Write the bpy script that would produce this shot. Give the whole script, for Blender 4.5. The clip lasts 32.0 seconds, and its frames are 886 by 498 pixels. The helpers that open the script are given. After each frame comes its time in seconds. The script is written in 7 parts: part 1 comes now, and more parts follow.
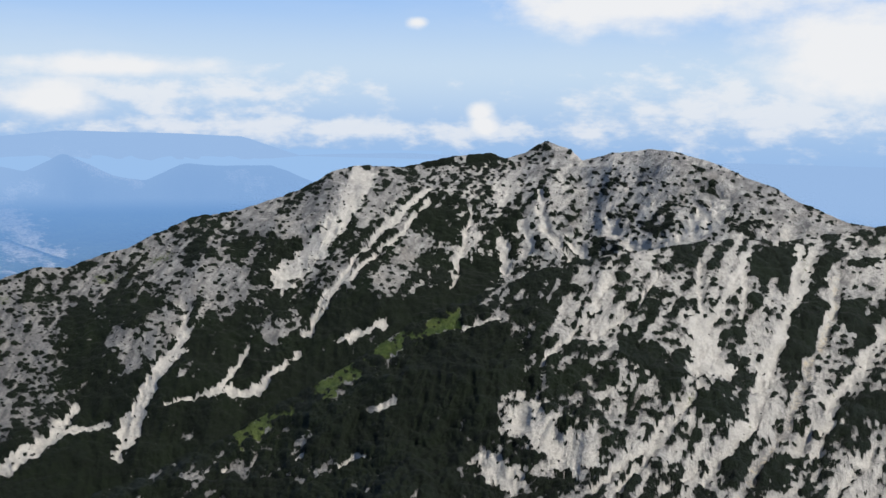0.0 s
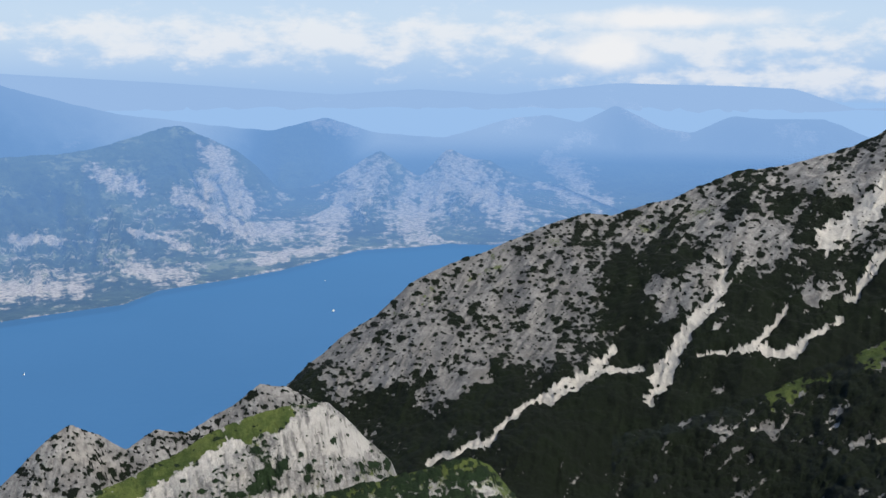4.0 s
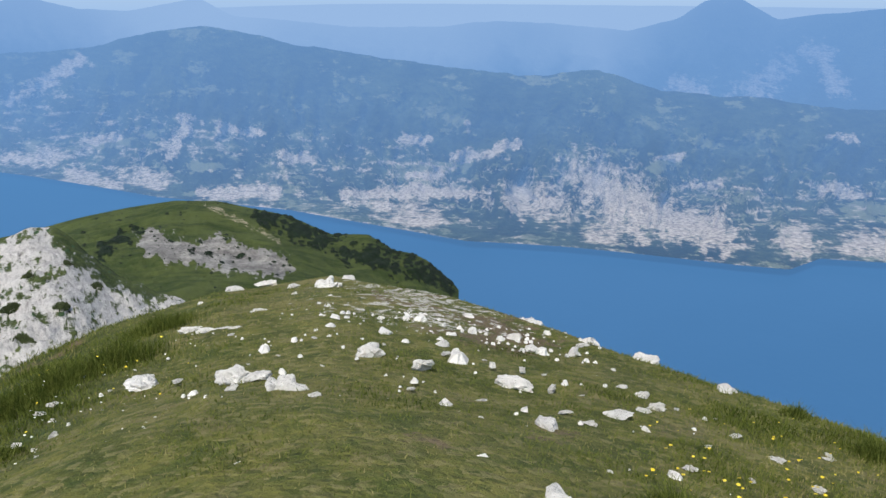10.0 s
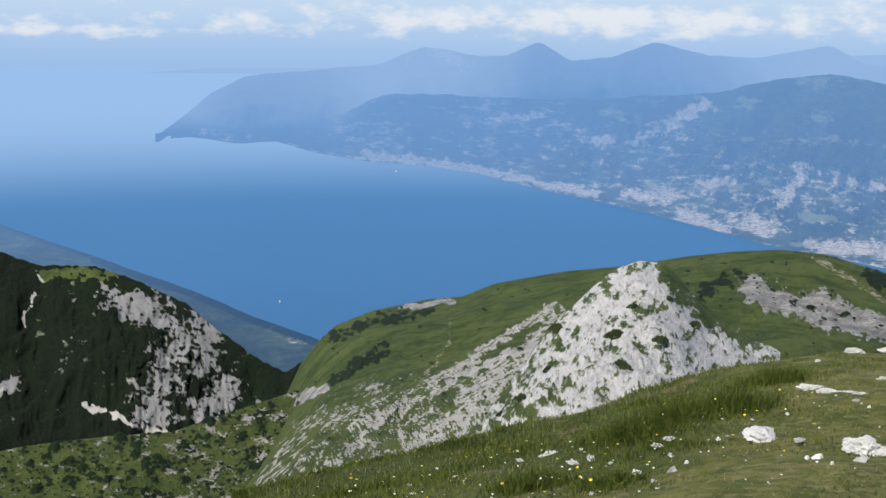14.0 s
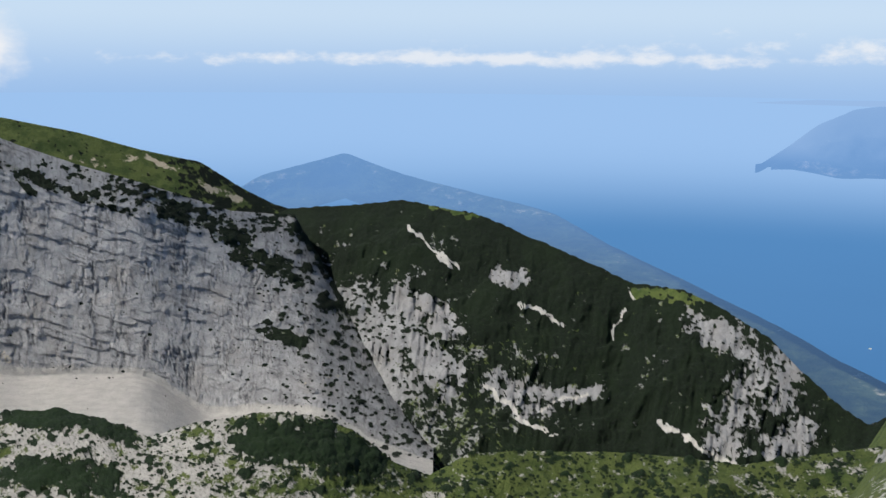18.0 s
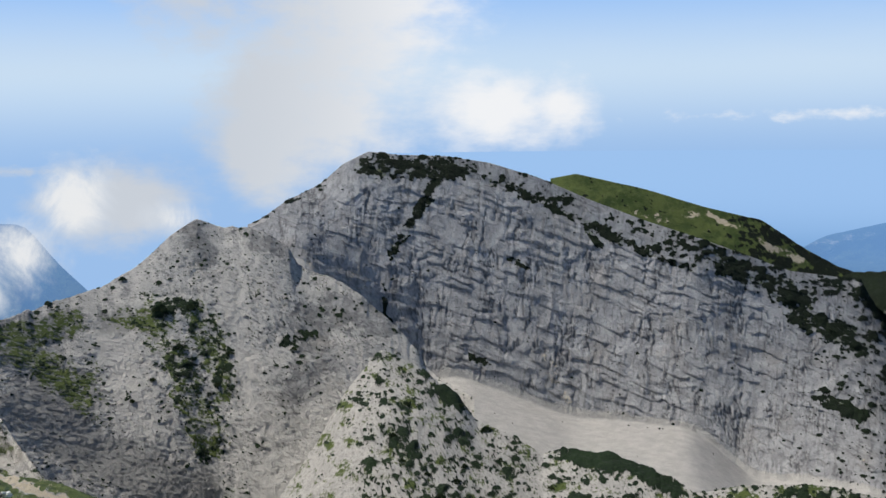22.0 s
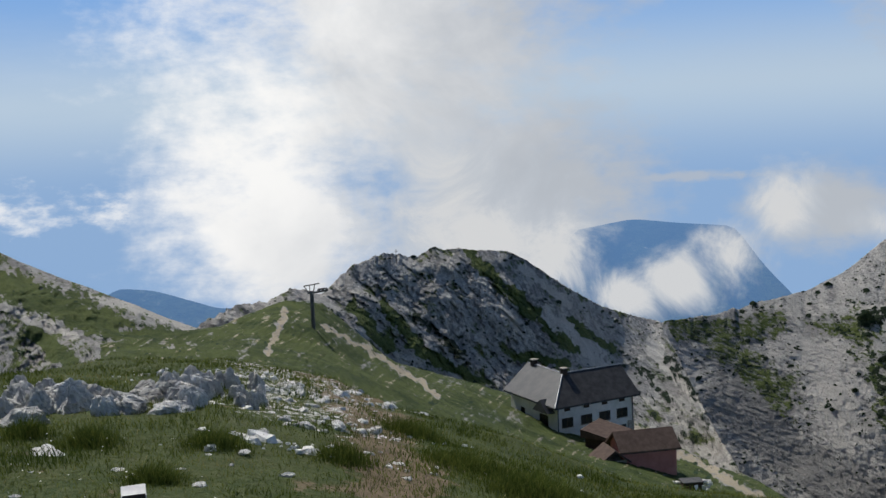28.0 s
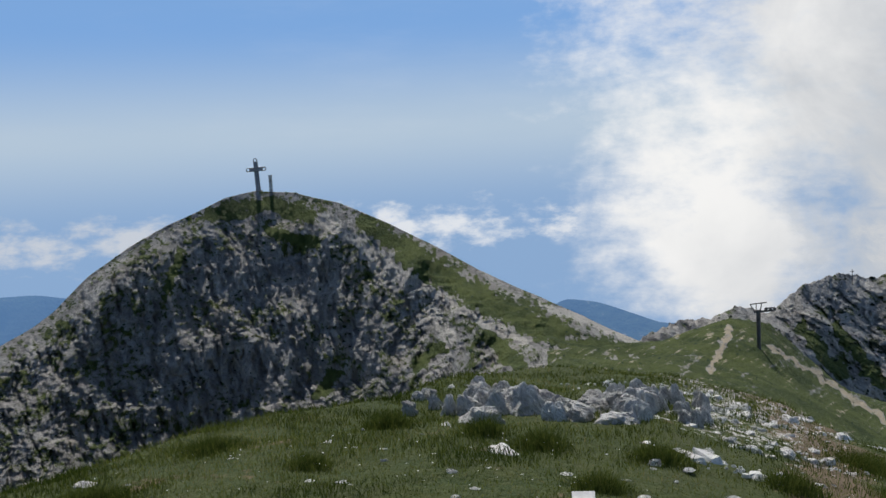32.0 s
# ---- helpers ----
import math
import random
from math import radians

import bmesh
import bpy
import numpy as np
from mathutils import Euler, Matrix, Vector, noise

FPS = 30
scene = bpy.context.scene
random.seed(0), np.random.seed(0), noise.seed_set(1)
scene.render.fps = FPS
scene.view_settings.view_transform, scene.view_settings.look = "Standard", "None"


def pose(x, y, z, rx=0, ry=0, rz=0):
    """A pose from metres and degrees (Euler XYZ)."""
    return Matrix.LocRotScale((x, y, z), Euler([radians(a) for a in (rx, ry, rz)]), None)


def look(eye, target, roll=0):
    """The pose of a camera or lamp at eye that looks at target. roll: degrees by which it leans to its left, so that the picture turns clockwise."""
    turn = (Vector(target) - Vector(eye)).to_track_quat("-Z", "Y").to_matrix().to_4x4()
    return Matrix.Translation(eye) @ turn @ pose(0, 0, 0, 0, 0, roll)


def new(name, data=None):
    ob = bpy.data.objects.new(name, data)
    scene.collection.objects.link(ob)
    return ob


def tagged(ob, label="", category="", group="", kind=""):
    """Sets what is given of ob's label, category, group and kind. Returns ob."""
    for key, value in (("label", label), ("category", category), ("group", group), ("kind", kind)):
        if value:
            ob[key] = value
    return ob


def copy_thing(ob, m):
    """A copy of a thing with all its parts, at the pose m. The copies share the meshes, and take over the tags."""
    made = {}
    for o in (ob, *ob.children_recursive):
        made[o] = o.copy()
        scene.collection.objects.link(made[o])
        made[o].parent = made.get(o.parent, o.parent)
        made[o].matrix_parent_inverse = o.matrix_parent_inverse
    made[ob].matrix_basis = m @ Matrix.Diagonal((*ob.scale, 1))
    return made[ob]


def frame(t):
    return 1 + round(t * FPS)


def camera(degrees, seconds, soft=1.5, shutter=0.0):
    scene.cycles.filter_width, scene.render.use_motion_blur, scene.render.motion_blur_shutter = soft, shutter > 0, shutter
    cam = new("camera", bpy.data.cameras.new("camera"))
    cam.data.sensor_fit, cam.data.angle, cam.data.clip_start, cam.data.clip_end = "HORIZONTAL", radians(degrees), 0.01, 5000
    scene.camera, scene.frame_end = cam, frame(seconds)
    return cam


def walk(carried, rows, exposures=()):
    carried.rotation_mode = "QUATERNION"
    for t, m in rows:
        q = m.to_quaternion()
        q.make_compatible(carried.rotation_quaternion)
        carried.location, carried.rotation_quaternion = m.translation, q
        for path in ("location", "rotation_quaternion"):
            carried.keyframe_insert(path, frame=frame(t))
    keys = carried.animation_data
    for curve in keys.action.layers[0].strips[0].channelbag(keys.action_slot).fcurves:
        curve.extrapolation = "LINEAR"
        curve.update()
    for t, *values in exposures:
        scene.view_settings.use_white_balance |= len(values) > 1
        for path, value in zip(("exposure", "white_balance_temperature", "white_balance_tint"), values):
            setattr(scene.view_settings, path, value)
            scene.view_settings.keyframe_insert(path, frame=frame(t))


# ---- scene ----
cam = camera(44.56, 32.0)
PATH = [
    (0.0, pose(-0.019, 0.403, 1.654, 82.774, -0.914, -0.007)),
    (0.5, pose(-0.032, 0.370, 1.653, 82.644, -1.041, 3.290)),
    (1.0, pose(-0.044, 0.336, 1.652, 82.563, -1.198, 6.467)),
    (1.5, pose(-0.064, 0.300, 1.649, 82.316, -1.067, 10.895)),
    (2.0, pose(-0.088, 0.261, 1.644, 81.932, -0.629, 16.018)),
    (2.5, pose(-0.099, 0.227, 1.635, 81.416, -0.394, 19.759)),
    (4.5, pose(-0.165, 0.171, 1.622, 79.340, -0.121, 32.477)),
    (5.0, pose(-0.180, 0.147, 1.607, 78.437, -0.056, 37.847)),
    (5.5, pose(-0.190, 0.147, 1.596, 77.545, -0.130, 42.676)),
    (6.0, pose(-0.198, 0.184, 1.600, 76.786, -0.087, 46.827)),
    (6.5, pose(-0.218, 0.210, 1.599, 75.748, -0.003, 50.534)),
    (7.0, pose(-0.250, 0.247, 1.618, 74.639, -0.205, 55.092)),
    (7.5, pose(-0.284, 0.284, 1.639, 74.035, -0.337, 60.417)),
    (8.0, pose(-0.313, 0.304, 1.650, 73.947, -0.500, 65.703)),
    (8.5, pose(-0.340, 0.301, 1.651, 74.104, -0.437, 71.128)),
    (9.0, pose(-0.371, 0.238, 1.658, 74.661, -0.183, 76.403)),
    (9.5, pose(-0.385, 0.166, 1.666, 75.691, -0.252, 81.404)),
    (10.0, pose(-0.385, 0.105, 1.674, 76.357, -0.539, 85.548)),
    (10.5, pose(-0.383, 0.065, 1.684, 76.656, -0.905, 89.200)),
    (11.0, pose(-0.382, 0.004, 1.682, 76.899, -0.825, 93.548)),
    (11.5, pose(-0.390, -0.047, 1.675, 77.302, -0.885, 97.043)),
    (12.0, pose(-0.399, -0.111, 1.659, 77.799, -0.711, 100.556)),
    (12.5, pose(-0.418, -0.128, 1.646, 78.140, -0.676, 105.414)),
    (13.0, pose(-0.437, -0.136, 1.652, 78.324, -0.506, 110.085)),
    (13.5, pose(-0.447, -0.144, 1.657, 78.391, -0.488, 113.980)),
    (15.5, pose(-0.422, -0.200, 1.676, 78.896, -0.455, 128.189)),
    (16.0, pose(-0.410, -0.209, 1.682, 79.048, -0.528, 132.809)),
    (16.5, pose(-0.383, -0.228, 1.677, 79.221, -0.488, 137.315)),
    (17.0, pose(-0.350, -0.250, 1.668, 79.369, -0.640, 141.151)),
    (17.5, pose(-0.312, -0.274, 1.660, 79.533, -0.651, 144.787)),
    (18.0, pose(-0.273, -0.299, 1.654, 79.761, -0.508, 148.451)),
    (18.5, pose(-0.235, -0.322, 1.651, 80.019, -0.330, 152.001)),
    (19.0, pose(-0.198, -0.342, 1.649, 80.313, -0.148, 155.577)),
    (19.5, pose(-0.161, -0.360, 1.649, 80.714, 0.036, 159.368)),
    (20.0, pose(-0.124, -0.375, 1.649, 81.174, 0.298, 163.390)),
    (20.5, pose(-0.091, -0.384, 1.649, 81.541, 0.470, 166.905)),
    (21.0, pose(-0.059, -0.390, 1.649, 81.963, 0.703, 170.505)),
    (21.5, pose(-0.028, -0.392, 1.650, 82.500, 0.871, 173.882)),
    (22.0, pose(0.004, -0.391, 1.651, 82.841, 0.735, 177.500)),
    (22.5, pose(0.032, -0.386, 1.652, 82.653, 0.755, 180.325)),
    (23.0, pose(0.061, -0.379, 1.654, 82.155, 1.010, 183.254)),
    (23.5, pose(0.093, -0.368, 1.655, 82.170, 1.368, 186.438)),
    (24.0, pose(0.125, -0.355, 1.654, 82.484, 1.770, 189.847)),
    (24.5, pose(0.151, -0.341, 1.648, 82.812, 2.072, 192.821)),
    (25.0, pose(0.175, -0.330, 1.640, 83.300, 2.272, 196.099)),
    (25.5, pose(0.191, -0.328, 1.640, 83.740, 2.400, 199.458)),
    (27.5, pose(0.233, -0.323, 1.645, 84.185, 2.233, 210.549)),
    (28.0, pose(0.235, -0.330, 1.642, 83.979, 2.238, 213.755)),
    (28.5, pose(0.244, -0.333, 1.637, 83.451, 2.418, 217.777)),
    (29.0, pose(0.252, -0.338, 1.636, 83.059, 2.705, 221.350)),
    (29.5, pose(0.256, -0.329, 1.639, 83.061, 2.679, 224.056)),
    (30.0, pose(0.255, -0.311, 1.645, 83.460, 2.708, 227.063)),
    (30.5, pose(0.253, -0.291, 1.652, 83.921, 2.692, 229.867)),
    (31.0, pose(0.252, -0.276, 1.658, 84.605, 2.819, 232.732)),
    (31.5, pose(0.248, -0.267, 1.662, 85.251, 2.835, 235.103)),
    (32.0, pose(0.239, -0.266, 1.663, 85.736, 2.619, 237.068)),
]
walk(cam, PATH, [(0, 0.0), (17, 0.0), (20, 0.15), (22.5, 0.0), (26, -0.15), (28, -0.3), (32, -0.35)])


# ---- light ----
SUN_AZ, SUN_EL = 247.0, 50.0   # degrees, anticlockwise from +y


def way(az, el):
    a, e = radians(az), radians(el)
    return Vector((-math.sin(a) * math.cos(e), math.cos(a) * math.cos(e), math.sin(e)))


sun = new("sun", bpy.data.lights.new("sun", "SUN"))
sun.data.energy, sun.data.angle, sun.data.color = 4.5, radians(0.6), (1.0, 0.95, 0.87)
sun.matrix_world = look(way(SUN_AZ, SUN_EL) * 100, (0, 0, 0))


# ---- node helpers ----
class Nodes:
    """Short hand for building a node tree."""

    def __init__(self, tree):
        self.tree = tree
        tree.nodes.clear()

    def add(self, kind, **values):
        node = self.tree.nodes.new(kind)
        for key, value in values.items():
            setattr(node, key, value)
        return node

    def set(self, socket, value):
        if isinstance(value, bpy.types.NodeSocket):
            self.tree.links.new(value, socket)
        elif value is not None:
            if isinstance(value, tuple) and len(value) == 3 and socket.type == "RGBA":
                value = (*value, 1)
            socket.default_value = value

    def math(self, op, a, b=None, c=None, clamp=False):
        node = self.add("ShaderNodeMath", operation=op, use_clamp=clamp)
        for socket, value in zip(node.inputs, (a, b, c)):
            self.set(socket, value)
        return node.outputs[0]

    def noise(self, vector, scale, detail=6.0, rough=0.55, warp=0.0):
        node = self.add("ShaderNodeTexNoise")
        self.set(node.inputs["Vector"], vector)
        self.set(node.inputs["Scale"], scale)
        self.set(node.inputs["Detail"], detail)
        self.set(node.inputs["Roughness"], rough)
        self.set(node.inputs["Distortion"], warp)
        return node.outputs["Fac"]

    def ramp(self, value, low, high, a=0.0, b=1.0):
        node = self.add("ShaderNodeMapRange", interpolation_type="SMOOTHSTEP")
        for key, v in (("Value", value), ("From Min", low), ("From Max", high), ("To Min", a), ("To Max", b)):
            self.set(node.inputs[key], v)
        return node.outputs[0]

    def mix(self, factor, a, b):
        node = self.add("ShaderNodeMix", data_type="RGBA")
        self.set(node.inputs[0], factor)
        self.set(node.inputs[6], a)
        self.set(node.inputs[7], b)
        return node.outputs[2]

    def attribute(self, name):
        return self.add("ShaderNodeAttribute", attribute_name=name).outputs["Fac"]

    def scaled(self, vector, scale):
        node = self.add("ShaderNodeMapping")
        self.set(node.inputs["Vector"], vector)
        node.inputs["Scale"].default_value = scale
        return node.outputs[0]


# ---- sky: clear air, a far line of cloud and the cumulus that hangs about the ridge ----
world = bpy.data.worlds.new("sky")
scene.world = world
world.use_nodes = True
n = Nodes(world.node_tree)
SKY = n.add("ShaderNodeTexSky", sky_type="NISHITA", sun_disc=False)
SKY.sun_elevation, SKY.sun_rotation = radians(SUN_EL), radians(-SUN_AZ)
SKY.altitude, SKY.air_density, SKY.dust_density, SKY.ozone_density = 2150, 1.0, 1.2, 2.0
direction = n.add("ShaderNodeTexCoord").outputs["Generated"]
split = n.add("ShaderNodeSeparateXYZ")
n.set(split.inputs[0], direction)
height = split.outputs[2]
# cumulus: azimuth, elevation, half width, half height (degrees)
CLOUDS = [
    (217, 6, 13.5, 16), (211, -3, 9, 7), (223, -4, 7, 9), (203, 9, 4, 3),
    (182.5, 6, 7, 10), (187.2, -1.5, 3.2, 4), (183, 0, 4.5, 4), (190, 9, 5, 6), (186, 0, 4, 4.5), (175, 0.3, 5.5, 2.6), (171.5, 0.5, 2.2, 2.2),
    (194, -4.6, 5.0, 2.6), (201, -7.6, 4.2, 2.0), (-9, 5.6, 8, 1.8), (-14, 7.2, 12, 3.2), (-20.5, 3.2, 6.5, 3.4), (-2.2, -0.7, 1.0, 0.8), (-2.0, 0.0, 0.8, 0.6), (16.5, 2.0, 6.5, 0.75), (20, 0.4, 3.5, 1.3), (1.4, 4.6, 0.7, 0.4),
]
# low far banks of cloud
BANKS = [(36, 1.1, 24, 1.7), (14, 0.8, 12, 1.6), (-16, 0.2, 14, 2.2), (4, -1.1, 24, 0.9), (108, 0.5, 30, 1.0), (145, -0.25, 20, 0.45), (247, -3.1, 24, 1.5), (202, -2.6, 5, 0.4)]


def ellipse(az, el, w, h):
    """1 in the middle of a patch of sky, 0 at its rim."""
    c = way(az, el)
    side = Vector((math.cos(radians(az)), math.sin(radians(az)), 0))
    squares = []
    for axis, size in ((side, w), (side.cross(c), h)):
        dot = n.add("ShaderNodeVectorMath", operation="DOT_PRODUCT")
        n.set(dot.inputs[0], direction)
        dot.inputs[1].default_value = axis / math.sin(radians(size))
        squares.append(n.math("POWER", n.math("ABSOLUTE", dot.outputs["Value"]), 2.0))
    dot = n.add("ShaderNodeVectorMath", operation="DOT_PRODUCT")
    n.set(dot.inputs[0], direction)
    dot.inputs[1].default_value = c
    ahead = n.math("GREATER_THAN", dot.outputs["Value"], 0.3)
    return n.math("SUBTRACT", n.math("MULTIPLY", n.math("SUBTRACT", 2.0, n.math("SQRT", n.math("ADD", *squares))), ahead), 1.0)


def gathered(patches, soft):
    total = None
    for patch in patches:
        one = ellipse(*patch)
        total = one if total is None else n.math("SMOOTH_MAX", total, one, soft)
    return total


billow = n.noise(direction, 7.5, 13.0, 0.58, 0.25)
puffs = n.noise(n.scaled(direction, (1, 1, 2.2)), 26.0, 10.0, 0.6)
field = n.math("ADD", gathered(CLOUDS, 0.2), n.math("ADD", n.math("MULTIPLY", n.math("SUBTRACT", billow, 0.5), 1.5), n.math("MULTIPLY", n.math("SUBTRACT", puffs, 0.5), 1.0)))
cumulus = n.math("MULTIPLY", n.ramp(field, -0.15, 0.75), 0.98)
low = n.math("ADD", gathered(BANKS, 0.1), n.math("MULTIPLY", n.math("SUBTRACT", puffs, 0.5), 3.2))
bank = n.math("MULTIPLY", n.ramp(low, 0.0, 0.95), 0.72)
veil = n.math("MULTIPLY", n.ramp(n.noise(n.scaled(direction, (3, 3, 14)), 1.0, 7.0, 0.6), 0.46, 0.80), n.ramp(height, 0.0, 0.06, 0.0, 0.12))
cover = n.math("MAXIMUM", cumulus, n.math("MAXIMUM", bank, veil))
# the cumulus is bright towards the sun and grey in its body
glare = n.add("ShaderNodeVectorMath", operation="DOT_PRODUCT")
n.set(glare.inputs[0], direction)
glare.inputs[1].default_value = way(231, 6)
body = n.noise(n.scaled(direction, (1, 1, 1.2)), 5.5, 9.0, 0.55, 0.4)
shade = n.math("ADD", n.math("MULTIPLY", n.math("SUBTRACT", body, 0.5), 1.6), n.math("MULTIPLY", n.math("SUBTRACT", glare.outputs["Value"], 0.93), 5.0))
thick = n.add("ShaderNodeVectorMath", operation="DOT_PRODUCT")
n.set(thick.inputs[0], direction)
thick.inputs[1].default_value = way(206, 3)
gloom = n.math("MULTIPLY", n.ramp(shade, -0.30, 0.50, 0.80, 0.0), n.ramp(thick.outputs["Value"], 0.86, 0.96))
sunny = n.mix(n.ramp(glare.outputs["Value"], 0.92, 0.985), (0.90, 0.91, 0.93), (1.22, 1.21, 1.19))
white = n.mix(gloom, sunny, (0.52, 0.57, 0.64))
haze = n.ramp(height, 0.12, 0.40, 1.0, 0.0)
plain = n.add("ShaderNodeBackground")
skylight = n.add("ShaderNodeBackground")
n.set(skylight.inputs[0], SKY.outputs[0])
skylight.inputs[1].default_value = 0.075
air = n.add("ShaderNodeBackground")
lower = n.mix(n.ramp(height, -0.045, 0.045), (0.34, 0.54, 0.86), (0.60, 0.755, 0.93))
n.set(air.inputs[0], n.mix(n.ramp(height, 0.03, 0.14), lower, (0.27, 0.52, 0.97)))
air.inputs[1].default_value = 0.95
clear = n.add("ShaderNodeMixShader")
n.set(clear.inputs[0], n.math("MULTIPLY", haze, 0.97))
n.set(clear.inputs[1], skylight.outputs[0])
n.set(clear.inputs[2], air.outputs[0])
n.set(plain.inputs[0], white)
plain.inputs[1].default_value = 0.96
both = n.add("ShaderNodeMixShader")
n.set(both.inputs[0], cover)
n.set(both.inputs[1], clear.outputs[0])
n.set(both.inputs[2], plain.outputs[0])
n.set(n.add("ShaderNodeOutputWorld").inputs[0], both.outputs[0])


# ---- materials ----
def material(name, build):
    mat = bpy.data.materials.new(name)
    mat.use_nodes = True
    n = Nodes(mat.node_tree)
    out = n.add("ShaderNodeOutputMaterial")
    n.set(out.inputs[0], build(n))
    return mat


def surface(n, color, rough=0.9, bump=None, strength=0.4, distance=0.05, metal=0.0):
    b = n.add("ShaderNodeBsdfPrincipled")
    n.set(b.inputs["Base Color"], color)
    n.set(b.inputs["Roughness"], rough)
    n.set(b.inputs["Metallic"], metal)
    b.inputs["Specular IOR Level"].default_value = 0.25
    if bump is not None:
        node = n.add("ShaderNodeBump")
        node.inputs["Strength"].default_value = strength
        node.inputs["Distance"].default_value = distance
        n.set(node.inputs["Height"], bump)
        n.set(b.inputs["Normal"], node.outputs[0])
    return b.outputs[0]


def place(n):
    return n.add("ShaderNodeNewGeometry").outputs["Position"]


def slope_material(grain, bedding=(0.8, 0.8, 1.0), banded=False, cracked=0.0, chalk=0.0, lush=1.0):
    """Limestone with scree, mountain pine and turf, by the covers worked out for each slope. grain: metres of the finest patches."""

    def build(n):
        p = place(n)
        big = n.noise(p, 0.25 / grain, 5.0)
        mid = n.noise(p, 1.0 / grain, 6.0, 0.65)
        fine = n.noise(p, 5.0 / grain, 5.0, 0.7)
        grit = n.noise(p, 14.0 / grain, 3.0, 0.7)
        layers = n.noise(n.scaled(p, bedding), 0.8 / grain, 7.0, 0.68, 0.4)
        rock = n.mix(n.ramp(layers, 0.33, 0.68), *((0.30, 0.302, 0.308), (0.50, 0.50, 0.50)) if banded else ((0.205, 0.20, 0.195), (0.485, 0.475, 0.455)))
        rock = n.mix(n.ramp(fine, 0.32, 0.50, 0.30 if banded else 0.55, 0.0), rock, (0.10, 0.10, 0.10))
        rock = n.mix(n.ramp(big, 0.50, 0.70, 0.0, 0.65 if cracked else 0.30), rock, (0.42, 0.37, 0.31))
        if cracked:
            blocks = n.add("ShaderNodeTexVoronoi")
            edges = n.add("ShaderNodeTexVoronoi", feature="DISTANCE_TO_EDGE")
            shaken = n.add("ShaderNodeVectorMath", operation="MULTIPLY_ADD")
            shake = n.add("ShaderNodeTexNoise")
            n.set(shake.inputs["Vector"], p)
            shake.inputs["Scale"].default_value = 1.2 / grain
            shake.inputs["Detail"].default_value = 4.0
            n.set(shaken.inputs[0], shake.outputs["Color"])
            shaken.inputs[1].default_value = (grain * 0.9,) * 3
            n.set(shaken.inputs[2], n.scaled(p, (1.0, 1.0, 0.7)))
            for tex in (blocks, edges):
                n.set(tex.inputs["Vector"], shaken.outputs[0])
                tex.inputs["Scale"].default_value = 1.0 / (grain * 0.75)
            facet = n.add("ShaderNodeSeparateXYZ")
            n.set(facet.inputs[0], blocks.outputs["Color"])
            rock = n.mix(n.ramp(facet.outputs[0], 0.2, 0.9, 0.0, 0.55 * cracked), rock, (0.52, 0.515, 0.50))
            rock = n.mix(n.ramp(edges.outputs["Distance"], 0.0, 0.06, 0.7 * cracked, 0.0), rock, (0.055, 0.055, 0.052))
        scree = n.mix(n.ramp(mid, 0.3, 0.7), *((c + chalk * 0.16, c * 0.96 + chalk * 0.165, c * 0.89 + chalk * 0.18) for c in (0.46, 0.62)))
        scree = n.mix(n.ramp(grit, 0.36, 0.52, 0.45, 0.0), scree, (0.24, 0.238, 0.23))
        turf = n.mix(n.ramp(n.math("ADD", n.math("MULTIPLY", mid, 0.5), n.math("MULTIPLY", big, 0.5)), 0.36, 0.62), (0.040, 0.068, 0.016), (0.105, 0.135, 0.036))
        turf = n.mix(n.ramp(fine, 0.58, 0.75, 0.0, 0.6), turf, (0.19, 0.18, 0.085))
        turf = n.mix(n.ramp(grit, 0.36, 0.50, 0.5, 0.0), turf, (0.030, 0.045, 0.014))
        pine = n.mix(n.ramp(fine, 0.3, 0.7), (0.005 * lush, 0.0115 * lush, 0.006 * lush), (0.016 * lush, 0.033 * lush, 0.012 * lush))
        pine = n.mix(n.ramp(big, 0.45, 0.65, 0.0, 0.5), pine, (0.018 * lush, 0.037 * lush, 0.012 * lush))
        jitter = n.math("ADD", n.math("MULTIPLY", n.math("SUBTRACT", mid, 0.5), 0.8), n.math("MULTIPLY", n.math("SUBTRACT", fine, 0.5), 0.9))

        def cover(name, soft=0.12):
            return n.ramp(n.math("ADD", n.attribute(name), jitter), 0.5 - soft, 0.5 + soft)

        ragged = n.math("ADD", n.math("MULTIPLY", n.math("SUBTRACT", fine, 0.5), 0.5), n.math("MULTIPLY", n.math("SUBTRACT", grit, 0.5), 0.5))
        bush = n.ramp(n.math("ADD", n.attribute("pine"), ragged), 0.42, 0.58)
        color = n.mix(cover("scree"), rock, scree)
        # darker patches and cracks, and on some slopes shade put into the colour
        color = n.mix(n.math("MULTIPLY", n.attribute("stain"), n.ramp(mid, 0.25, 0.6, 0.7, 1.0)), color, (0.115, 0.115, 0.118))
        color = n.mix(cover("turf"), color, turf)
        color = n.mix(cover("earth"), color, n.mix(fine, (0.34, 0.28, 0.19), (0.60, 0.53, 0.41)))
        color = n.mix(bush, color, pine)
        bump = n.math("ADD", n.math("MULTIPLY", layers, 0.6), n.math("MULTIPLY", fine, 0.5))
        if cracked:
            bump = n.math("ADD", bump, n.math("MULTIPLY", n.ramp(edges.outputs["Distance"], 0.0, 0.2), 0.4 * cracked))
        bump = n.math("ADD", bump, n.math("MULTIPLY", bush, 0.3))
        return surface(n, color, 0.95, bump, 0.75 if banded else 0.9, grain * 0.45)

    return build


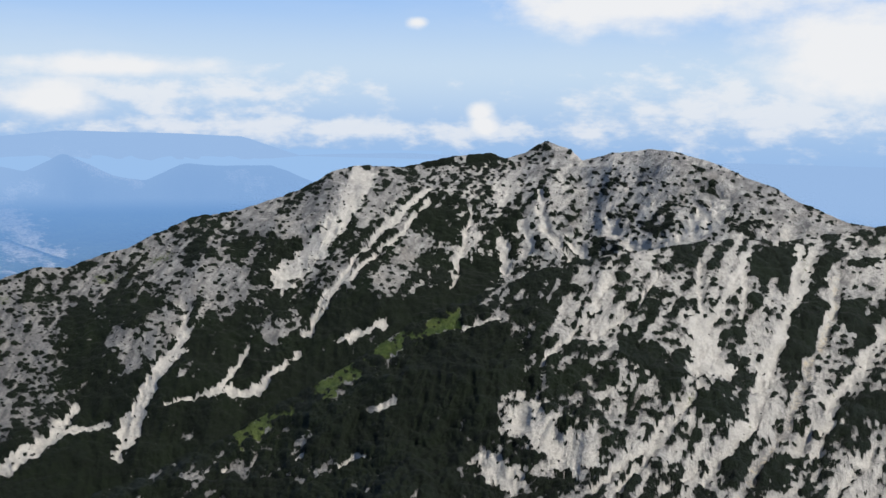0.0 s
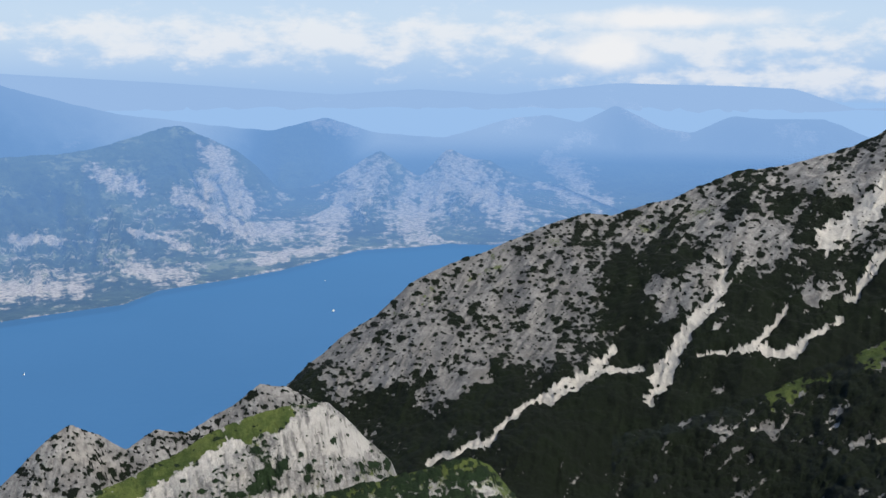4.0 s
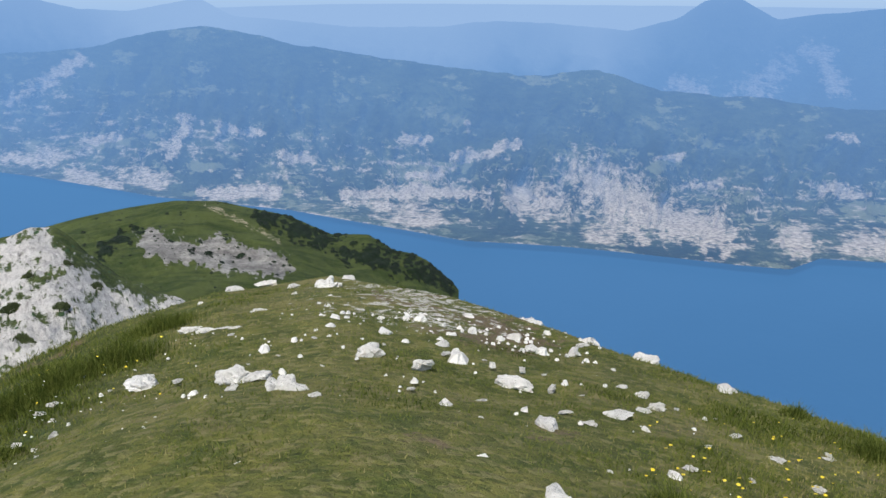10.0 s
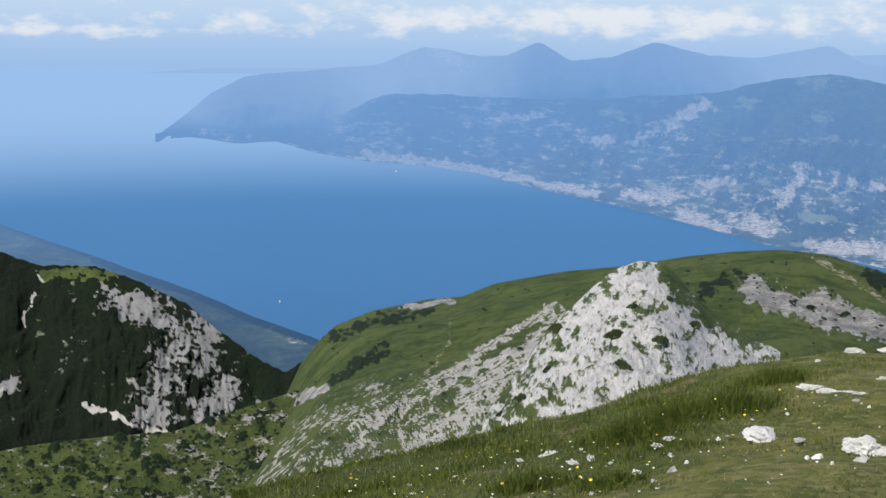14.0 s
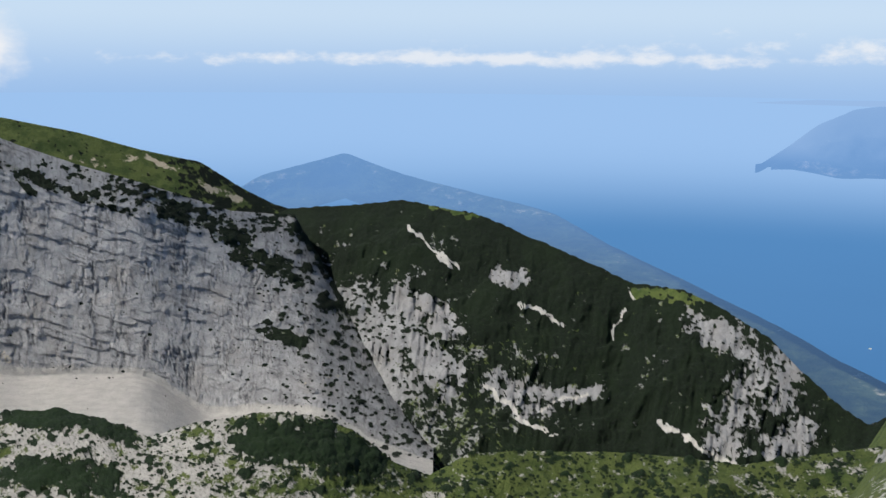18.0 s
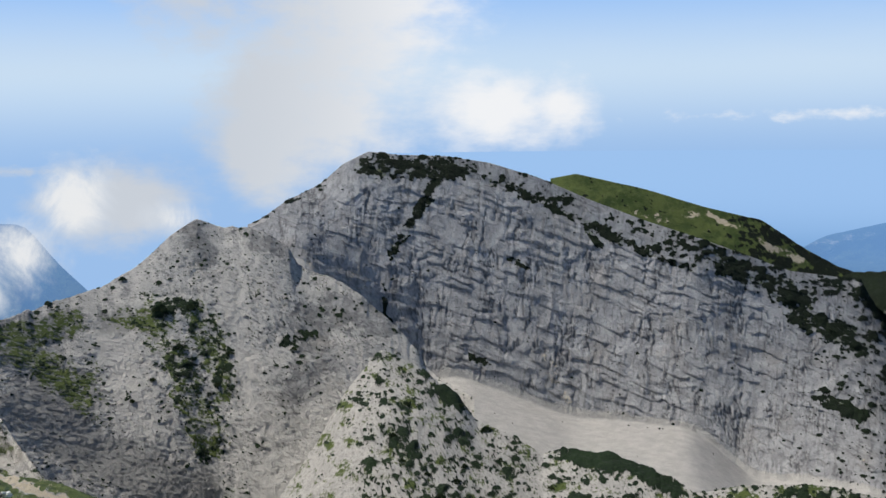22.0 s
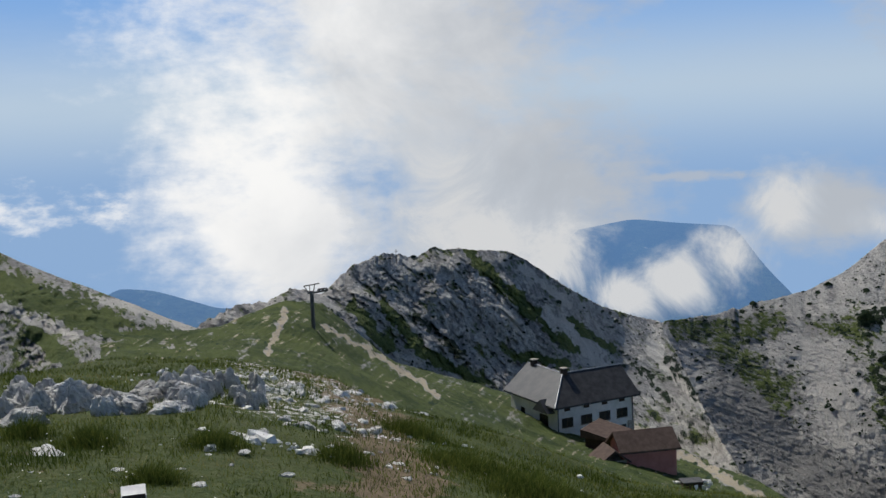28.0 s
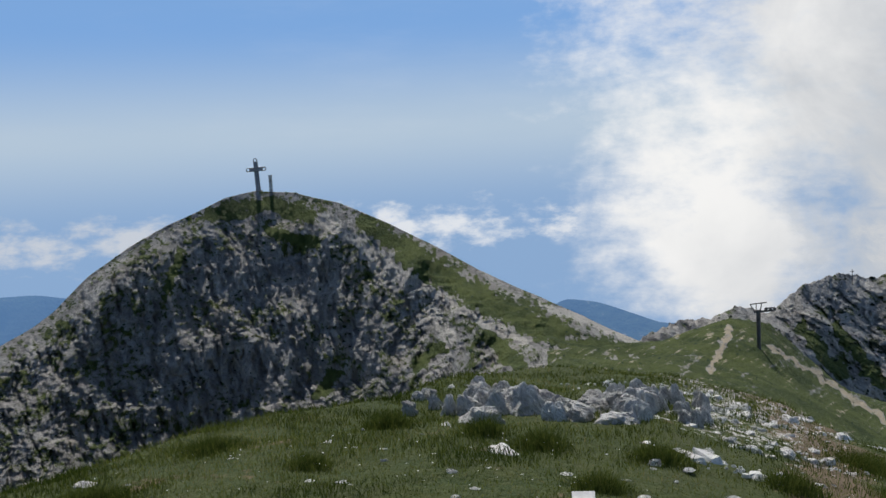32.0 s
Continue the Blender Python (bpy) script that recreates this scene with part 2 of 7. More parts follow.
FAR_SLOPE = material("far_slope", slope_material(16.0, lush=0.34))
MID_SLOPE = material("mid_slope", slope_material(6.0, lush=1.0))
CHALK_SLOPE = material("chalk_slope", slope_material(3.0, chalk=1.0, lush=4.5))
NEAR_SLOPE = material("near_slope", slope_material(2.2, (1.2, 1.2, 0.55), False, 0.22, lush=2.2))
WALL_ROCK = material("wall_rock", slope_material(11.0, (1.0, 1.0, 0.38), True, lush=0.5))


def distance_material(n):
    """The country across the lake; kilometres of bright air are mixed in as blue emission."""
    p = place(n)
    far = n.add("ShaderNodeVectorMath", operation="LENGTH")
    n.set(far.inputs[0], p)
    d = far.outputs["Value"]
    big = n.noise(p, 0.004, 7.0, 0.6)
    fine = n.noise(n.scaled(p, (1, 1, 2.6)), 0.022, 8.0, 0.7)
    specks = n.noise(n.scaled(p, (1, 1, 3.0)), 0.075, 5.0, 0.7)
    woods = n.mix(n.ramp(n.math("ADD", n.math("MULTIPLY", big, 0.6), n.math("MULTIPLY", fine, 0.4)), 0.38, 0.62), (0.010, 0.022, 0.012), (0.090, 0.125, 0.055))
    pale = n.mix(n.ramp(specks, 0.35, 0.62), (0.40, 0.34, 0.27), (0.98, 0.85, 0.68))
    jitter = n.math("ADD", n.math("MULTIPLY", n.math("SUBTRACT", big, 0.5), 0.8), n.math("ADD", n.math("MULTIPLY", n.math("SUBTRACT", fine, 0.5), 1.5), n.math("MULTIPLY", n.math("SUBTRACT", specks, 0.5), 0.30)))
    fields = n.mix(specks, (0.10, 0.17, 0.05), (0.40, 0.38, 0.24))
    color = n.mix(n.ramp(n.math("ADD", n.attribute("field"), jitter), 0.40, 0.60), woods, fields)
    color = n.mix(n.ramp(n.math("ADD", n.attribute("pale"), jitter), 0.40, 0.76), color, pale)
    lit = surface(n, color, 1.0, n.math("ADD", n.math("MULTIPLY", fine, 0.4), n.math("MULTIPLY", big, 2.0)), 1.0, 60.0)
    # haze put into the material: blue emission that grows with distance
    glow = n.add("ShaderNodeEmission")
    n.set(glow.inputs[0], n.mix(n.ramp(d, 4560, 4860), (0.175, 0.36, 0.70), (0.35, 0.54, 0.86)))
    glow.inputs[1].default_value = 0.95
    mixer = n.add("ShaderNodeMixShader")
    haze_share = n.math("DIVIDE", n.math("SUBTRACT", d, 1700.0), 2950.0, clamp=True)
    n.set(mixer.inputs[0], n.math("ADD", 0.22, n.math("MULTIPLY", n.math("POWER", haze_share, 1.45), 0.72)))
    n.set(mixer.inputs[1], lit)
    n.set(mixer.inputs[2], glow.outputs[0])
    return mixer.outputs[0]


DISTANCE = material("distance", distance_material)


def lake_material(n):
    p = place(n)
    far = n.add("ShaderNodeVectorMath", operation="LENGTH")
    n.set(far.inputs[0], p)
    d = far.outputs["Value"]
    b = n.add("ShaderNodeBsdfPrincipled")
    n.set(b.inputs["Base Color"], n.mix(n.ramp(n.noise(p, 0.002, 4.0), 0.35, 0.65), (0.020, 0.092, 0.22), (0.027, 0.108, 0.25)))
    b.inputs["Roughness"].default_value = 0.35
    b.inputs["IOR"].default_value = 1.33
    node = n.add("ShaderNodeBump")
    node.inputs["Strength"].default_value = 0.15
    node.inputs["Distance"].default_value = 2.0
    n.set(node.inputs["Height"], n.noise(p, 0.05, 4.0))
    n.set(b.inputs["Normal"], node.outputs[0])
    # haze over the water put in as emission, paler farther out
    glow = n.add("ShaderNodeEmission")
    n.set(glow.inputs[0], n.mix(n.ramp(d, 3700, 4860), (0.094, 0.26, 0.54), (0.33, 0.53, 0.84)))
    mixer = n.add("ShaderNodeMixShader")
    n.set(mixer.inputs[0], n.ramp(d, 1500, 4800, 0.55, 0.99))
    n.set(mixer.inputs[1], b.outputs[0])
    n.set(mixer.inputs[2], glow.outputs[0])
    return mixer.outputs[0]


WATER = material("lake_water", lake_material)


# ---- terrain helpers ----
GRADS = np.array([(math.cos(a), math.sin(a)) for a in np.linspace(0, 2 * math.pi, 16, endpoint=False)])
PERM = np.random.RandomState(7).permutation(512)


def perlin(x, y, seed=0):
    xi, yi = np.floor(x).astype(int), np.floor(y).astype(int)
    xf, yf = x - xi, y - yi
    u, v = xf * xf * (3 - 2 * xf), yf * yf * (3 - 2 * yf)

    def corner(i, j):
        g = GRADS[PERM[(PERM[(xi + i + 37 * seed) % 512] + yi + j) % 512] % 16]
        return g[..., 0] * (xf - i) + g[..., 1] * (yf - j)

    a = corner(0, 0) * (1 - u) + corner(1, 0) * u
    b = corner(0, 1) * (1 - u) + corner(1, 1) * u
    return (a * (1 - v) + b * v) * 1.5


def fbm(x, y, octaves=5, seed=0, gain=0.5, ridged=False):
    total, amp, norm = 0, 1.0, 0
    for o in range(octaves):
        p = perlin(x * 2 ** o, y * 2 ** o, seed + o)
        total = total + amp * (1 - 2 * np.abs(p) if ridged else p)
        norm += amp
        amp *= gain
    return total / norm


def step(v, low, high):
    t = np.clip((v - low) / (high - low), 0, 1)
    return t * t * (3 - 2 * t)


def along(line, az, k):
    """Value k of a breakline's points (azimuth, elevation, distance) at the azimuths az."""
    pts = sorted(line)
    return np.interp(az, [p[0] for p in pts], [p[k] for p in pts])


def spot(az, el, r):
    """The place at azimuth az and elevation el (degrees) as seen from the summit, r metres off on the map."""
    a = radians(az)
    return Vector((-math.sin(a) * r, math.cos(a) * r, 1.65 + r * math.tan(radians(el))))


def grid_mesh(name, xyz, mat, masks=None, smooth=True, label="", category="", kind="structure"):
    rows, cols = xyz.shape[:2]
    me = bpy.data.meshes.new(name)
    i = np.arange(rows * cols).reshape(rows, cols)
    quads = np.stack([i[:-1, :-1], i[:-1, 1:], i[1:, 1:], i[1:, :-1]], -1).reshape(-1, 4)
    me.vertices.add(rows * cols)
    me.vertices.foreach_set("co", xyz.reshape(-1).astype(np.float32))
    me.loops.add(quads.size)
    me.loops.foreach_set("vertex_index", quads.reshape(-1).astype(np.int32))
    me.polygons.add(len(quads))
    me.polygons.foreach_set("loop_start", (np.arange(len(quads)) * 4).astype(np.int32))
    me.update(calc_edges=True)
    me.polygons.foreach_set("use_smooth", np.full(len(quads), smooth))
    for key, values in (masks or {}).items():
        att = me.attributes.new(key, "FLOAT", "POINT")
        att.data.foreach_set("value", np.broadcast_to(values, (rows, cols)).reshape(-1).astype(np.float32))
    me.materials.append(mat)
    return tagged(new(name, me), label, category, "", kind)


WARP = {}


def brush(az, el, strokes):
    """How far each place lies inside the strokes: each a half width in degrees and the points (azimuth, elevation) of its middle line; 1 in the middle, 0.5 at the edge."""
    out = np.zeros(az.shape)
    key = (az.shape, float(el[3, 3]), float(el[-9, -3]))
    if key not in WARP:
        WARP[key] = (0.55 * fbm(az / 0.45, el / 0.45, 4, 71, 0.7), az + 0.45 * fbm(az / 0.9, el / 0.9, 3, 72, 0.65), el + 0.35 * fbm(az / 0.9, el / 0.9, 3, 79, 0.65))
    ragged, az, el = WARP[key]
    for width, *pts in strokes:
        pts = pts if len(pts) > 1 else pts * 2
        lo_a, hi_a = min(p[0] for p in pts) - 3 * width, max(p[0] for p in pts) + 3 * width
        lo_e, hi_e = min(p[1] for p in pts) - 3 * width, max(p[1] for p in pts) + 3 * width
        inside = (az > lo_a) & (az < hi_a) & (el > lo_e) & (el < hi_e)
        if not inside.any():
            continue
        a, e = az[inside], el[inside]
        best = np.full(a.shape, 1e9)
        for (a0, e0), (a1, e1) in zip(pts[:-1], pts[1:]):
            da, de = a1 - a0, e1 - e0
            t = np.clip(((a - a0) * da + (e - e0) * de) / max(da * da + de * de, 1e-9), 0, 1)
            best = np.minimum(best, np.hypot(a - a0 - t * da, e - e0 - t * de))
        out[inside] = np.maximum(out[inside], np.clip(1 - 0.5 * best / width, 0, 1))
    return np.where(out > 0, np.clip(out + ragged * np.minimum(1, out * 3), 0, 1.2), 0)


def bushes(az, el, dens, seed, sizes=(0.62, 0.30), flat=0.62):
    """Round clumps of mountain pine, as thick on the ground as dens says: how far each place lies inside one (0.5 at its rim) and how high it stands there."""
    dens = dens + 0.45 * fbm(az / (1.3 * sizes[0]), el / (1.3 * sizes[0] * flat), 4, seed + 40, 0.7)
    inside, dome = 0.85 * step(dens, 0.70, 1.0), np.zeros(az.shape)
    for size in sizes:
        x, y = az / size + 91.7, el / (size * flat) + 57.3
        i0, j0 = np.floor(x).astype(int), np.floor(y).astype(int)
        for di in (-1, 0, 1):
            for dj in (-1, 0, 1):
                h = PERM[(PERM[(i0 + di + 37 * seed) % 512] + j0 + dj) % 512]
                h2, h3, h4 = (PERM[(h + k) % 512] / 512 for k in (101, 211, 307))
                d = np.hypot(i0 + di + 0.5 + 0.9 * (h2 - 0.5) - x, j0 + dj + 0.5 + 0.9 * (h3 - 0.5) - y)
                reach = (0.30 + 0.50 * h4) * np.clip(1.6 * (dens - h / 512 * 0.95) + 0.12, 0, 1)
                q = d / np.maximum(reach, 1e-3)
                inside = np.maximum(inside, np.clip(1 - 0.5 * q, 0, 1))
                dome = np.maximum(dome, np.sqrt(np.clip(1 - q * q, 0, 1)) * reach * size)
        seed += 1
    return inside, dome


def smoothed(values, n):
    if n < 1:
        return values
    k = np.hanning(2 * n + 3)
    return np.convolve(np.pad(values, n + 1, "edge"), k / k.sum(), "valid")


def slope(name, lines, rows, step_az, mat, relief, size, cover, label, seed=0, back=0.9, cliff=0.0, jag=0.0, span=None):
    """One flank of a mountain: breaklines from the foot to the crest, then the far side falling away.
    relief: metres of unevenness; size: metres of its largest forms; cliff: metres that ribs stand out; cover(az, el, v, s, t) gives the masks."""
    lo = span[0] if span else max(min(p[0] for p in l) for l in lines)
    hi = span[1] if span else min(max(p[0] for p in l) for l in lines)
    az1 = np.arange(lo, hi, step_az)
    rs = [smoothed(along(l, az1, 2), int(1.2 / step_az)) for l in lines]
    zs = [1.65 + q * np.tan(np.radians(smoothed(along(l, az1, 1), int((0.15 if l is lines[-1] else 1.2) / step_az)))) for l, q in zip(lines, rs)]
    body = smoothed(zs[-1], int(2.2 / step_az))
    if jag:
        zs[-1] = zs[-1] + jag * fbm(np.radians(az1) * rs[-1] / (12 * jag), 0 * az1 + seed, 5, seed, 0.6)
    # the crest's own notches reach only a little way down the flank
    notch, zs[-1] = zs[-1] - body, body
    r, z, v = [], [], []
    for k in range(len(lines) - 1):
        for t in np.linspace(0, 1, rows[k], endpoint=k == len(lines) - 2):
            r.append(rs[k] + (rs[k + 1] - rs[k]) * t)
            z.append(zs[k] + (zs[k + 1] - zs[k]) * t + (notch * float(step(t, 0.80, 1.0)) ** 1.3 if k == len(lines) - 2 else 0))
            v.append(np.full(len(az1), k + t))
    deep = rs[-1] - rs[0]
    for t in np.linspace(0, 1, 9)[1:]:
        r.append(rs[-1] + deep * t)
        z.append(zs[-1] + notch - back * deep * t ** 1.3)
        v.append(np.full(len(az1), len(lines) - 1 + t))
    r, z, v = np.array(r), np.array(z), np.array(v)
    az = np.broadcast_to(az1, r.shape)
    s = np.radians(az) * np.mean(rs[-1])
    run = r + z
    fade = np.clip((len(lines) - 1 - v) * 6, 0.12, 1)
    lumps = fbm(s / size, run / size, 6, seed, 0.52)
    ribs = fbm(s / (size * 0.35) + 0.6 * lumps, run / (size * 1.8), 5, seed + 9, 0.55, True)
    z = z + relief * lumps * fade
    r = r - cliff * ribs * fade
    el = np.degrees(np.arctan((z - 1.65) / r))
    masks = cover(az, el, v, s / size, run / size)
    shape = masks.get("carve")
    if shape is not None:
        z = z - shape * fade
    z = z + masks.get("lift", 0)
    r = r - masks.get("push", 0) * fade
    masks = {k: m for k, m in masks.items() if k not in ("lift", "carve", "push")}
    a = np.radians(az)
    z = np.concatenate([np.full((1, z.shape[1]), -790.0), z])
    r, a = np.concatenate([r[:1], r]), np.concatenate([a[:1], a])
    masks = {k: np.concatenate([m[:1], m]) for k, m in masks.items()}
    xyz = np.stack([-np.sin(a) * r, np.cos(a) * r, z], -1)
    return grid_mesh(name, xyz, mat, masks, label=label, category="mountain")


# ---- plan: breaklines as (azimuth and elevation in degrees seen from the summit, metres off on the map) ----
NORTH_CREST = [
    (-22.48, -5.34, 1500), (-20.69, -5.15, 1525), (-17.95, -4.01, 1576), (-15.98, -3.16, 1613), (-14.27, -2.41, 1645), (-12.26, -1.82, 1698),
    (-10.83, -1.76, 1738), (-8.81, -2.1, 1794), (-7.36, -2.43, 1834), (-6.75, -1.85, 1851), (-5.5, -1.4, 1886), (-4.39, -2.04, 1891),
    (-2.62, -2.61, 1864), (-0.53, -2.71, 1833), (1.41, -3.03, 1804), (2.46, -2.96, 1788), (4.6, -2.78, 1756), (5.73, -3.09, 1745),
    (7.46, -4.19, 1734), (10.32, -5.13, 1715), (13.25, -5.78, 1695), (16.22, -7.02, 1675), (19.22, -7.95, 1655), (20.73, -7.96, 1641),
    (22.54, -8.56, 1620), (25.87, -10.04, 1581), (28.27, -10.89, 1553), (30.07, -11.73, 1532), (31.88, -13.42, 1510), (33.66, -14.49, 1489),
    (35.44, -15.82, 1468), (36.77, -16.99, 1453),
]
NORTH_BEHIND = [
    (-4.71, -2.93, 2300), (-3.21, -2.39, 2300), (-2.61, -2.13, 2300), (-0.52, -2.32, 2300), (1.41, -2.8, 2300), (2.46, -3.05, 2300),
]
SPUR_CREST = [
    (-22.48, -5.26, 1334), (-20.72, -5.63, 1279), (-18.06, -6.14, 1196), (-15.02, -6.29, 1101), (-9.58, -7.18, 992), (-5.45, -8.21, 909),
    (-1.26, -10.02, 863), (2.36, -11.71, 826), (6.6, -14.35, 789), (11.41, -16.98, 754), (15.82, -18.84, 723), (18.95, -19.46, 700),
]
KNOB_CREST = [
    (34.54, -18.14, 900), (36.71, -17.1, 900), (38.24, -16.88, 900), (39.74, -17.97, 900), (42.2, -19.09, 900), (43.78, -18.83, 900),
    (45.34, -19.74, 900), (46.61, -18.85, 900), (48.02, -18.17, 900), (49.44, -18.99, 900), (51.35, -20.58, 900), (53.28, -21.98, 900),
    (55.21, -23.34, 900), (55.85, -23.59, 900),
]
RIB_CREST = [
    (30.7, -21.99, 620), (31.07, -21.04, 620), (32.64, -19.74, 620), (33.61, -18.66, 620), (34.55, -17.91, 620), (36.97, -18.05, 620),
    (39.1, -18.54, 620), (41.26, -19.36, 620), (43.12, -20.29, 620), (46.28, -21.36, 620), (49.48, -22.66, 620), (53.01, -23.87, 620),
    (54.62, -24.51, 620),
]
GREEN_SPUR_CREST = [
    (23.02, -24.2, 430), (23.98, -22.95, 430), (25.55, -21.25, 430), (26.71, -20.84, 430), (32.19, -22.14, 430), (35.21, -22.68, 430),
    (39.84, -24.82, 430), (44.64, -26.4, 430),
]
SHOULDER_CREST = [
    (84.52, -15.78, 334), (85.1, -15.17, 339), (86.27, -14.24, 349), (87, -13.88, 355), (88.04, -13.72, 363), (89.45, -12.86, 375),
    (91.49, -12.82, 391), (93.69, -11.83, 409), (94.85, -11.55, 419), (97.49, -10.97, 427), (99.55, -10.86, 434), (101.92, -11.11, 441),
    (104.62, -11.55, 449), (107.34, -12.15, 457), (110.71, -12.55, 467), (114.39, -13.29, 478), (116.23, -14.01, 485), (118.05, -14.18, 492),
    (121.08, -14.77, 504), (123.18, -15.55, 513), (124.1, -16.37, 516), (125.03, -17.46, 520),
]
CONE_CREST = [
    (99.3, -16.06, 194), (100.53, -15.54, 198), (102.7, -14.46, 205), (104.58, -12.74, 211), (105.52, -11.93, 214), (106.74, -11.81, 212),
    (107.95, -12.37, 207), (109.47, -13.59, 201), (111.31, -15.24, 193), (112.86, -17.62, 183), (115.06, -20.53, 166), (116.96, -21.92, 150),
]
DARK_HILL_CREST = [
    (125.05, -17.44, 901), (125.98, -17.9, 911), (127.55, -17.04, 929), (129.11, -15.86, 947), (130.97, -14.22, 969), (133.41, -12.86, 997),
    (135.52, -11.99, 1021), (138.21, -11.81, 1053), (141.63, -10.36, 1095), (144.29, -9.3, 1129), (146.67, -8.34, 1158), (150.56, -7.67, 1208),
    (152.66, -7.9, 1238), (155.07, -8.01, 1272), (156.58, -8.1, 1294),
]
GREEN_TOP_CREST = [
    (156.43, -8.16, 1650), (157.49, -7.8, 1650), (159.29, -6.81, 1650), (161.07, -5.61, 1650), (164.01, -4.93, 1650), (166.89, -4.08, 1650),
    (170.54, -3.23, 1650), (171.94, -3.5, 1650),
]
WALL_CREST = [
    (156.28, -8.46, 1215), (159.6, -8.15, 1165), (164.05, -6.61, 1134), (165.5, -6.15, 1140), (166.94, -5.69, 1146), (169.76, -4.62, 1158),
    (172.48, -3.43, 1169), (175.12, -2.62, 1180), (177.47, -2.24, 1190), (179.84, -2.14, 1200), (181.47, -1.94, 1207), (182.82, -2.6, 1213),
    (184.04, -3.62, 1217), (185.85, -4.48, 1179), (187.37, -5.48, 1148), (187.98, -5.68, 1135),
]
WALL_FOOT = [
    (148.75, -21.31, 905), (152.2, -20.27, 928), (155.03, -18.71, 950), (161.25, -18.64, 995), (164.27, -16.35, 1017), (170.79, -15.94, 1044),
    (173.6, -14.94, 1056), (176.91, -13.81, 1070), (178.45, -14.09, 1076), (181.45, -11.43, 1089), (185.02, -7.48, 1078),
]
HUMMOCK_CREST = [
    (132.15, -20.59, 360), (135.4, -20.49, 354), (139.69, -20.54, 347), (144.16, -20.71, 340), (146.9, -20.94, 335), (149.04, -22.04, 332),
    (150.93, -21.39, 331), (153.14, -19.71, 333), (155.34, -18.86, 335), (158.15, -18.62, 338), (161.57, -18.98, 350), (164.04, -19.5, 367),
    (166.45, -18.43, 383), (168.82, -17.79, 399), (171.44, -17.58, 416), (172.32, -17.87, 422), (173.71, -17.05, 431), (175.89, -16.14, 446),
    (176.9, -14.93, 453), (178.73, -13.52, 465), (179.94, -12.87, 473), (181, -12.39, 480), (181.78, -13.21, 480), (183.02, -14.6, 480),
    (184.5, -17, 470), (186.5, -19.5, 450), (189, -22.5, 440),
]
GREY_PEAK_CREST = [
    (178.12, -13.82, 561), (179.93, -11.44, 575), (182.03, -9.48, 592), (182.93, -8.87, 599), (185.33, -7.78, 613), (185.9, -6.71, 617),
    (187.68, -5.78, 627), (188.87, -5.74, 634), (190.49, -5.31, 637), (191.85, -6.1, 629), (193.37, -7.37, 621), (194.88, -8.34, 612),
    (197.8, -9.21, 589), (200.56, -9.84, 553), (202.59, -10.06, 525),
]
ROCK_RIDGE_CREST = [
    (202.59, -10.06, 480), (204.34, -9.67, 442), (205.81, -9.21, 401), (207.86, -7.98, 344), (209.33, -6.9, 332), (210.51, -6.26, 326),
    (212.61, -6.1, 314), (214.56, -5.96, 303), (215.33, -6.38, 297), (215.93, -6.36, 291), (217.12, -6.06, 279), (218.95, -6.67, 261),
    (219.89, -7.51, 251), (220.52, -8.08, 245), (221.99, -7.7, 232), (223.5, -8.34, 219), (224.98, -8.39, 206), (226.76, -9.15, 191),
    (227.68, -9.95, 183),
]
CROSS_KNOLL_CREST = [
    (226.13, -9.7, 115), (226.71, -9.48, 116), (228.59, -8.71, 119), (230.93, -7.62, 123), (233.86, -6.17, 128), (236.8, -4.55, 134),
    (239.72, -2.92, 139), (242.63, -1.52, 145), (244.96, -0.87, 150), (247, -0.71, 151), (248.46, -0.99, 149), (251.4, -2.3, 145),
    (253.42, -3.33, 142), (255.43, -4.63, 139), (257.15, -6.19, 136), (258.27, -6.93, 133), (259.89, -7.74, 130),
]
FAR_SHORE = [
    (24.23, -9.53), (25.56, -9.74), (28.17, -9.7), (29.74, -9.88), (32.64, -10.01), (36.96, -11.01), (39.73, -11.42), (43.27, -11.81),
    (45.09, -12.43), (53.66, -13.04), (61.96, -13.05), (65.65, -13.16), (67.08, -13.84), (69.78, -13.82), (73.71, -13.64), (78.94, -13.36),
    (84.12, -13.21), (88.56, -12.47), (91.16, -12.01), (93.67, -11.54), (100.44, -10.67), (106.49, -9.35), (112.55, -8.22), (115.54, -7.48),
    (118.5, -7.1), (121.42, -6.92), (124.26, -6.41), (127, -5.58), (129.68, -5.24),
]
EAST_SHORE = [
    (124.15, -16.23), (127.57, -14.96), (130.66, -13.48), (133.71, -12.26), (139.62, -9.77), (142.45, -8.24), (150.5, -6.33), (153.59, -5.17),
    (158.09, -6.37),
]
NEAR_RANGE = [
    (18.62, -7.95), (20.43, -7.21), (22.24, -6.47), (24.64, -6.02), (25.85, -5.33), (26.42, -5.27), (28.01, -4.71), (29.53, -6.16), (31.54, -4.81),
    (33.44, -5.85), (35.12, -6.62), (36.84, -6.8), (38.96, -4.8), (41.93, -3.38), (46.35, -4.57), (49.32, -4.86), (56.66, -5.09), (60.97, -5.59),
    (65.11, -5.76), (69.03, -5.35), (74.09, -5.15), (77.55, -4.13), (81.28, -4.53), (85.7, -4.05), (88.67, -3.67), (93.1, -3), (95.13, -2.51),
    (96.3, -2.32), (97.95, -2.06), (100.79, -2.47), (103.67, -3.19), (107.8, -3.45), (112.55, -3.63), (115.5, -3.5), (120.73, -3.36), (124.17, -4.2),
    (126.96, -4.73), (128.35, -5.41),
]
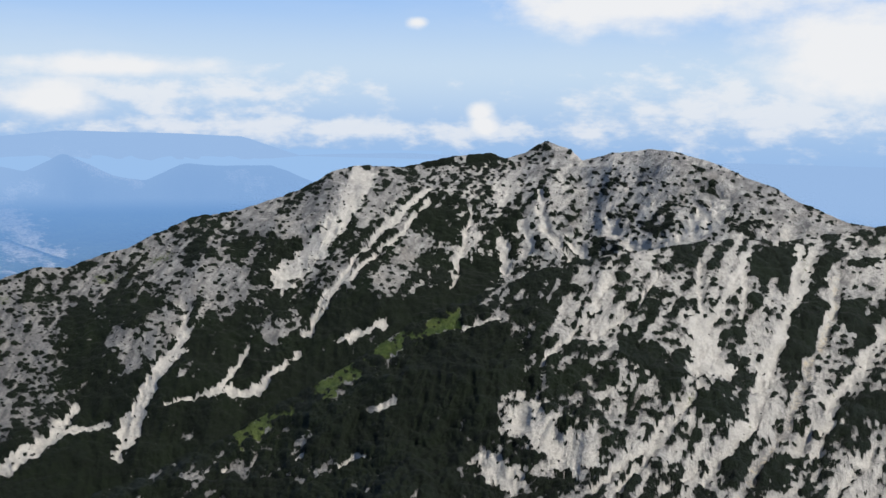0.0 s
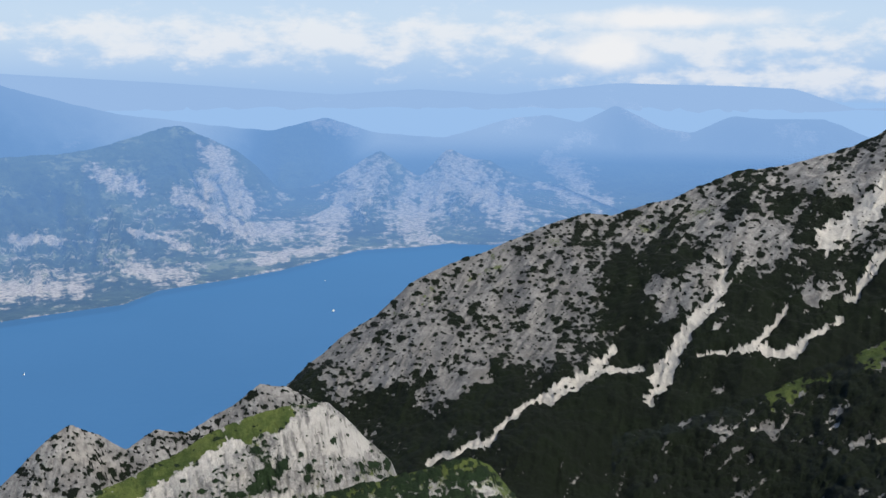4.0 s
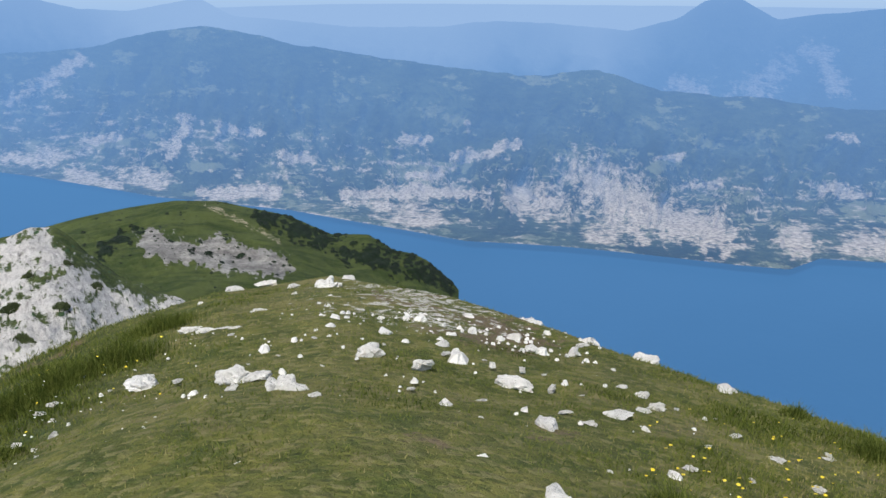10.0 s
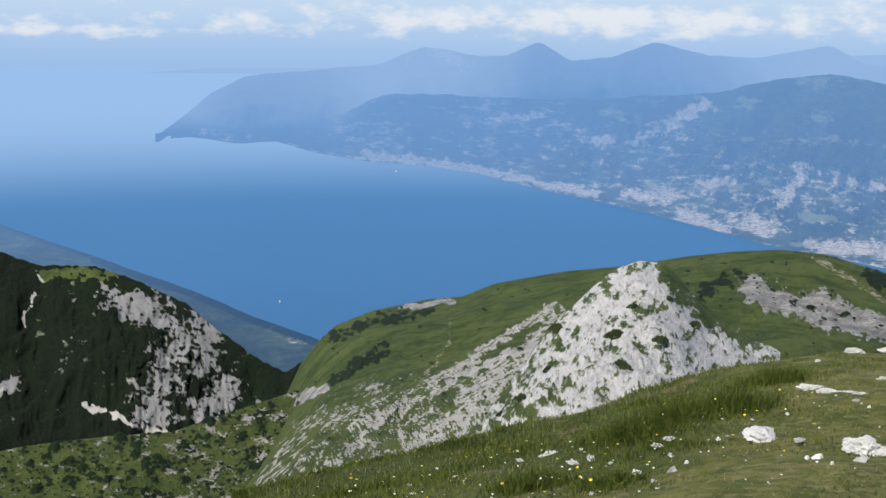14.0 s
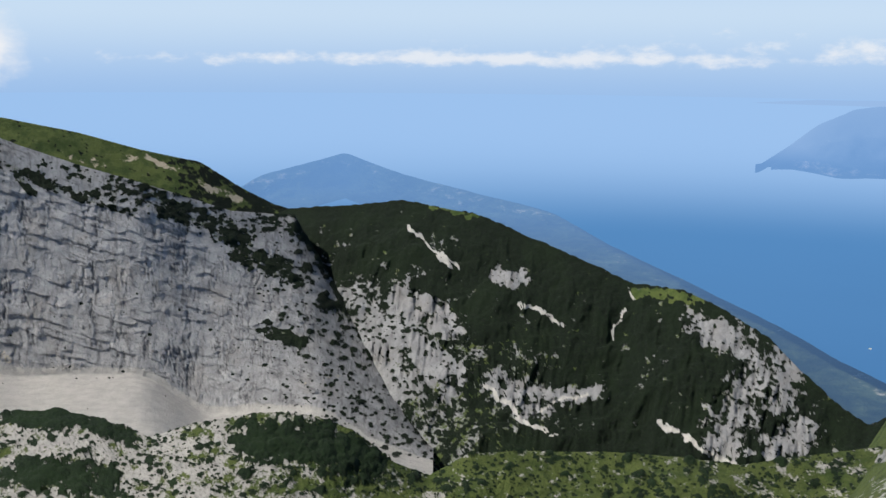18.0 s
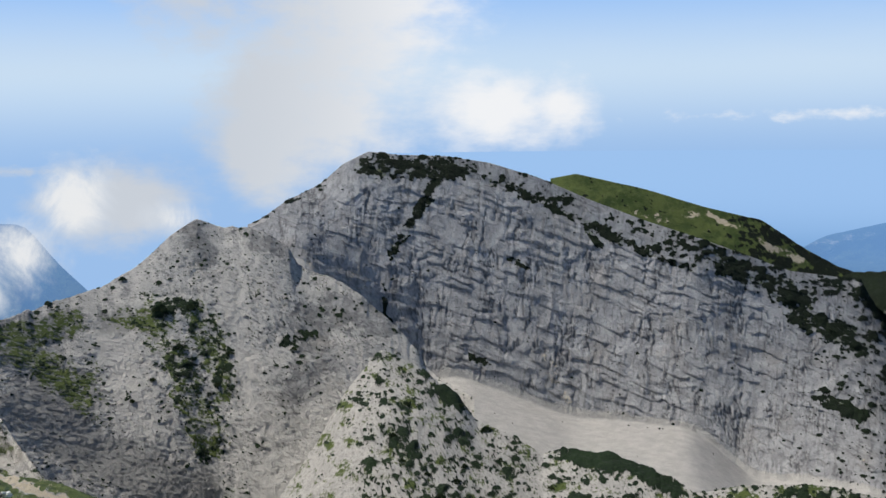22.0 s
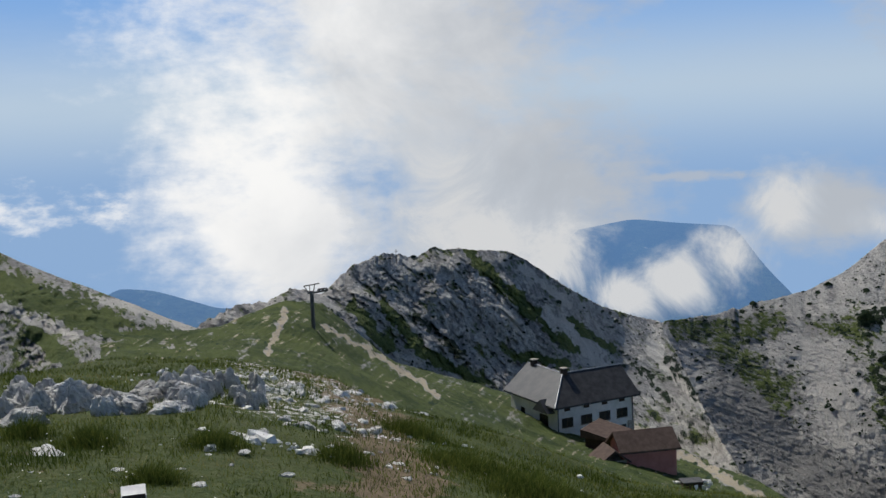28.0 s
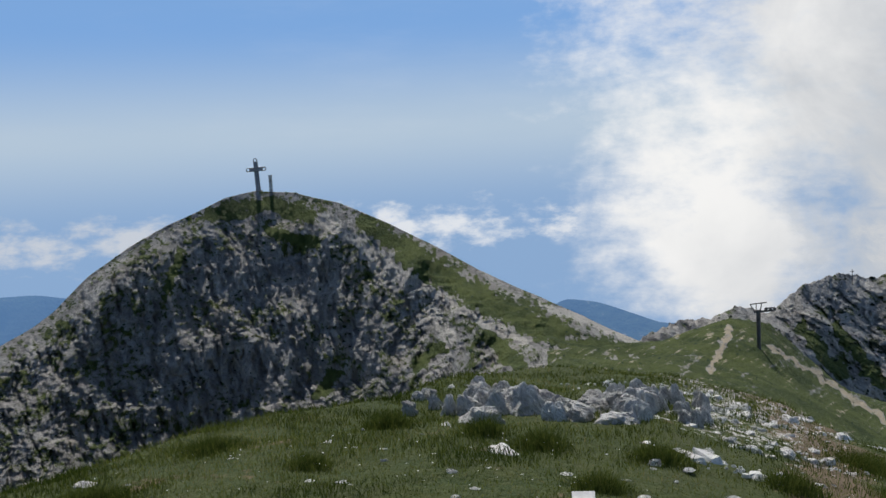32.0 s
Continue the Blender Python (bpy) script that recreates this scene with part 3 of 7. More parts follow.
FAR_RANGE = [
    (6.05, -4.01), (8.94, -2.9), (10.97, -2.94), (13.32, -2.82), (15.38, -3.73), (16.87, -3.45), (19.27, -2.35), (21.05, -3.25), (22.84, -2.84),
    (24.62, -3.05), (28.17, -4.09), (31.88, -3.83), (34.44, -3.02), (37.23, -3.72), (40.46, -3.37), (44.88, -2.81), (49.87, -1.52), (51.9, -0.67),
    (53.35, -0.81), (57.94, -1.37), (62.07, -0.66), (64.77, -0.93), (68.69, -1.44), (70.7, -0.33), (72.27, -0.58), (73.55, -1.49), (75.99, -2.1),
    (78.54, -1.88), (82.86, -1.68), (85.76, -2.03), (89.87, -2.09), (94.63, -1.66), (96.3, -1.55), (98.03, -0.67), (101.41, -1.33), (103.74, -1.22),
    (106.53, -0.58), (108.72, -1.41), (110.78, -1.58), (112.4, -0.61), (114.02, -1.37), (115.48, -1.38), (118.37, -0.91), (120.11, -1.64),
    (124.11, -2.78), (130.6, -3.01),
]
HORIZON_RANGE = [
    (-2.44, -2.11), (1.99, -1.92), (7.54, -2.1), (10.45, -1.18), (13.36, -1.06), (19.28, -0.96), (25.2, -1.58), (29.57, -1.31), (33.85, -1.6),
    (41.86, -1.04), (51.86, -0.43), (54.45, -0.56), (89.9, -0.62), (95.24, -0.69), (106.67, -0.96), (118.38, -1.2), (129.44, -1.24), (142.21, -2.07),
    (150.21, -2.04),
]


# ---- plan: bands of cover as half widths (degrees) and middle lines (azimuth, elevation) ----
FAR_ROCKS = [
    (0.8, (22.5, -5.2), (20.8, -6.4)),
    (0.6, (21.8, -7.0), (19.5, -7.4)),
    (0.4, (17.4, -3.0), (15.9, -3.7)),
    (0.5, (11.0, -3.4), (9.4, -3.9)),
    (0.66, (73.56, -4.64), (72.07, -5.21)),
    (0.9, (70.01, -5.47), (68.33, -3.73)),
    (0.66, (66.64, -3.14), (65.41, -4.82)),
    (0.72, (61.18, -5), (59.9, -3.86)),
    (0.48, (57.62, -5.45), (56.06, -5.12)),
    (0.54, (67.28, -2.94), (66.26, -3.24)),
    (0.42, (34.99, -3.31), (32.99, -3.85)),
    (0.42, (34.97, -3.19), (32.89, -3.78)),
    (0.6, (24.61, -3.29), (23.47, -2.55)),
    (0.54, (21.96, -4.42), (20.54, -3.81)),
    (0.42, (18.67, -2.58), (17.17, -3.31)),
    (0.42, (117.8, -1.05), (116.36, -1.91)),
    (0.54, (60.76, -1.92), (57.95, -1.51)),
]
NORTH_SCREE = [
    (0.64, (4.24, -3.37), (5.12, -5.16), (6.01, -6.36), (7.05, -7.55), (8.39, -8.73)),
    (0.39, (-4.48, -5.76), (-4.82, -7.1)),
    (0.32, (-8.94, -5.79), (-10.15, -6.78), (-11.9, -6.86), (-13.3, -5.92), (-14.91, -4.12)),
    (0.17, (-5.33, -4.1), (-5.53, -5.88), (-6.16, -6.76)),
    (0.17, (-3.45, -6.53), (-3.58, -8.17)),
    (0.26, (13.29, -10.24), (13.7, -12.33), (15.19, -13.86), (15.77, -15.64), (16.97, -17.43)),
    (0.19, (17.3, -15.97), (19.46, -16), (21.62, -16.74), (24.1, -18.32), (25.96, -20), (29.05, -21.02)),
    (0.17, (0.65, -3.92), (3.02, -6.04), (4.22, -7.24)),
    (0.13, (4.22, -7.24), (5.41, -8.74), (6.6, -10.22), (7.05, -11.7)),
    (0.26, (-6.89, -6.44), (-7.82, -7.6)),
    (0.15, (10.19, -12.53), (11.97, -14.51), (14.31, -14.99)),
]
NORTH_PINE = [
    (1.3, (22.24, -19.21), (17.58, -18.02)),
    (1.2, (11.55, -13.74), (8.53, -14.47)),
    (0.9, (20.41, -10.95), (19.79, -13.33)),
    (1, (-2.43, -8.05), (-0.65, -9.58), (2.37, -10.81)),
    (0.9, (0.62, -6.01), (1.19, -8.11)),
    (1, (7.16, -11.78), (3.8, -9.85)),
]
NORTH_ROCK = [
    (1.8, (33.43, -16.51), (29.84, -14.95), (26.5, -13.29), (23.46, -11.55)),
    (0.9, (26.54, -16.23), (28.99, -17.89)),
    (0.9, (12.58, -8.74), (11.67, -9.6)),
    (0.75, (15.52, -12.38), (14.34, -10.86)),
]
SPUR_SCREE = [
    (0.28, (-18.63, -6.54), (-18.48, -8.82), (-17.79, -11.15), (-17.1, -14.05), (-16.06, -15.84), (-14.18, -18.55)),
    (0.43, (-13.64, -10.28), (-13.6, -12.6), (-15.33, -12.77)),
    (0.19, (-13.66, -7.66), (-13.78, -10.27)),
    (0.17, (-15.89, -6.97), (-15.77, -10.15)),
    (0.24, (-22.62, -10.74), (-20.68, -13.71), (-19.19, -16.37)),
    (1.10, (-4.44, -15.71), (-6.31, -16.8), (-7.55, -17.6)),
    (0.77, (-3.91, -18.91), (-2.66, -18.38)),
    (0.17, (-8.53, -19.26), (-11.44, -16.79), (-13.39, -14.35)),
    (0.17, (3.7, -15.69), (2.33, -15.11)),
    (0.19, (7.51, -17.96)),
    (0.17, (11.43, -18.54)),
    (0.15, (-9.03, -8.45), (-7.92, -10.56), (-5.59, -13.02)),
    (0.13, (-3.1, -10.72), (-0.68, -11.37)),
    (0.13, (5.37, -18.43), (4.14, -17.87)),
    (0.19, (-20.97, -18.35), (-22.94, -15.65)),
]
SPUR_EARTH = [
    (0.26, (-20.31, -7.57), (-20.17, -9.83), (-19.01, -13.31), (-18.05, -15.93), (-16.23, -18.9)),
]
SPUR_TURF = [
    (0.51, (10.82, -17.14), (6.6, -14.79), (2.36, -12.3), (-0.67, -10.92)),
]
SPUR_PINE = [
    (1.3, (-14.86, -14.67)),
    (0.78, (-19.36, -9.9), (-18.4, -12.24)),
    (0.9, (-22.31, -14.09)),
    (1.8, (5.38, -16.7), (0.5, -14.35), (-3.15, -13.1)),
    (1.2, (2.28, -19.03), (-0.79, -17.55)),
    (0.9, (-10.36, -12.22), (-12.17, -13.28)),
    (0.9, (-16.76, -7.5), (-18.12, -7.13)),
    (0.9, (-15.88, -17.83), (-18.16, -17.87)),
    (0.6, (-20.94, -9.21), (-21.83, -10.81)),
]
RIB_TURF = [
    (0.66, (51.41, -23.78), (47.56, -22.68), (43.75, -21.04), (40.01, -19.46), (36.95, -18.52)),
]
RIB_SCREE = [
    (0.3, (43.99, -26.05), (42.08, -24.63), (39.87, -23.68), (36.77, -22.64)),
    (0.54, (48.2, -23.69), (44.36, -22.51), (41.22, -20.82), (39.68, -20.03)),
    (0.9, (36.58, -20.02), (35.09, -19.2), (33.22, -20.08)),
]
RIB_PINE = [
    (0.66, (46.92, -24.71), (43.07, -23.5)),
    (0.48, (38.67, -22.03), (37.15, -21.07)),
    (0.36, (34.14, -19.86)),
    (0.6, (48.86, -25.27), (50.14, -24.67)),
]
SHOULDER_EARTH = [
    (0.096, (119.46, -22.1), (119.72, -20.37), (118.13, -18.1), (116.87, -16.37), (116.86, -15.49)),
    (0.15, (98.07, -11.06), (95.67, -12.33), (94.18, -13.16)),
]
SHOULDER_ROCK = [
    (0.72, (100.95, -12.91), (99.72, -13.44), (96.73, -14), (94.68, -14.3)),
    (0.66, (97.67, -13.25), (96.11, -14.08), (94.18, -14.38)),
    (0.18, (116.91, -18.43), (112.55, -16.58)),
    (0.24, (126.01, -19.67), (123.9, -18.69)),
    (0.21, (119.57, -14.67), (116.84, -14.24)),
]
SHOULDER_PINE = [
    (0.72, (94.82, -11.99), (91.62, -13.33), (87.15, -14.59)),
    (0.66, (95.1, -12.03), (91.53, -13.4), (88.06, -14.16), (85.11, -15.46)),
    (0.36, (123.35, -16.12), (120.79, -15.3), (118.06, -14.72)),
    (0.33, (120.23, -16.71), (123.29, -18.44)),
    (0.42, (103.35, -13.3), (101.57, -12.34)),
]
CONE_TURF = [
    (0.9, (104.98, -12.24), (103.54, -13.9), (100.85, -15.15)),
    (0.42, (103.21, -12.73), (100.23, -14.27)),
]
DARK_ROCK = [
    (1.4, (159.3, -13.5), (157.6, -15.9), (155.4, -17.8)),
    (1.2, (154.2, -15.6), (151.9, -16.6), (152.6, -18.0)),
    (0.8, (150.6, -12.9), (148.0, -14.2)),
    (1.0, (149.5, -15.6), (147.8, -17.1)),
    (0.9, (145.3, -17.2), (142.9, -18.2)),
    (0.5, (141.7, -17.9), (140.1, -17.6)),
    (1.4, (131.7, -17.2), (130.2, -15.9), (132.9, -19.0)),
    (0.8, (134.9, -13.7), (132.7, -14.3), (130.8, -15.4)),
    (1.0, (130.4, -19.5), (129.2, -18.8)),
    (0.6, (158.3, -9.9), (156.4, -10.6), (154.8, -11.1)),
    (0.5, (145.5, -11.6), (144.3, -11.9)),
]
DARK_SCREE = [
    (0.08, (150.2, -9.0), (148.8, -10.3), (147.6, -11.2)),
    (0.13, (148.6, -10.5), (148.1, -11.2)),
    (0.16, (144.1, -13.1), (142.7, -13.4)),
    (0.07, (142.7, -13.4), (141.9, -14.2)),
    (0.13, (138.4, -11.9), (138.1, -12.4)),
    (0.07, (138.6, -13.2), (139.3, -14.8)),
    (0.08, (142.9, -18.6), (141.7, -17.9), (140.4, -17.7)),
    (0.12, (145.8, -17.5), (144.1, -19.0), (142.0, -19.9)),
    (0.13, (136.3, -18.9), (134.1, -20.1), (131.6, -21.0)),
    (0.20, (154.0, -18.4), (152.3, -19.4), (151.8, -20.2)),
    (0.10, (154.8, -16.4), (154.4, -17.6)),
]
DARK_TURF = [
    (0.15, (149.06, -7.97), (146.37, -8.48)),
    (0.27, (137.3, -12.13), (134.55, -12.4)),
    (0.27, (137.92, -12.17), (134.92, -12.48)),
]
WALL_PINE = [
    (0.55, (181.8, -2.7), (179.4, -3.0), (176.7, -3.0)),
    (0.3, (177.9, -3.5), (179.0, -5.4), (180.4, -7.3)),
    (0.3, (175.2, -3.3), (172.9, -4.5), (170.5, -5.6), (167.5, -7.1), (164.5, -8.1)),
    (0.7, (164.2, -7.2), (161.6, -8.4), (159.0, -9.5)),
    (0.7, (159.3, -10.3), (155.9, -11.6)),
    (0.15, (174.1, -7.7), (173.2, -8.2)),
    (0.2, (176.2, -12.9), (175.1, -13.3)),
    (0.2, (169.9, -6.3), (169.3, -7.1)),
    (0.45, (166.3, -7.2), (164.8, -7.8)),
    (0.4, (157.8, -14.3), (156.1, -15.2)),
    (0.5, (154.8, -13.0), (152.0, -14.2)),
    (0.2, (180.8, -9.1), (180.4, -12.1)),
]
WALL_RED = [
    (0.18, (181.9, -7.0), (182.6, -8.7)),
    (0.16, (184.9, -7.8), (182.8, -8.7)),
    (0.3, (172.1, -12.9), (170.9, -15.2)),
    (0.2, (156.0, -17.3), (154.1, -16.8)),
]
TOP_EARTH = [
    (0.13, (167.36, -5.24), (165.78, -5.65), (164.02, -5.2), (162.26, -6.04)),
    (0.21, (161.08, -6.8), (158.85, -7.71)),
]
HUMMOCK_PINE = [
    (1.2, (158.47, -20.01), (155.02, -20.31), (152.5, -21.29)),
    (0.42, (170.3, -18.03), (167.35, -18.52), (165.56, -19.19)),
    (0.78, (170.41, -20.57), (166.55, -21.56)),
    (0.36, (177.95, -14.55), (176.67, -15.51)),
    (0.3, (178.12, -14.55), (176, -15.56)),
    (0.42, (170.89, -17.84), (167.96, -18.1), (165.07, -19.27)),
]
HUMMOCK_TURF = [
    (0.66, (146.26, -21.75), (139.66, -21.23), (133.97, -21.12)),
    (0.78, (144.54, -22.44), (138.51, -22.62), (132.25, -22.57)),
    (1.2, (125.9, -22.56), (122.76, -21.61)),
]
PEAK_ROCK = [
    (0.9, (185.0, -10.7), (183.6, -13.4), (185.7, -14.4)),
    (0.9, (183.5, -10.2), (180.8, -10.9)),
    (0.6, (190.9, -5.6), (190.1, -7.2)),
    (0.8, (187.4, -5.9), (184.8, -7.2)),
]
PEAK_SCREE = [
    (1.54, (182.8, -14.6), (184.6, -16.5), (186.5, -19.0)),
    (0.49, (188.5, -11.4), (187.8, -14.6), (186.8, -17.5)),
    (0.84, (195.1, -11.1), (194.2, -14.0), (193.1, -16.9)),
    (0.56, (189.0, -9.0), (188.5, -11.4)),
]
PEAK_CRAG = [
    (0.94, (192.9, -10.1), (191.7, -12.6), (190.8, -14.9), (190.1, -16.9)),
    (0.75, (190.8, -9.9), (189.8, -12.3), (189.4, -14.2)),
    (0.38, (195.2, -12.2), (196.4, -13.5)),
    (0.44, (192.0, -13.9), (190.2, -17.2)),
]
# saddle side: dark turf, and shade put into the colour
PEAK_SHADE = [
    (0.7, (201.8, -10.4), (199.1, -10.6), (196.9, -10.2)),
    (1.0, (199.4, -11.3), (197.8, -12.9), (196.6, -14.1)),
    (0.5, (195.1, -10.3), (193.0, -10.4)),
]
# scree band darkened for the shadow that lies on it
PEAK_GREY_SHADE = [
    (1.12, (199.2, -14.0), (196.3, -16.6), (193.3, -18.3), (190.8, -19.3)),
]
SHOULDER_LIMESTONE = [
    (0.3, (111.2, -14.4), (115.1, -16.9), (118.1, -18.7)),
    (0.35, (111.0, -18.6), (113.5, -20.2), (116.2, -21.4)),
    (0.8, (110.6, -15.1), (112.8, -17.3), (115.8, -19.4)),
    (0.6, (115.3, -20.0), (118.9, -21.7)),
    (0.12, (119.0, -18.9), (119.6, -20.2), (119.3, -21.9)),
    (0.2, (120.5, -20.4), (122.9, -22.3)),
    (0.2, (117.0, -18.8), (119.3, -19.7), (122.2, -20.8)),
]
NORTH_GULLY = [
    (0.12, (-1.5, -5.1), (-1.1, -7.2), (-0.6, -9.3)),
    (0.14, (0.6, -4.5), (2.7, -6.9), (5.4, -9.0), (7.2, -11.7)),
    (0.3, (13.4, -10.1), (13.5, -11.6), (15.2, -13.8), (16.9, -16.5)),
    (0.3, (-9.1, -5.6), (-9.8, -6.6), (-11.3, -6.9), (-12.7, -6.2), (-13.5, -5.0), (-15.2, -3.5)),
    (0.2, (3.0, -11.1), (5.4, -12.0)),
    (0.22, (7.5, -12.6), (10.2, -14.6), (12.3, -14.5)),
    (0.25, (20.2, -16.4), (22.7, -17.8)),
    (0.25, (19.0, -14.9), (20.1, -16.3)),
    (0.2, (8.7, -13.4), (9.8, -14.6)),
    (0.22, (-3.3, -6.5), (-3.5, -8.0)),
    (0.12, (-5.3, -4.2), (-5.7, -5.9), (-6.9, -7.6)),
]
NORTH_CRAG = [
    (0.7, (10.4, -5.8), (7.8, -6.1), (5.4, -4.0)),
    (0.9, (10.8, -8.7), (12.2, -8.4), (13.4, -9.5)),
    (0.7, (16.0, -12.6), (16.8, -11.7)),
    (0.9, (21.7, -10.4), (20.9, -12.1), (22.5, -12.5)),
    (0.7, (-4.7, -2.6), (-6.2, -2.3)),
    (0.9, (-10.8, -2.5), (-12.9, -3.3), (-15.7, -3.8), (-18.5, -4.8), (-21.2, -5.5)),
    (0.8, (2.4, -8.1), (1.2, -6.9), (3.0, -9.0)),
    (0.5, (4.2, -5.5), (1.9, -3.6)),
    (0.6, (9.0, -11.7), (7.8, -11.1)),
]
SPUR_GULLY = [
    (0.23, (-19.2, -6.8), (-18.5, -8.8), (-17.3, -11.8), (-16.8, -13.8)),
    (0.20, (-15.6, -7.6), (-14.0, -11.4), (-13.9, -13.7), (-12.7, -15.6), (-10.0, -19.2)),
    (0.36, (-14.2, -10.5), (-14.6, -12.8)),
    (0.14, (-20.3, -7.8), (-19.8, -11.0)),
    (0.11, (-11.4, -8.1), (-10.6, -9.9), (-8.0, -11.7)),
    (0.13, (-16.9, -15.2), (-15.6, -17.0), (-12.4, -19.0)),
    (0.22, (-22.2, -11.9), (-20.7, -13.7), (-19.8, -16.6)),
]
RIDGE_PINE = [
    (0.35, (202.2, -12.1), (199.9, -14.8), (198.2, -17.0)),
    (0.2, (205.0, -9.2), (203.9, -9.9)),
    (0.25, (215.6, -9.5), (212.8, -12.1)),
    (0.25, (204.0, -12.2), (202.3, -14.1)),
]
KNOLL_CLIFF = [
    (1.6, (251.3, -9.2), (248.1, -9.5), (245.9, -10.3)),
    (1.2, (249.4, -5.1), (246.6, -5.0), (243.6, -6.1)),
    (0.8, (241.8, -8.9), (243.7, -7.6)),
]
PEAK_PINE = [
    (0.42, (192.59, -9.77), (190.95, -9.69)),
    (0.24, (194.26, -14.23)),
    (0.27, (189.73, -13.74), (189.08, -12.14)),
    (0.21, (186.34, -11.93), (184.65, -11.53)),
]
RIDGE_TURF = [
    (0.4, (212.6, -6.3), (210.0, -8.9), (207.2, -11.4)),
    (0.35, (217.4, -8.8), (215.2, -11.5), (212.3, -13.0)),
    (0.25, (207.4, -9.9), (205.2, -11.6)),
    (0.4, (219.0, -8.9), (217.1, -11.1)),
    (0.3, (210.2, -11.8), (207.6, -12.3)),
]
RIDGE_SCREE = [
    (0.36, (208.6, -9.6), (205.8, -12.1)),
    (0.33, (203.1, -11.4), (200.5, -14.2), (198.7, -16.1)),
    (0.20, (209.8, -7.1), (207.4, -9.1)),
    (0.20, (212.2, -7.5), (210.1, -10.3)),
]
HUT_EARTH = [
    (0.15, (220.6, -9.71), (218.56, -10.92), (216.2, -12.46), (214.57, -13.62)),
    (0.22, (222.5, -8.85), (223.02, -10.29), (223.65, -10.84)),
    (0.24, (204.17, -15.41), (201.83, -16.74), (199.23, -18.07), (197.52, -18.87)),
]
KNOLL_TURF = [
    (0.75, (239.1, -4.4), (235.7, -6.8), (231.3, -9.0)),
    (0.5, (241.3, -2.6), (238.6, -4.5)),
    (0.45, (249.4, -1.9), (246.3, -1.4), (244.2, -2.2)),
    (0.3, (246.2, -3.0), (244.0, -3.6)),
    (0.3, (238.9, -10.3), (237.1, -9.2)),
    (0.25, (250.8, -3.6), (251.8, -5.7)),
    (0.3, (243.3, -10.5), (244.3, -11.6)),
    (0.4, (235.2, -8.8), (233.5, -10.4)),
    (0.5, (230.4, -9.6), (228.0, -9.9)),
]
KNOLL_SCREE = [
    (0.35, (243.3, -2.4), (240.6, -4.6), (238.1, -6.5)),
    (0.22, (238.1, -6.5), (235.8, -7.8), (233.2, -9.3)),
    (0.32, (239.5, -5.5), (237.6, -8.0), (237.1, -9.2)),
    (0.24, (232.2, -7.4), (229.2, -8.5), (227.4, -9.4)),
    (0.32, (241.5, -4.2), (240.1, -5.8)),
]
WEST_ROCKS = [
    (1.3, (32.58, -6.13), (34.34, -8.52)),
    (1.4, (27.58, -5.91), (30.15, -8.31)),
    (1.3, (27.58, -5.91), (24.61, -7.87)),
    (0.9, (22.96, -6.95), (21.24, -7.6)),
    (0.72, (40.35, -4.82), (38.56, -7.65), (40.66, -6.45)),
    (0.48, (46.28, -5.66), (43.94, -6.57)),
    (0.72, (52.94, -12.17), (50.88, -11.4), (47.34, -11.39)),
    (0.54, (44.63, -10.72), (41.92, -11.21)),
    (0.84, (59.81, -11.57), (56.54, -11.24)),
    (0.54, (34.41, -3.05), (33.22, -3.78)),
    (0.45, (24.28, -3.11), (23.13, -3.66)),
    (0.45, (21.02, -4.32), (21.67, -5.05)),
    (0.6, (42.16, -7.03), (38.57, -8.84), (36.75, -8.84)),
]
WEST_CLIFFS = [
    (1.7, (77.4, -9.94), (74.96, -11.41)),
    (0.96, (81.34, -10.8), (78.92, -11.12)),
    (1.3, (72.83, -11.84), (70.68, -12.39)),
    (0.96, (66.78, -12.27)),
    (0.54, (63.82, -12.28), (60.93, -12.13)),
    (0.6, (59.57, -11.47), (57.11, -11.02)),
    (0.36, (90.79, -10.83), (87.88, -10.65), (83.14, -10.63)),
    (0.36, (98.21, -10.55), (94.43, -10.65)),
    (0.42, (98.8, -6.86), (99.86, -8.48)),
    (0.42, (107.05, -5.52), (105.31, -4.67), (103.86, -3.67)),
    (0.3, (110.11, -5.63), (108.73, -5.65)),
    (0.36, (104.6, -9.32), (102.55, -9.94)),
    (0.24, (107.73, -8.39), (106.31, -8.56)),
]
VILLAGES = [
    (0.27, (87.74, -7.75), (86.3, -7.93)),
    (0.24, (84.22, -7.09)),
    (0.3, (84.87, -8.83), (83.08, -8.57), (81.58, -8)),
    (0.27, (87.26, -9.79), (85.49, -9.69)),
    (0.27, (94, -8.68), (92.35, -8.89)),
    (0.21, (98.13, -6.97)),
    (0.21, (97.11, -7.29), (95, -7.52)),
    (0.3, (65.72, -9.73), (63.97, -9.81)),
    (0.21, (65.57, -7.12), (64.42, -7.14)),
    (0.24, (60.72, -7.53), (57.44, -7.39)),
    (0.27, (61.43, -9.27), (58.39, -8.98)),
    (0.27, (58.28, -10.25), (55.58, -10.07)),
    (0.21, (72.86, -9.91), (71.06, -9.82)),
    (0.24, (74.39, -8.59), (72.89, -8.43)),
]
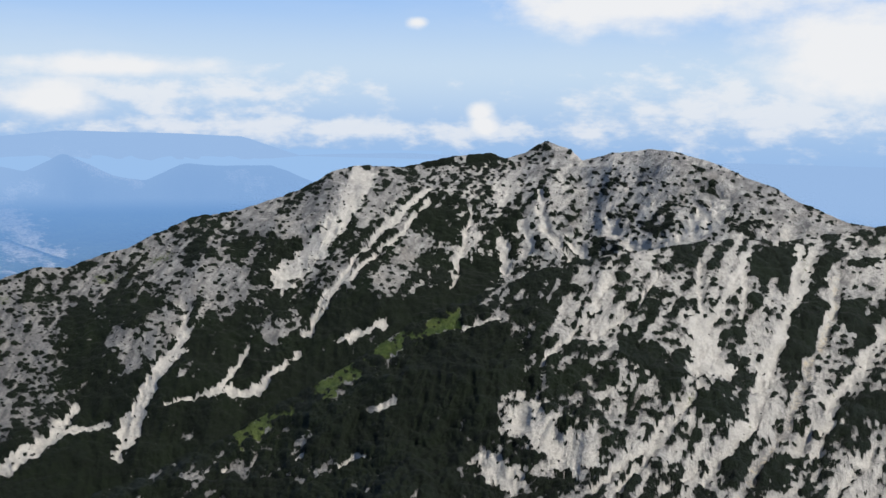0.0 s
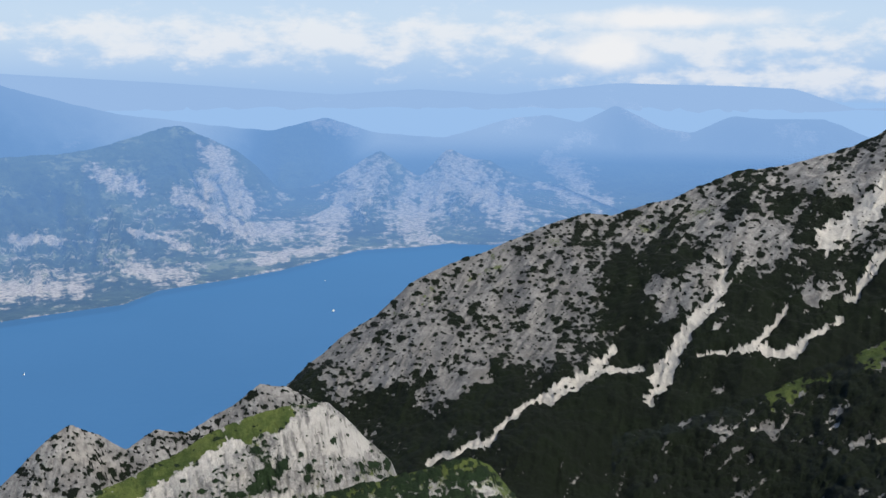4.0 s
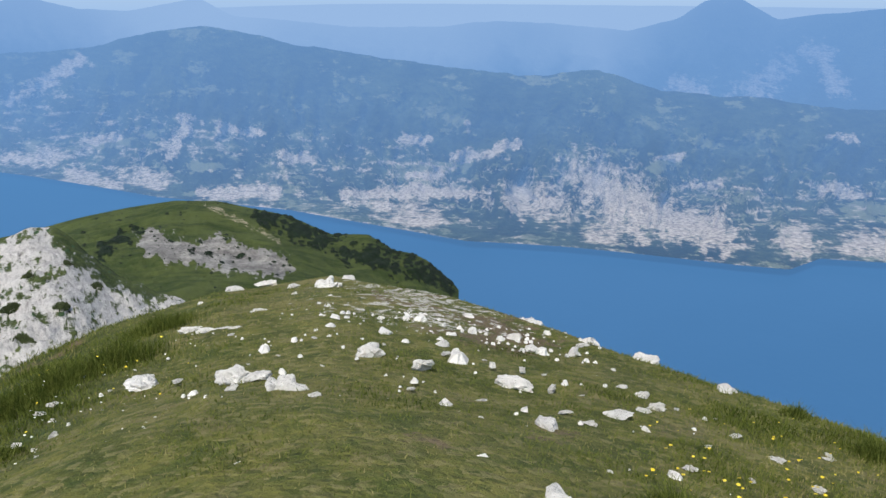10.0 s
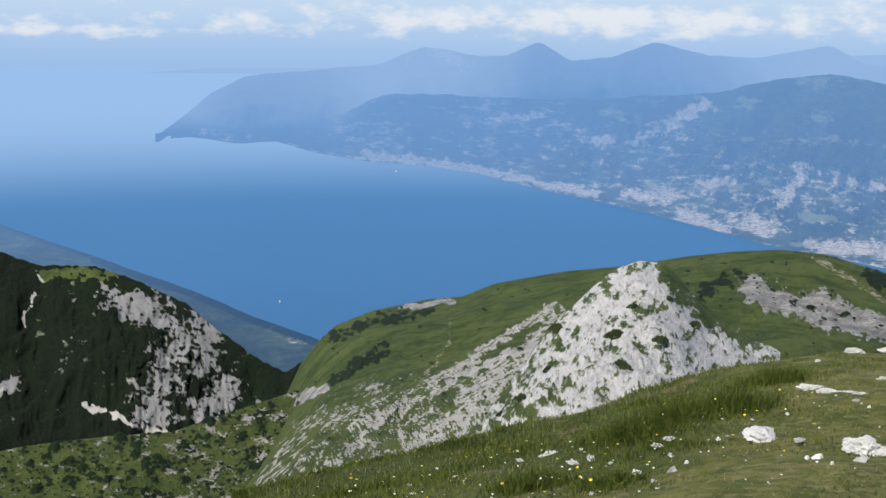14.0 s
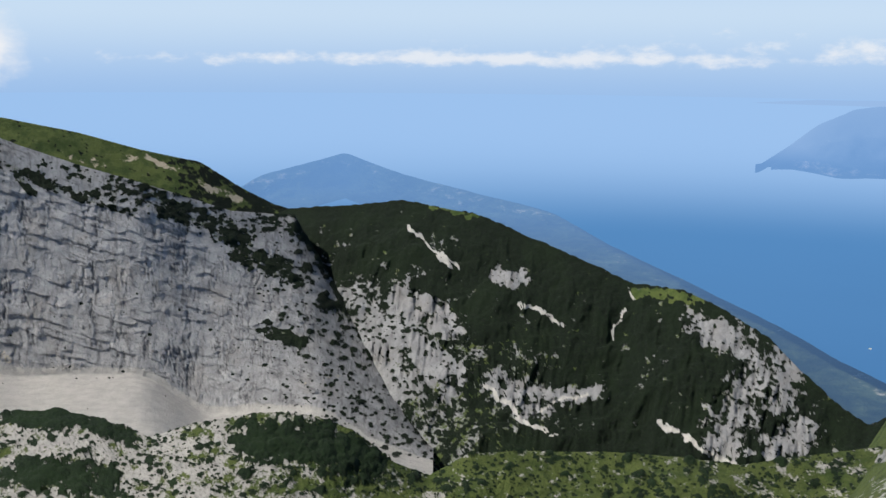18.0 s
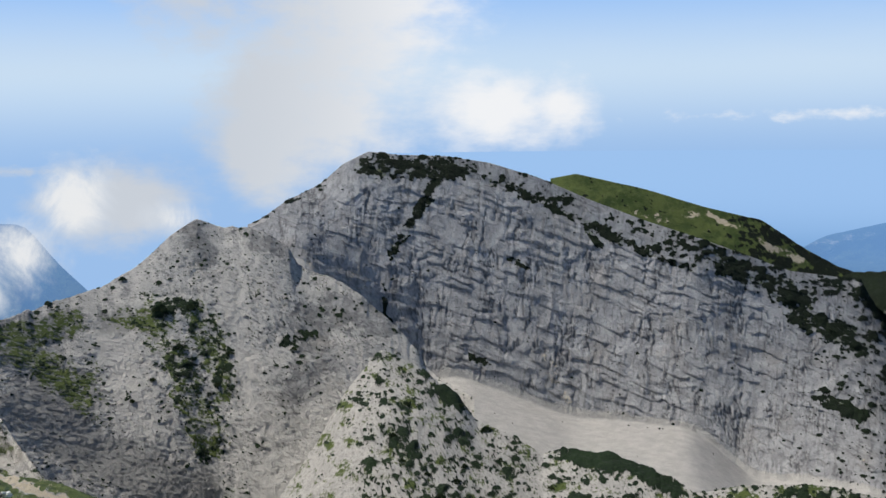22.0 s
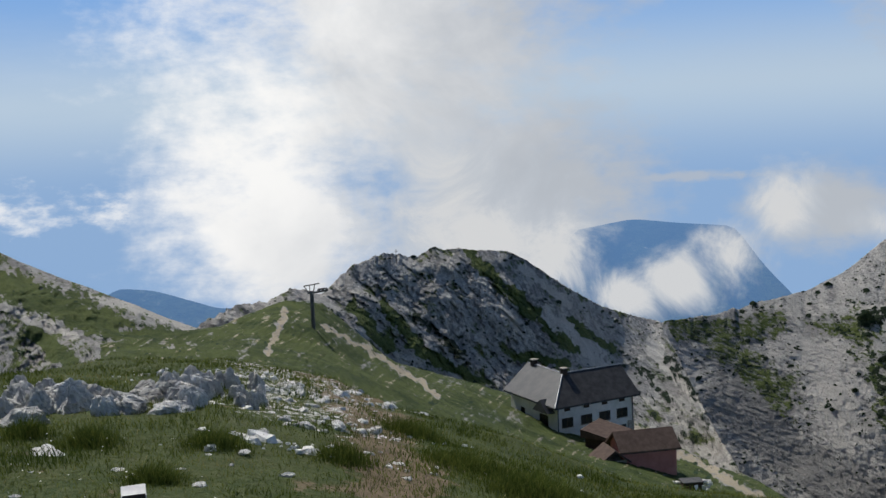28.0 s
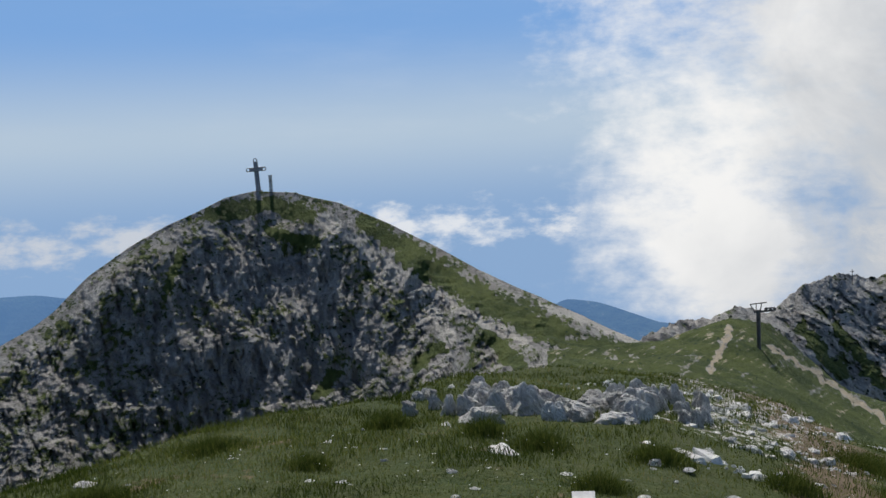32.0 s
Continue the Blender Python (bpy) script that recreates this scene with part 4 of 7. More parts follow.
HAMLETS = [
    (0.24, (113.48, -7.66), (111.88, -7.99), (109.15, -8.5)),
    (0.21, (103.97, -7.63), (102.21, -7.5)),
    (0.18, (97.16, -7.29), (95.06, -7.42)),
    (0.27, (121.59, -6.51), (118.13, -6.96), (113.65, -7.61)),
    (0.18, (130.49, -5.02), (127.51, -5.06)),
    (0.18, (114.94, -4.7), (112.29, -4.46)),
    (0.27, (54.91, -7.19), (51.54, -7.1)),
    (0.18, (58.45, -7.46), (57.12, -7.58)),
    (0.24, (50.19, -8.94), (47.86, -9.01)),
    (0.27, (37.96, -10.48), (34.32, -9.86)),
    (0.21, (44.58, -8.64), (41.6, -9.72)),
    (0.21, (29.52, -9.48), (28.33, -9.54)),
    (0.21, (58.36, -9.99), (56.74, -10.15)),
]
FIELDS = [
    (0.36, (86.66, -9.52), (84.29, -9.28)),
    (0.42, (64.51, -10.56), (61.06, -10.4)),
    (0.3, (74.39, -9.03), (72.89, -8.58)),
    (0.36, (59.86, -7.78), (57.15, -7.65)),
    (0.36, (54.89, -6.76), (51.25, -6.87)),
    (0.3, (59.79, -7.81), (58.73, -7.73)),
    (0.3, (56.95, -9.09), (53.92, -9.38)),
    (0.27, (103.68, -7.87), (101.92, -7.79)),
    (0.3, (97.29, -9.22), (98.6, -9.14)),
]


# ---- far country: across the lake everything is drawn in towards the summit along the line of sight ----
LAKE_DEPTH = 2085.0   # metres from the summit down to the lake


def drawn_in(R):
    """Map distance for a true distance R: three tenths of it, and beyond the far shore ever less."""
    near = 0.3 * R
    return np.where(near < 3000, near, 3000 + 1850 * (1 - np.exp(-(near - 3000) / 1850)))


def far_sheet(name, az1, els, dists, mat, masks, label, category, kind="structure"):
    """els, dists: rows of elevations (degrees) and true distances."""
    r = drawn_in(np.array(dists))
    el = np.radians(np.array(els))
    a = np.radians(np.broadcast_to(az1, r.shape))
    xyz = np.stack([-np.sin(a) * r, np.cos(a) * r, 1.65 + r * np.tan(el)], -1)
    return grid_mesh(name, xyz, mat, masks, label=label, category=category, kind=kind)


def line2(pts, az):
    pts = sorted(pts)
    return np.interp(az, [p[0] for p in pts], [p[1] for p in pts])


# the lake
az1 = np.arange(0, 182, 0.5)
els = [np.full(len(az1), e) for e in (-60, -40, -30, -26, -23, -20, -18, -16, -14.5, -13, -12, -11, -10, -9, -8, -7, -6, -5.2, -4.5, -4, -3.5, -3, -2.6, -2.3, -2.05)]
dists = [LAKE_DEPTH / np.tan(np.radians(-e)) for e in els]
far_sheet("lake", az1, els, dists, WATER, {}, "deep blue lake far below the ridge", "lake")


def country(name, foot, crest, reach, rows, az1, seed, rough, label, pale_at, bulge=1.0, over_lake=False, nearer=1.0):
    """A hilly country from its foot line up to its crest line; reach: true metres between them."""
    crest = smoothed(crest, int(0.45 / (az1[1] - az1[0])))
    e0, e1 = foot, crest + rough * 0.24 * fbm(az1 / 2.2, 0 * az1, 6, seed, 0.6)
    d0 = nearer * LAKE_DEPTH / np.tan(np.radians(np.maximum(-e0, 2.0)))
    els, dists = [], []
    for t in np.linspace(0, 1, rows):
        lump = fbm(az1 / 4.0, 0 * az1 + 5 * t, 6, seed + 3, 0.55)
        ribs = fbm(az1 / 1.6 + 0.5 * lump, 0 * az1 + 1.5 * t, 5, seed + 5, 0.55, True)
        els.append(e0 + (e1 - e0) * t ** bulge + rough * 0.5 * lump * math.sin(math.pi * t) * 1.2)
        dists.append(d0 + reach * t + reach * 0.24 * ribs * math.sin(math.pi * min(1, t * 1.1)))
    els.append(e1 - (0.4 if over_lake else 3))
    dists.append(dists[-1] + reach * 0.3)
    els, dists = np.array(els), np.array(dists)
    if over_lake:
        dists = np.minimum(dists, 0.97 * LAKE_DEPTH / np.tan(np.radians(np.maximum(-els, 1.0))))
    az = np.broadcast_to(az1, els.shape)
    return far_sheet(name, az1, els, dists, DISTANCE, pale_at(az, els, dists), label, "mountain")


def west_cover(az, el, d):
    t = np.clip((el - line2(FAR_SHORE, az)) / 8.0, 0, 1)
    shore_cliffs = step(t, 0.0, 0.05) * (1 - step(t, 0.16, 0.34)) * step(fbm(az / 5, el / 3, 4, 21), -0.25, 0.25) * step(az, 46, 52) * (1 - step(az, 104, 112))
    outcrops = np.maximum(brush(az, el, WEST_ROCKS), brush(az, el, WEST_CLIFFS))
    gullies = fbm(az / 0.5, el / 2.5, 5, 24, 0.6)
    outcrops = outcrops * (0.95 + 0.55 * gullies)
    villages = np.maximum(brush(az, el, VILLAGES), brush(az, el, HAMLETS))
    terraces = (1 - 0.8 * step(t, 0.45, 0.80)) * step(t, 0.03, 0.12) * (0.36 + 0.75 * fbm(az / 1.1, el / 0.28, 5, 23, 0.65))
    shore_line = (1 - step(t, 0.015, 0.03)) * (0.5 + 0.4 * fbm(az / 0.8, 0 * az, 4, 22, 0.7))
    pale = np.maximum.reduce([0.66 * shore_cliffs, outcrops, villages, terraces, shore_line])
    return {"pale": pale, "field": np.maximum.reduce([brush(az, el, FIELDS), (1 - step(t, 0.45, 0.7)) * (0.25 + 0.7 * fbm(az / 1.6, el / 0.4, 4, 26, 0.6)), 0.24 + 0.9 * fbm(az / 2.2, el / 1.0, 5, 27, 0.62)])}


def plain_cover(az, el, d):
    return {"pale": np.maximum(0.16 + 0.4 * fbm(az / 3, el / 1.2, 5, 29, 0.6), 0.8 * brush(az, el, FAR_ROCKS)), "field": 0 * az}


az1 = np.arange(14, 131.5, 0.12)
foot = line2(FAR_SHORE, az1)
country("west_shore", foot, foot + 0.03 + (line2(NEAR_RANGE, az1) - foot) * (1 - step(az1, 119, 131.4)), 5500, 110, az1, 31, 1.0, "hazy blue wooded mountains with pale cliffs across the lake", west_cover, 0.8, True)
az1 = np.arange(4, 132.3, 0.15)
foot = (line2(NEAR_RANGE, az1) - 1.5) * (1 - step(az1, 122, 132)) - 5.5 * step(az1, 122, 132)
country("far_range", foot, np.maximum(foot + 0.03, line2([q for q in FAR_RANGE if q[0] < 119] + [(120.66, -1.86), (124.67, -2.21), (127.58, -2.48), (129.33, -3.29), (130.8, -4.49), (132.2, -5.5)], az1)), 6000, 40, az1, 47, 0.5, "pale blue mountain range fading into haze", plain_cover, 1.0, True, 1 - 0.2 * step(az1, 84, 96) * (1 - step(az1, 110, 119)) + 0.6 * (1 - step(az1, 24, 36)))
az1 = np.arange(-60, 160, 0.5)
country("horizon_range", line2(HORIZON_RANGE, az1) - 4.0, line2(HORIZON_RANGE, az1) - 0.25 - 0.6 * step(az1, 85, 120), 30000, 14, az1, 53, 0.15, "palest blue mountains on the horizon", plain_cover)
az1 = np.arange(121, 160, 0.2)
top = line2(EAST_SHORE + [(121, -17.6), (160, -7.5)], az1)
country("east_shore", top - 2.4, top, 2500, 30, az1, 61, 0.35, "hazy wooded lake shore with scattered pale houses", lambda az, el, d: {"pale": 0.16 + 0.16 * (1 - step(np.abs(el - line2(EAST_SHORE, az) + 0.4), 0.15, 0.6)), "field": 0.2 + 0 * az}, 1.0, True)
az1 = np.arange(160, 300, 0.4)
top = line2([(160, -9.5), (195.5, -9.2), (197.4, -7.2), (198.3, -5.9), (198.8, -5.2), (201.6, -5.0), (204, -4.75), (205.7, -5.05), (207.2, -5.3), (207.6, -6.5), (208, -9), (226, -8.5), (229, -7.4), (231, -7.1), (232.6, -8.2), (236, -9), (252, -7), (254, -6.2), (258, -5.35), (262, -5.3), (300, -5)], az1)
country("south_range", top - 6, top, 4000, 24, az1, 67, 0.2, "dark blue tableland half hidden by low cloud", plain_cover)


# low cloud lying in the gap before the tableland
def cloud_material(n):
    p = place(n)
    k = n.math("ADD", n.attribute("thickness"), n.math("MULTIPLY", n.math("SUBTRACT", n.noise(p, 0.006, 10.0, 0.62, 0.5), 0.5), 2.6))
    # daylight on the cloud is put in as emission
    glow = n.add("ShaderNodeEmission")
    n.set(glow.inputs[0], n.mix(n.ramp(k, 0.4, 1.0), (0.70, 0.76, 0.84), (0.88, 0.89, 0.90)))
    glow.inputs[1].default_value = 0.92
    clear = n.add("ShaderNodeBsdfTransparent")
    m = n.add("ShaderNodeMixShader")
    n.set(m.inputs[0], n.math("MULTIPLY", n.ramp(k, 0.15, 0.95), 0.95))
    n.set(m.inputs[1], clear.outputs[0])
    n.set(m.inputs[2], glow.outputs[0])
    return m.outputs[0]


az1 = np.arange(172, 222, 0.4)
els = np.repeat(np.linspace(-14, 2, 50)[:, None], len(az1), 1)
az = np.broadcast_to(az1, els.shape)
density = np.max([1.15 - np.hypot((az - c) / w, (els - e) / h) for c, e, w, h in ((201.96, -7.9, 2.6, 2), (196.69, -4.26, 2.6, 2.4), (191.33, -5.2, 2.6, 1.6), (198.89, -6.56, 2.6, 2.4), (204.39, -8.66, 2.6, 1.6), (207.11, -9.66, 3, 1.4), (212.5, -5.5, 8, 7), (209, -7, 3.6, 3.6))], axis=0)
far_sheet("cloud_bank", az1, els, np.full(els.shape, 7000.0), material("low_cloud", cloud_material), {"thickness": np.clip(density, -1, 1)}, "bright low cloud lying in the saddle gap", "cloud")


# ---- the ground: the summit turf, dropping away all round and running out under everything ----
EDGE = [   # where the summit rounds off: azimuth, elevation, distance
    (-100, -14.6, 9), (-60, -30, 7), (0, -34, 6), (40, -28, 6), (52, -24.8, 7), (60, -22.2, 8), (70, -20, 9), (78, -17.7, 10.5), (86, -15.7, 12.5), (91, -14.75, 14),
    (97, -15.35, 13.5), (103, -17.1, 12.5), (110, -19.7, 11), (117, -21.6, 10), (126, -23.6, 9), (150, -30, 7), (180, -27, 8), (197, -18.8, 13),
    (205, -18.2, 13.5), (211, -15.9, 14), (217, -14, 15), (220, -12.5, 18), (226, -10.9, 19), (232, -10.6, 18), (237, -10.8, 15), (240, -11.9, 12.5),
    (246, -12.2, 11.5), (251, -12.9, 11), (257, -14.5, 9.5), (260, -14.6, 9),
]


def ground_height(az, r):
    """Height of the summit turf at azimuth az (degrees, -100 to 260), r metres from the axis."""
    re = along(EDGE, az, 2)
    ze = 1.65 + re * np.tan(np.radians(along(EDGE, az, 1)))
    inner = ze * np.clip(r / re, 0, 1) ** 1.35
    over = np.maximum(r - re, 0)
    fall = 0.95 * over * over / (over + 2.5)
    deep = np.minimum(np.minimum(fall, 95 + np.maximum(r - 100, 0) * 0.72), 760 + 0.01 * r)
    return inner - deep


az1 = np.arange(-100, 260.01, 0.3)
r1 = np.concatenate([np.linspace(0.05, 20, 300), np.geomspace(20.3, 4900, 90)])
az, r = np.meshgrid(az1, r1)
a = np.radians(az)
x, y = -np.sin(a) * r, np.cos(a) * r
lump = fbm(x / 2.2, y / 2.2, 5, 3, 0.5)
z = ground_height(az, r) + 0.10 * lump * np.clip(r / 2, 0, 1) * np.clip(2 - r / 60, 0, 1)


def turf_material(n):
    p = place(n)
    big = n.noise(p, 0.35, 5.0)
    mid = n.noise(p, 2.2, 6.0, 0.65)
    fine = n.noise(p, 30.0, 4.0, 0.7)
    plants = n.add("ShaderNodeTexVoronoi")
    warped = n.add("ShaderNodeVectorMath", operation="MULTIPLY_ADD")
    wobble = n.add("ShaderNodeTexNoise")
    n.set(wobble.inputs["Vector"], p)
    wobble.inputs["Scale"].default_value = 16.0
    n.set(warped.inputs[0], wobble.outputs["Color"])
    warped.inputs[1].default_value = (0.08, 0.08, 0.08)
    n.set(warped.inputs[2], p)
    n.set(plants.inputs["Vector"], warped.outputs[0])
    plants.inputs["Scale"].default_value = 15.0
    kind = n.add("ShaderNodeSeparateXYZ")
    n.set(kind.inputs[0], plants.outputs["Color"])
    green = n.mix(n.ramp(mid, 0.32, 0.68), (0.074, 0.092, 0.020), (0.190, 0.188, 0.050))
    green = n.mix(n.ramp(big, 0.45, 0.68, 0.0, 0.55), green, (0.22, 0.20, 0.085))
    mats = n.noise(p, 1.3, 7.0, 0.72, 0.5)
    green = n.mix(n.ramp(mats, 0.52, 0.62, 0.0, 0.6), green, (0.055, 0.090, 0.019))
    green = n.mix(n.ramp(mats, 0.38, 0.45, 0.6, 0.0), green, (0.24, 0.205, 0.10))
    green = n.mix(n.ramp(kind.outputs[0], 0.55, 0.90, 0.0, 0.42), green, (0.038, 0.068, 0.014))
    green = n.mix(n.ramp(kind.outputs[1], 0.62, 0.95, 0.0, 0.55), green, (0.27, 0.245, 0.11))
    green = n.mix(n.ramp(fine, 0.55, 0.72, 0.0, 0.65), green, (0.24, 0.235, 0.085))
    green = n.mix(n.ramp(fine, 0.30, 0.44, 0.45, 0.0), green, (0.030, 0.042, 0.012))
    green = n.mix(n.math("MULTIPLY", n.attribute("lush"), 0.78), green, (0.036, 0.060, 0.014))
    bare = n.ramp(n.math("ADD", n.noise(p, 1.1, 7.0, 0.7), n.math("MULTIPLY", n.attribute("bare"), 0.42)), 0.60, 0.67)
    earth = n.mix(mid, (0.10, 0.075, 0.042), (0.27, 0.21, 0.13))
    earth = n.mix(n.ramp(fine, 0.35, 0.6, 0.5, 0.0), earth, (0.06, 0.042, 0.026))
    stones = n.ramp(n.math("ADD", n.noise(p, 7.0, 5.0, 0.75), n.math("MULTIPLY", n.attribute("stony"), 0.22)), 0.72, 0.76)
    color = n.mix(bare, green, earth)
    color = n.mix(stones, color, (0.60, 0.58, 0.54))
    relief = n.math("ADD", n.math("ADD", mid, n.math("MULTIPLY", fine, 0.7)), n.math("MULTIPLY", plants.outputs["Distance"], -0.6))
    return surface(n, color, 0.95, relief, 0.7, 0.06)


TURF = material("turf", turf_material)
bare = np.maximum(0.75 * np.exp(-((az - 217 - 0.35 * (r - 9)) / 2.2) ** 2) * step(r, 3, 7), 0.35 * np.exp(-((az - 82) / 5) ** 2) * step(r, 8.8, 9.6))
stony = np.maximum(np.exp(-((az - 86) / 7) ** 2) * step(r, 8.5, 10.5), np.exp(-((az - 222) / 6) ** 2) * step(r, 9, 12))
ground = grid_mesh("ground", np.stack([x, y, z], -1), TURF, {"bare": bare, "stony": stony, "lush": np.maximum(step(az, 190, 198), step(az, 98, 106) * step(r, 6, 9) * (1 - step(az, 125, 135)))}, label="short summit turf with bare earth and small stones", category="ground")


# ---- the mountains round about ----
NORTH_CREST = [(-31, -6.8, 1500)] + NORTH_CREST
SPUR_CREST = [(-31, -4.9, 1500)] + SPUR_CREST

def based(line, drop, pull):
    """A foot line under a crest line: drop degrees lower, at pull times its distance."""
    return [(az, el - drop, r * pull) for az, el, r in line]


def level(line, el, r):
    lo, hi = min(p[0] for p in line), max(p[0] for p in line)
    return [(lo, el, r), (hi, el, r)]


def blend(base, *pairs):
    """base raised or lowered towards each value where its bands lie."""
    for band, value in pairs:
        k = step(band, 0.40, 0.72)
        base = base * (1 - k) + value * k
    return base


def north_cover(az, el, v, s, t):
    gully, crag = np.maximum(brush(az, el, NORTH_SCREE), brush(az, el, NORTH_GULLY)), np.maximum(brush(az, el, NORTH_ROCK), brush(az, el, NORTH_CRAG))
    fall = az + 0.75 * el
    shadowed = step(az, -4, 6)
    patches = fbm(az / 2.2, el / 1.6, 6, 5, 0.62)
    streaks = fbm(fall / 0.6 + 0.6 * patches, el / 3.2, 5, 8, 0.62)
    dens = 0.86 + 0.9 * patches - 0.9 * streaks - 0.22 * step(v, 1.5, 1.95) - 0.36 * step(-az, 0, 8) * step(el, -9, -6) + 0.40 * step(-el, 9, 14)
    dens = blend(dens, (brush(az, el, NORTH_PINE), 1.1), (crag, 0.40 + 0.6 * patches), (gully, 0.18 + 0.35 * patches))
    flank = step(az, 17, 23) * step(el, -18, -14.5)
    dens = dens * (1 - flank) + (0.44 + 0.5 * patches) * flank
    pine, dome = bushes(az, el, dens, 5, (0.45, 0.24))
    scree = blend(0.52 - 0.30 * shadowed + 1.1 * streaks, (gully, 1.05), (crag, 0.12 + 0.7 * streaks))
    # left flank darkened: its shade is put into the rock colour
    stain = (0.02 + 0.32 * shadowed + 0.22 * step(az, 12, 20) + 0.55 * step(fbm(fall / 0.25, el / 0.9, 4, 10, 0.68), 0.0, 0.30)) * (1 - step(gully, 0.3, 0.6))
    turf = 0.48 * step(fbm(az / 1.3, el / 0.9, 4, 9), 0.05, 0.35) * step(v, 1.2, 1.9) * step(az, 8, 14)
    return {"pine": pine, "scree": scree, "turf": turf, "stain": stain, "lift": 8.0 * dome, "carve": 7.0 * gully}


def spur_cover(az, el, v, s, t):
    gully, turf_band, earth_band = np.maximum(brush(az, el, SPUR_SCREE), brush(az, el, SPUR_GULLY)), brush(az, el, SPUR_TURF), brush(az, el, SPUR_EARTH)
    left = step(az, -9, 0)
    fall = az + (0.38 + 0.5 * left) * (el + 12)
    patches = fbm(az / 2.0, el / 1.5, 6, 15, 0.62)
    streaks = fbm(fall / 0.8 + 0.5 * patches, el / 4.0, 5, 18, 0.6)
    dens = 0.60 + 0.8 * patches - 1.0 * streaks + 0.50 * left
    dens = blend(dens, (brush(az, el, SPUR_PINE), 1.1), (turf_band, 0.55 + 1.2 * patches), (gully, 0.18 + 0.4 * patches), (earth_band, 0.0))
    pine, dome = bushes(az, el, dens, 15, (0.70, 0.36))
    scree = blend(0.50 + 0.8 * streaks - 0.35 * left, (gully, 1.0))
    rubble = fbm(az / 0.16, el / 0.12, 3, 17, 0.6)
    # left part darker: cloud shade put into the rock colour
    stain = (0.15 + 0.5 * step(rubble, 0.05, 0.35) + 0.3 * left) * (1 - step(gully, 0.35, 0.65))
    return {"pine": pine, "scree": scree, "turf": blend(0.16 + 0.5 * patches, (turf_band, 0.85)), "earth": blend(0 * az, (earth_band, 0.42)), "stain": stain,
            "lift": 6.0 * dome + 0.8 * rubble, "carve": 4.0 * np.maximum(gully, earth_band)}


def rib_cover(az, el, v, s, t):
    turf_band, scree_band = brush(az, el, RIB_TURF), brush(az, el, RIB_SCREE)
    patches = fbm(az / 1.5, el / 1.1, 6, 25, 0.62)
    streaks = fbm((az - 0.2 * el) / 0.22, el / 1.6, 5, 27, 0.65)
    dens = blend(0.42 + 0.7 * patches, (turf_band, 0.16 + 0.4 * patches), (scree_band, 0.14 + 0.5 * patches), (brush(az, el, RIB_PINE), 0.95))
    pine, dome = bushes(az, el, dens, 25, (0.5, 0.24))
    return {"pine": pine, "scree": blend(0.40 + 0.4 * streaks, (scree_band, 0.9 + 0.5 * streaks)), "turf": blend(0.25 + 0.6 * patches, (turf_band, 0.9), (scree_band, 0.12 + 0.4 * streaks)),
            "stain": (0.20 + 0.65 * step(streaks, 0.02, 0.30)) * (1 - step(turf_band, 0.3, 0.6)), "lift": 4.0 * dome, "push": -3.0 * step(streaks, 0.0, 0.4)}


def knob_cover(az, el, v, s, t):
    patches = fbm(az / 1.2, el / 0.9, 6, 28, 0.62)
    cracks = fbm((az + 0.3 * el) / 0.25, el / 0.7, 5, 29, 0.65)
    pine, dome = bushes(az, el, 0.48 + 0.7 * patches, 28, (0.36, 0.2))
    return {"pine": pine, "scree": 0.15 + 0.4 * patches, "stain": 0.28 + 0.5 * step(cracks, 0.0, 0.35), "lift": 5.0 * dome, "push": -4.0 * step(cracks, 0.0, 0.4)}


def green_cover(az, el, v, s, t):
    patches = fbm(az / 1.6, el / 1.2, 6, 35, 0.6)
    stony = step(-az, -27.5, -24.5)
    pine, dome = bushes(az, el, 0.85 + 0.5 * patches - 0.5 * stony, 35, (0.6, 0.3))
    return {"pine": pine, "scree": 0.5 + 0.5 * patches, "turf": 0.3 + 0.4 * step(v, 0.85, 1.0), "stain": 0.3 * step(patches, 0, 0.3), "lift": 3.5 * dome}


def dark_cover(az, el, v, s, t):
    rock_band, scree_band, turf_band = brush(az, el, DARK_ROCK), brush(az, el, DARK_SCREE), brush(az, el, DARK_TURF)
    patches = fbm(az / 2.0, el / 1.5, 6, 36, 0.62)
    columns = fbm((az + 0.1 * el) / 0.28, el / 1.5, 5, 38, 0.65)
    lower = step(-el, 13, 16) * step(az, 139, 146)
    dens = blend(1.04 + 0.4 * patches - 0.2 * lower, (rock_band, 0.46 + 0.8 * patches + 0.6 * columns), (turf_band, 0.3), (scree_band, 0.22 + 0.8 * patches))
    dens = dens - 0.50 * step(az, 146, 154) * step(-el, 10.5, 13.5)
    pine, dome = bushes(az, el, dens, 36, (0.42, 0.22))
    turf = blend(0.62 + 0.5 * patches, (rock_band, 0.15 + 0.4 * patches), (scree_band, 0.1), (turf_band, 0.9)) - 0.5 * step(az, 146, 154) * step(-el, 10.5, 13.5)
    # rock toned down all over: cloud shade put into its colour
    return {"pine": pine, "scree": blend(0.20 + 0.5 * columns, (scree_band, 1.0)), "turf": turf, "stain": (0.38 + 0.4 * step(columns, 0.04, 0.32)) * (1 - step(scree_band, 0.3, 0.6)), "lift": 5.0 * dome, "push": -5.0 * step(columns, 0, 0.4) * step(rock_band, 0.3, 0.6)}


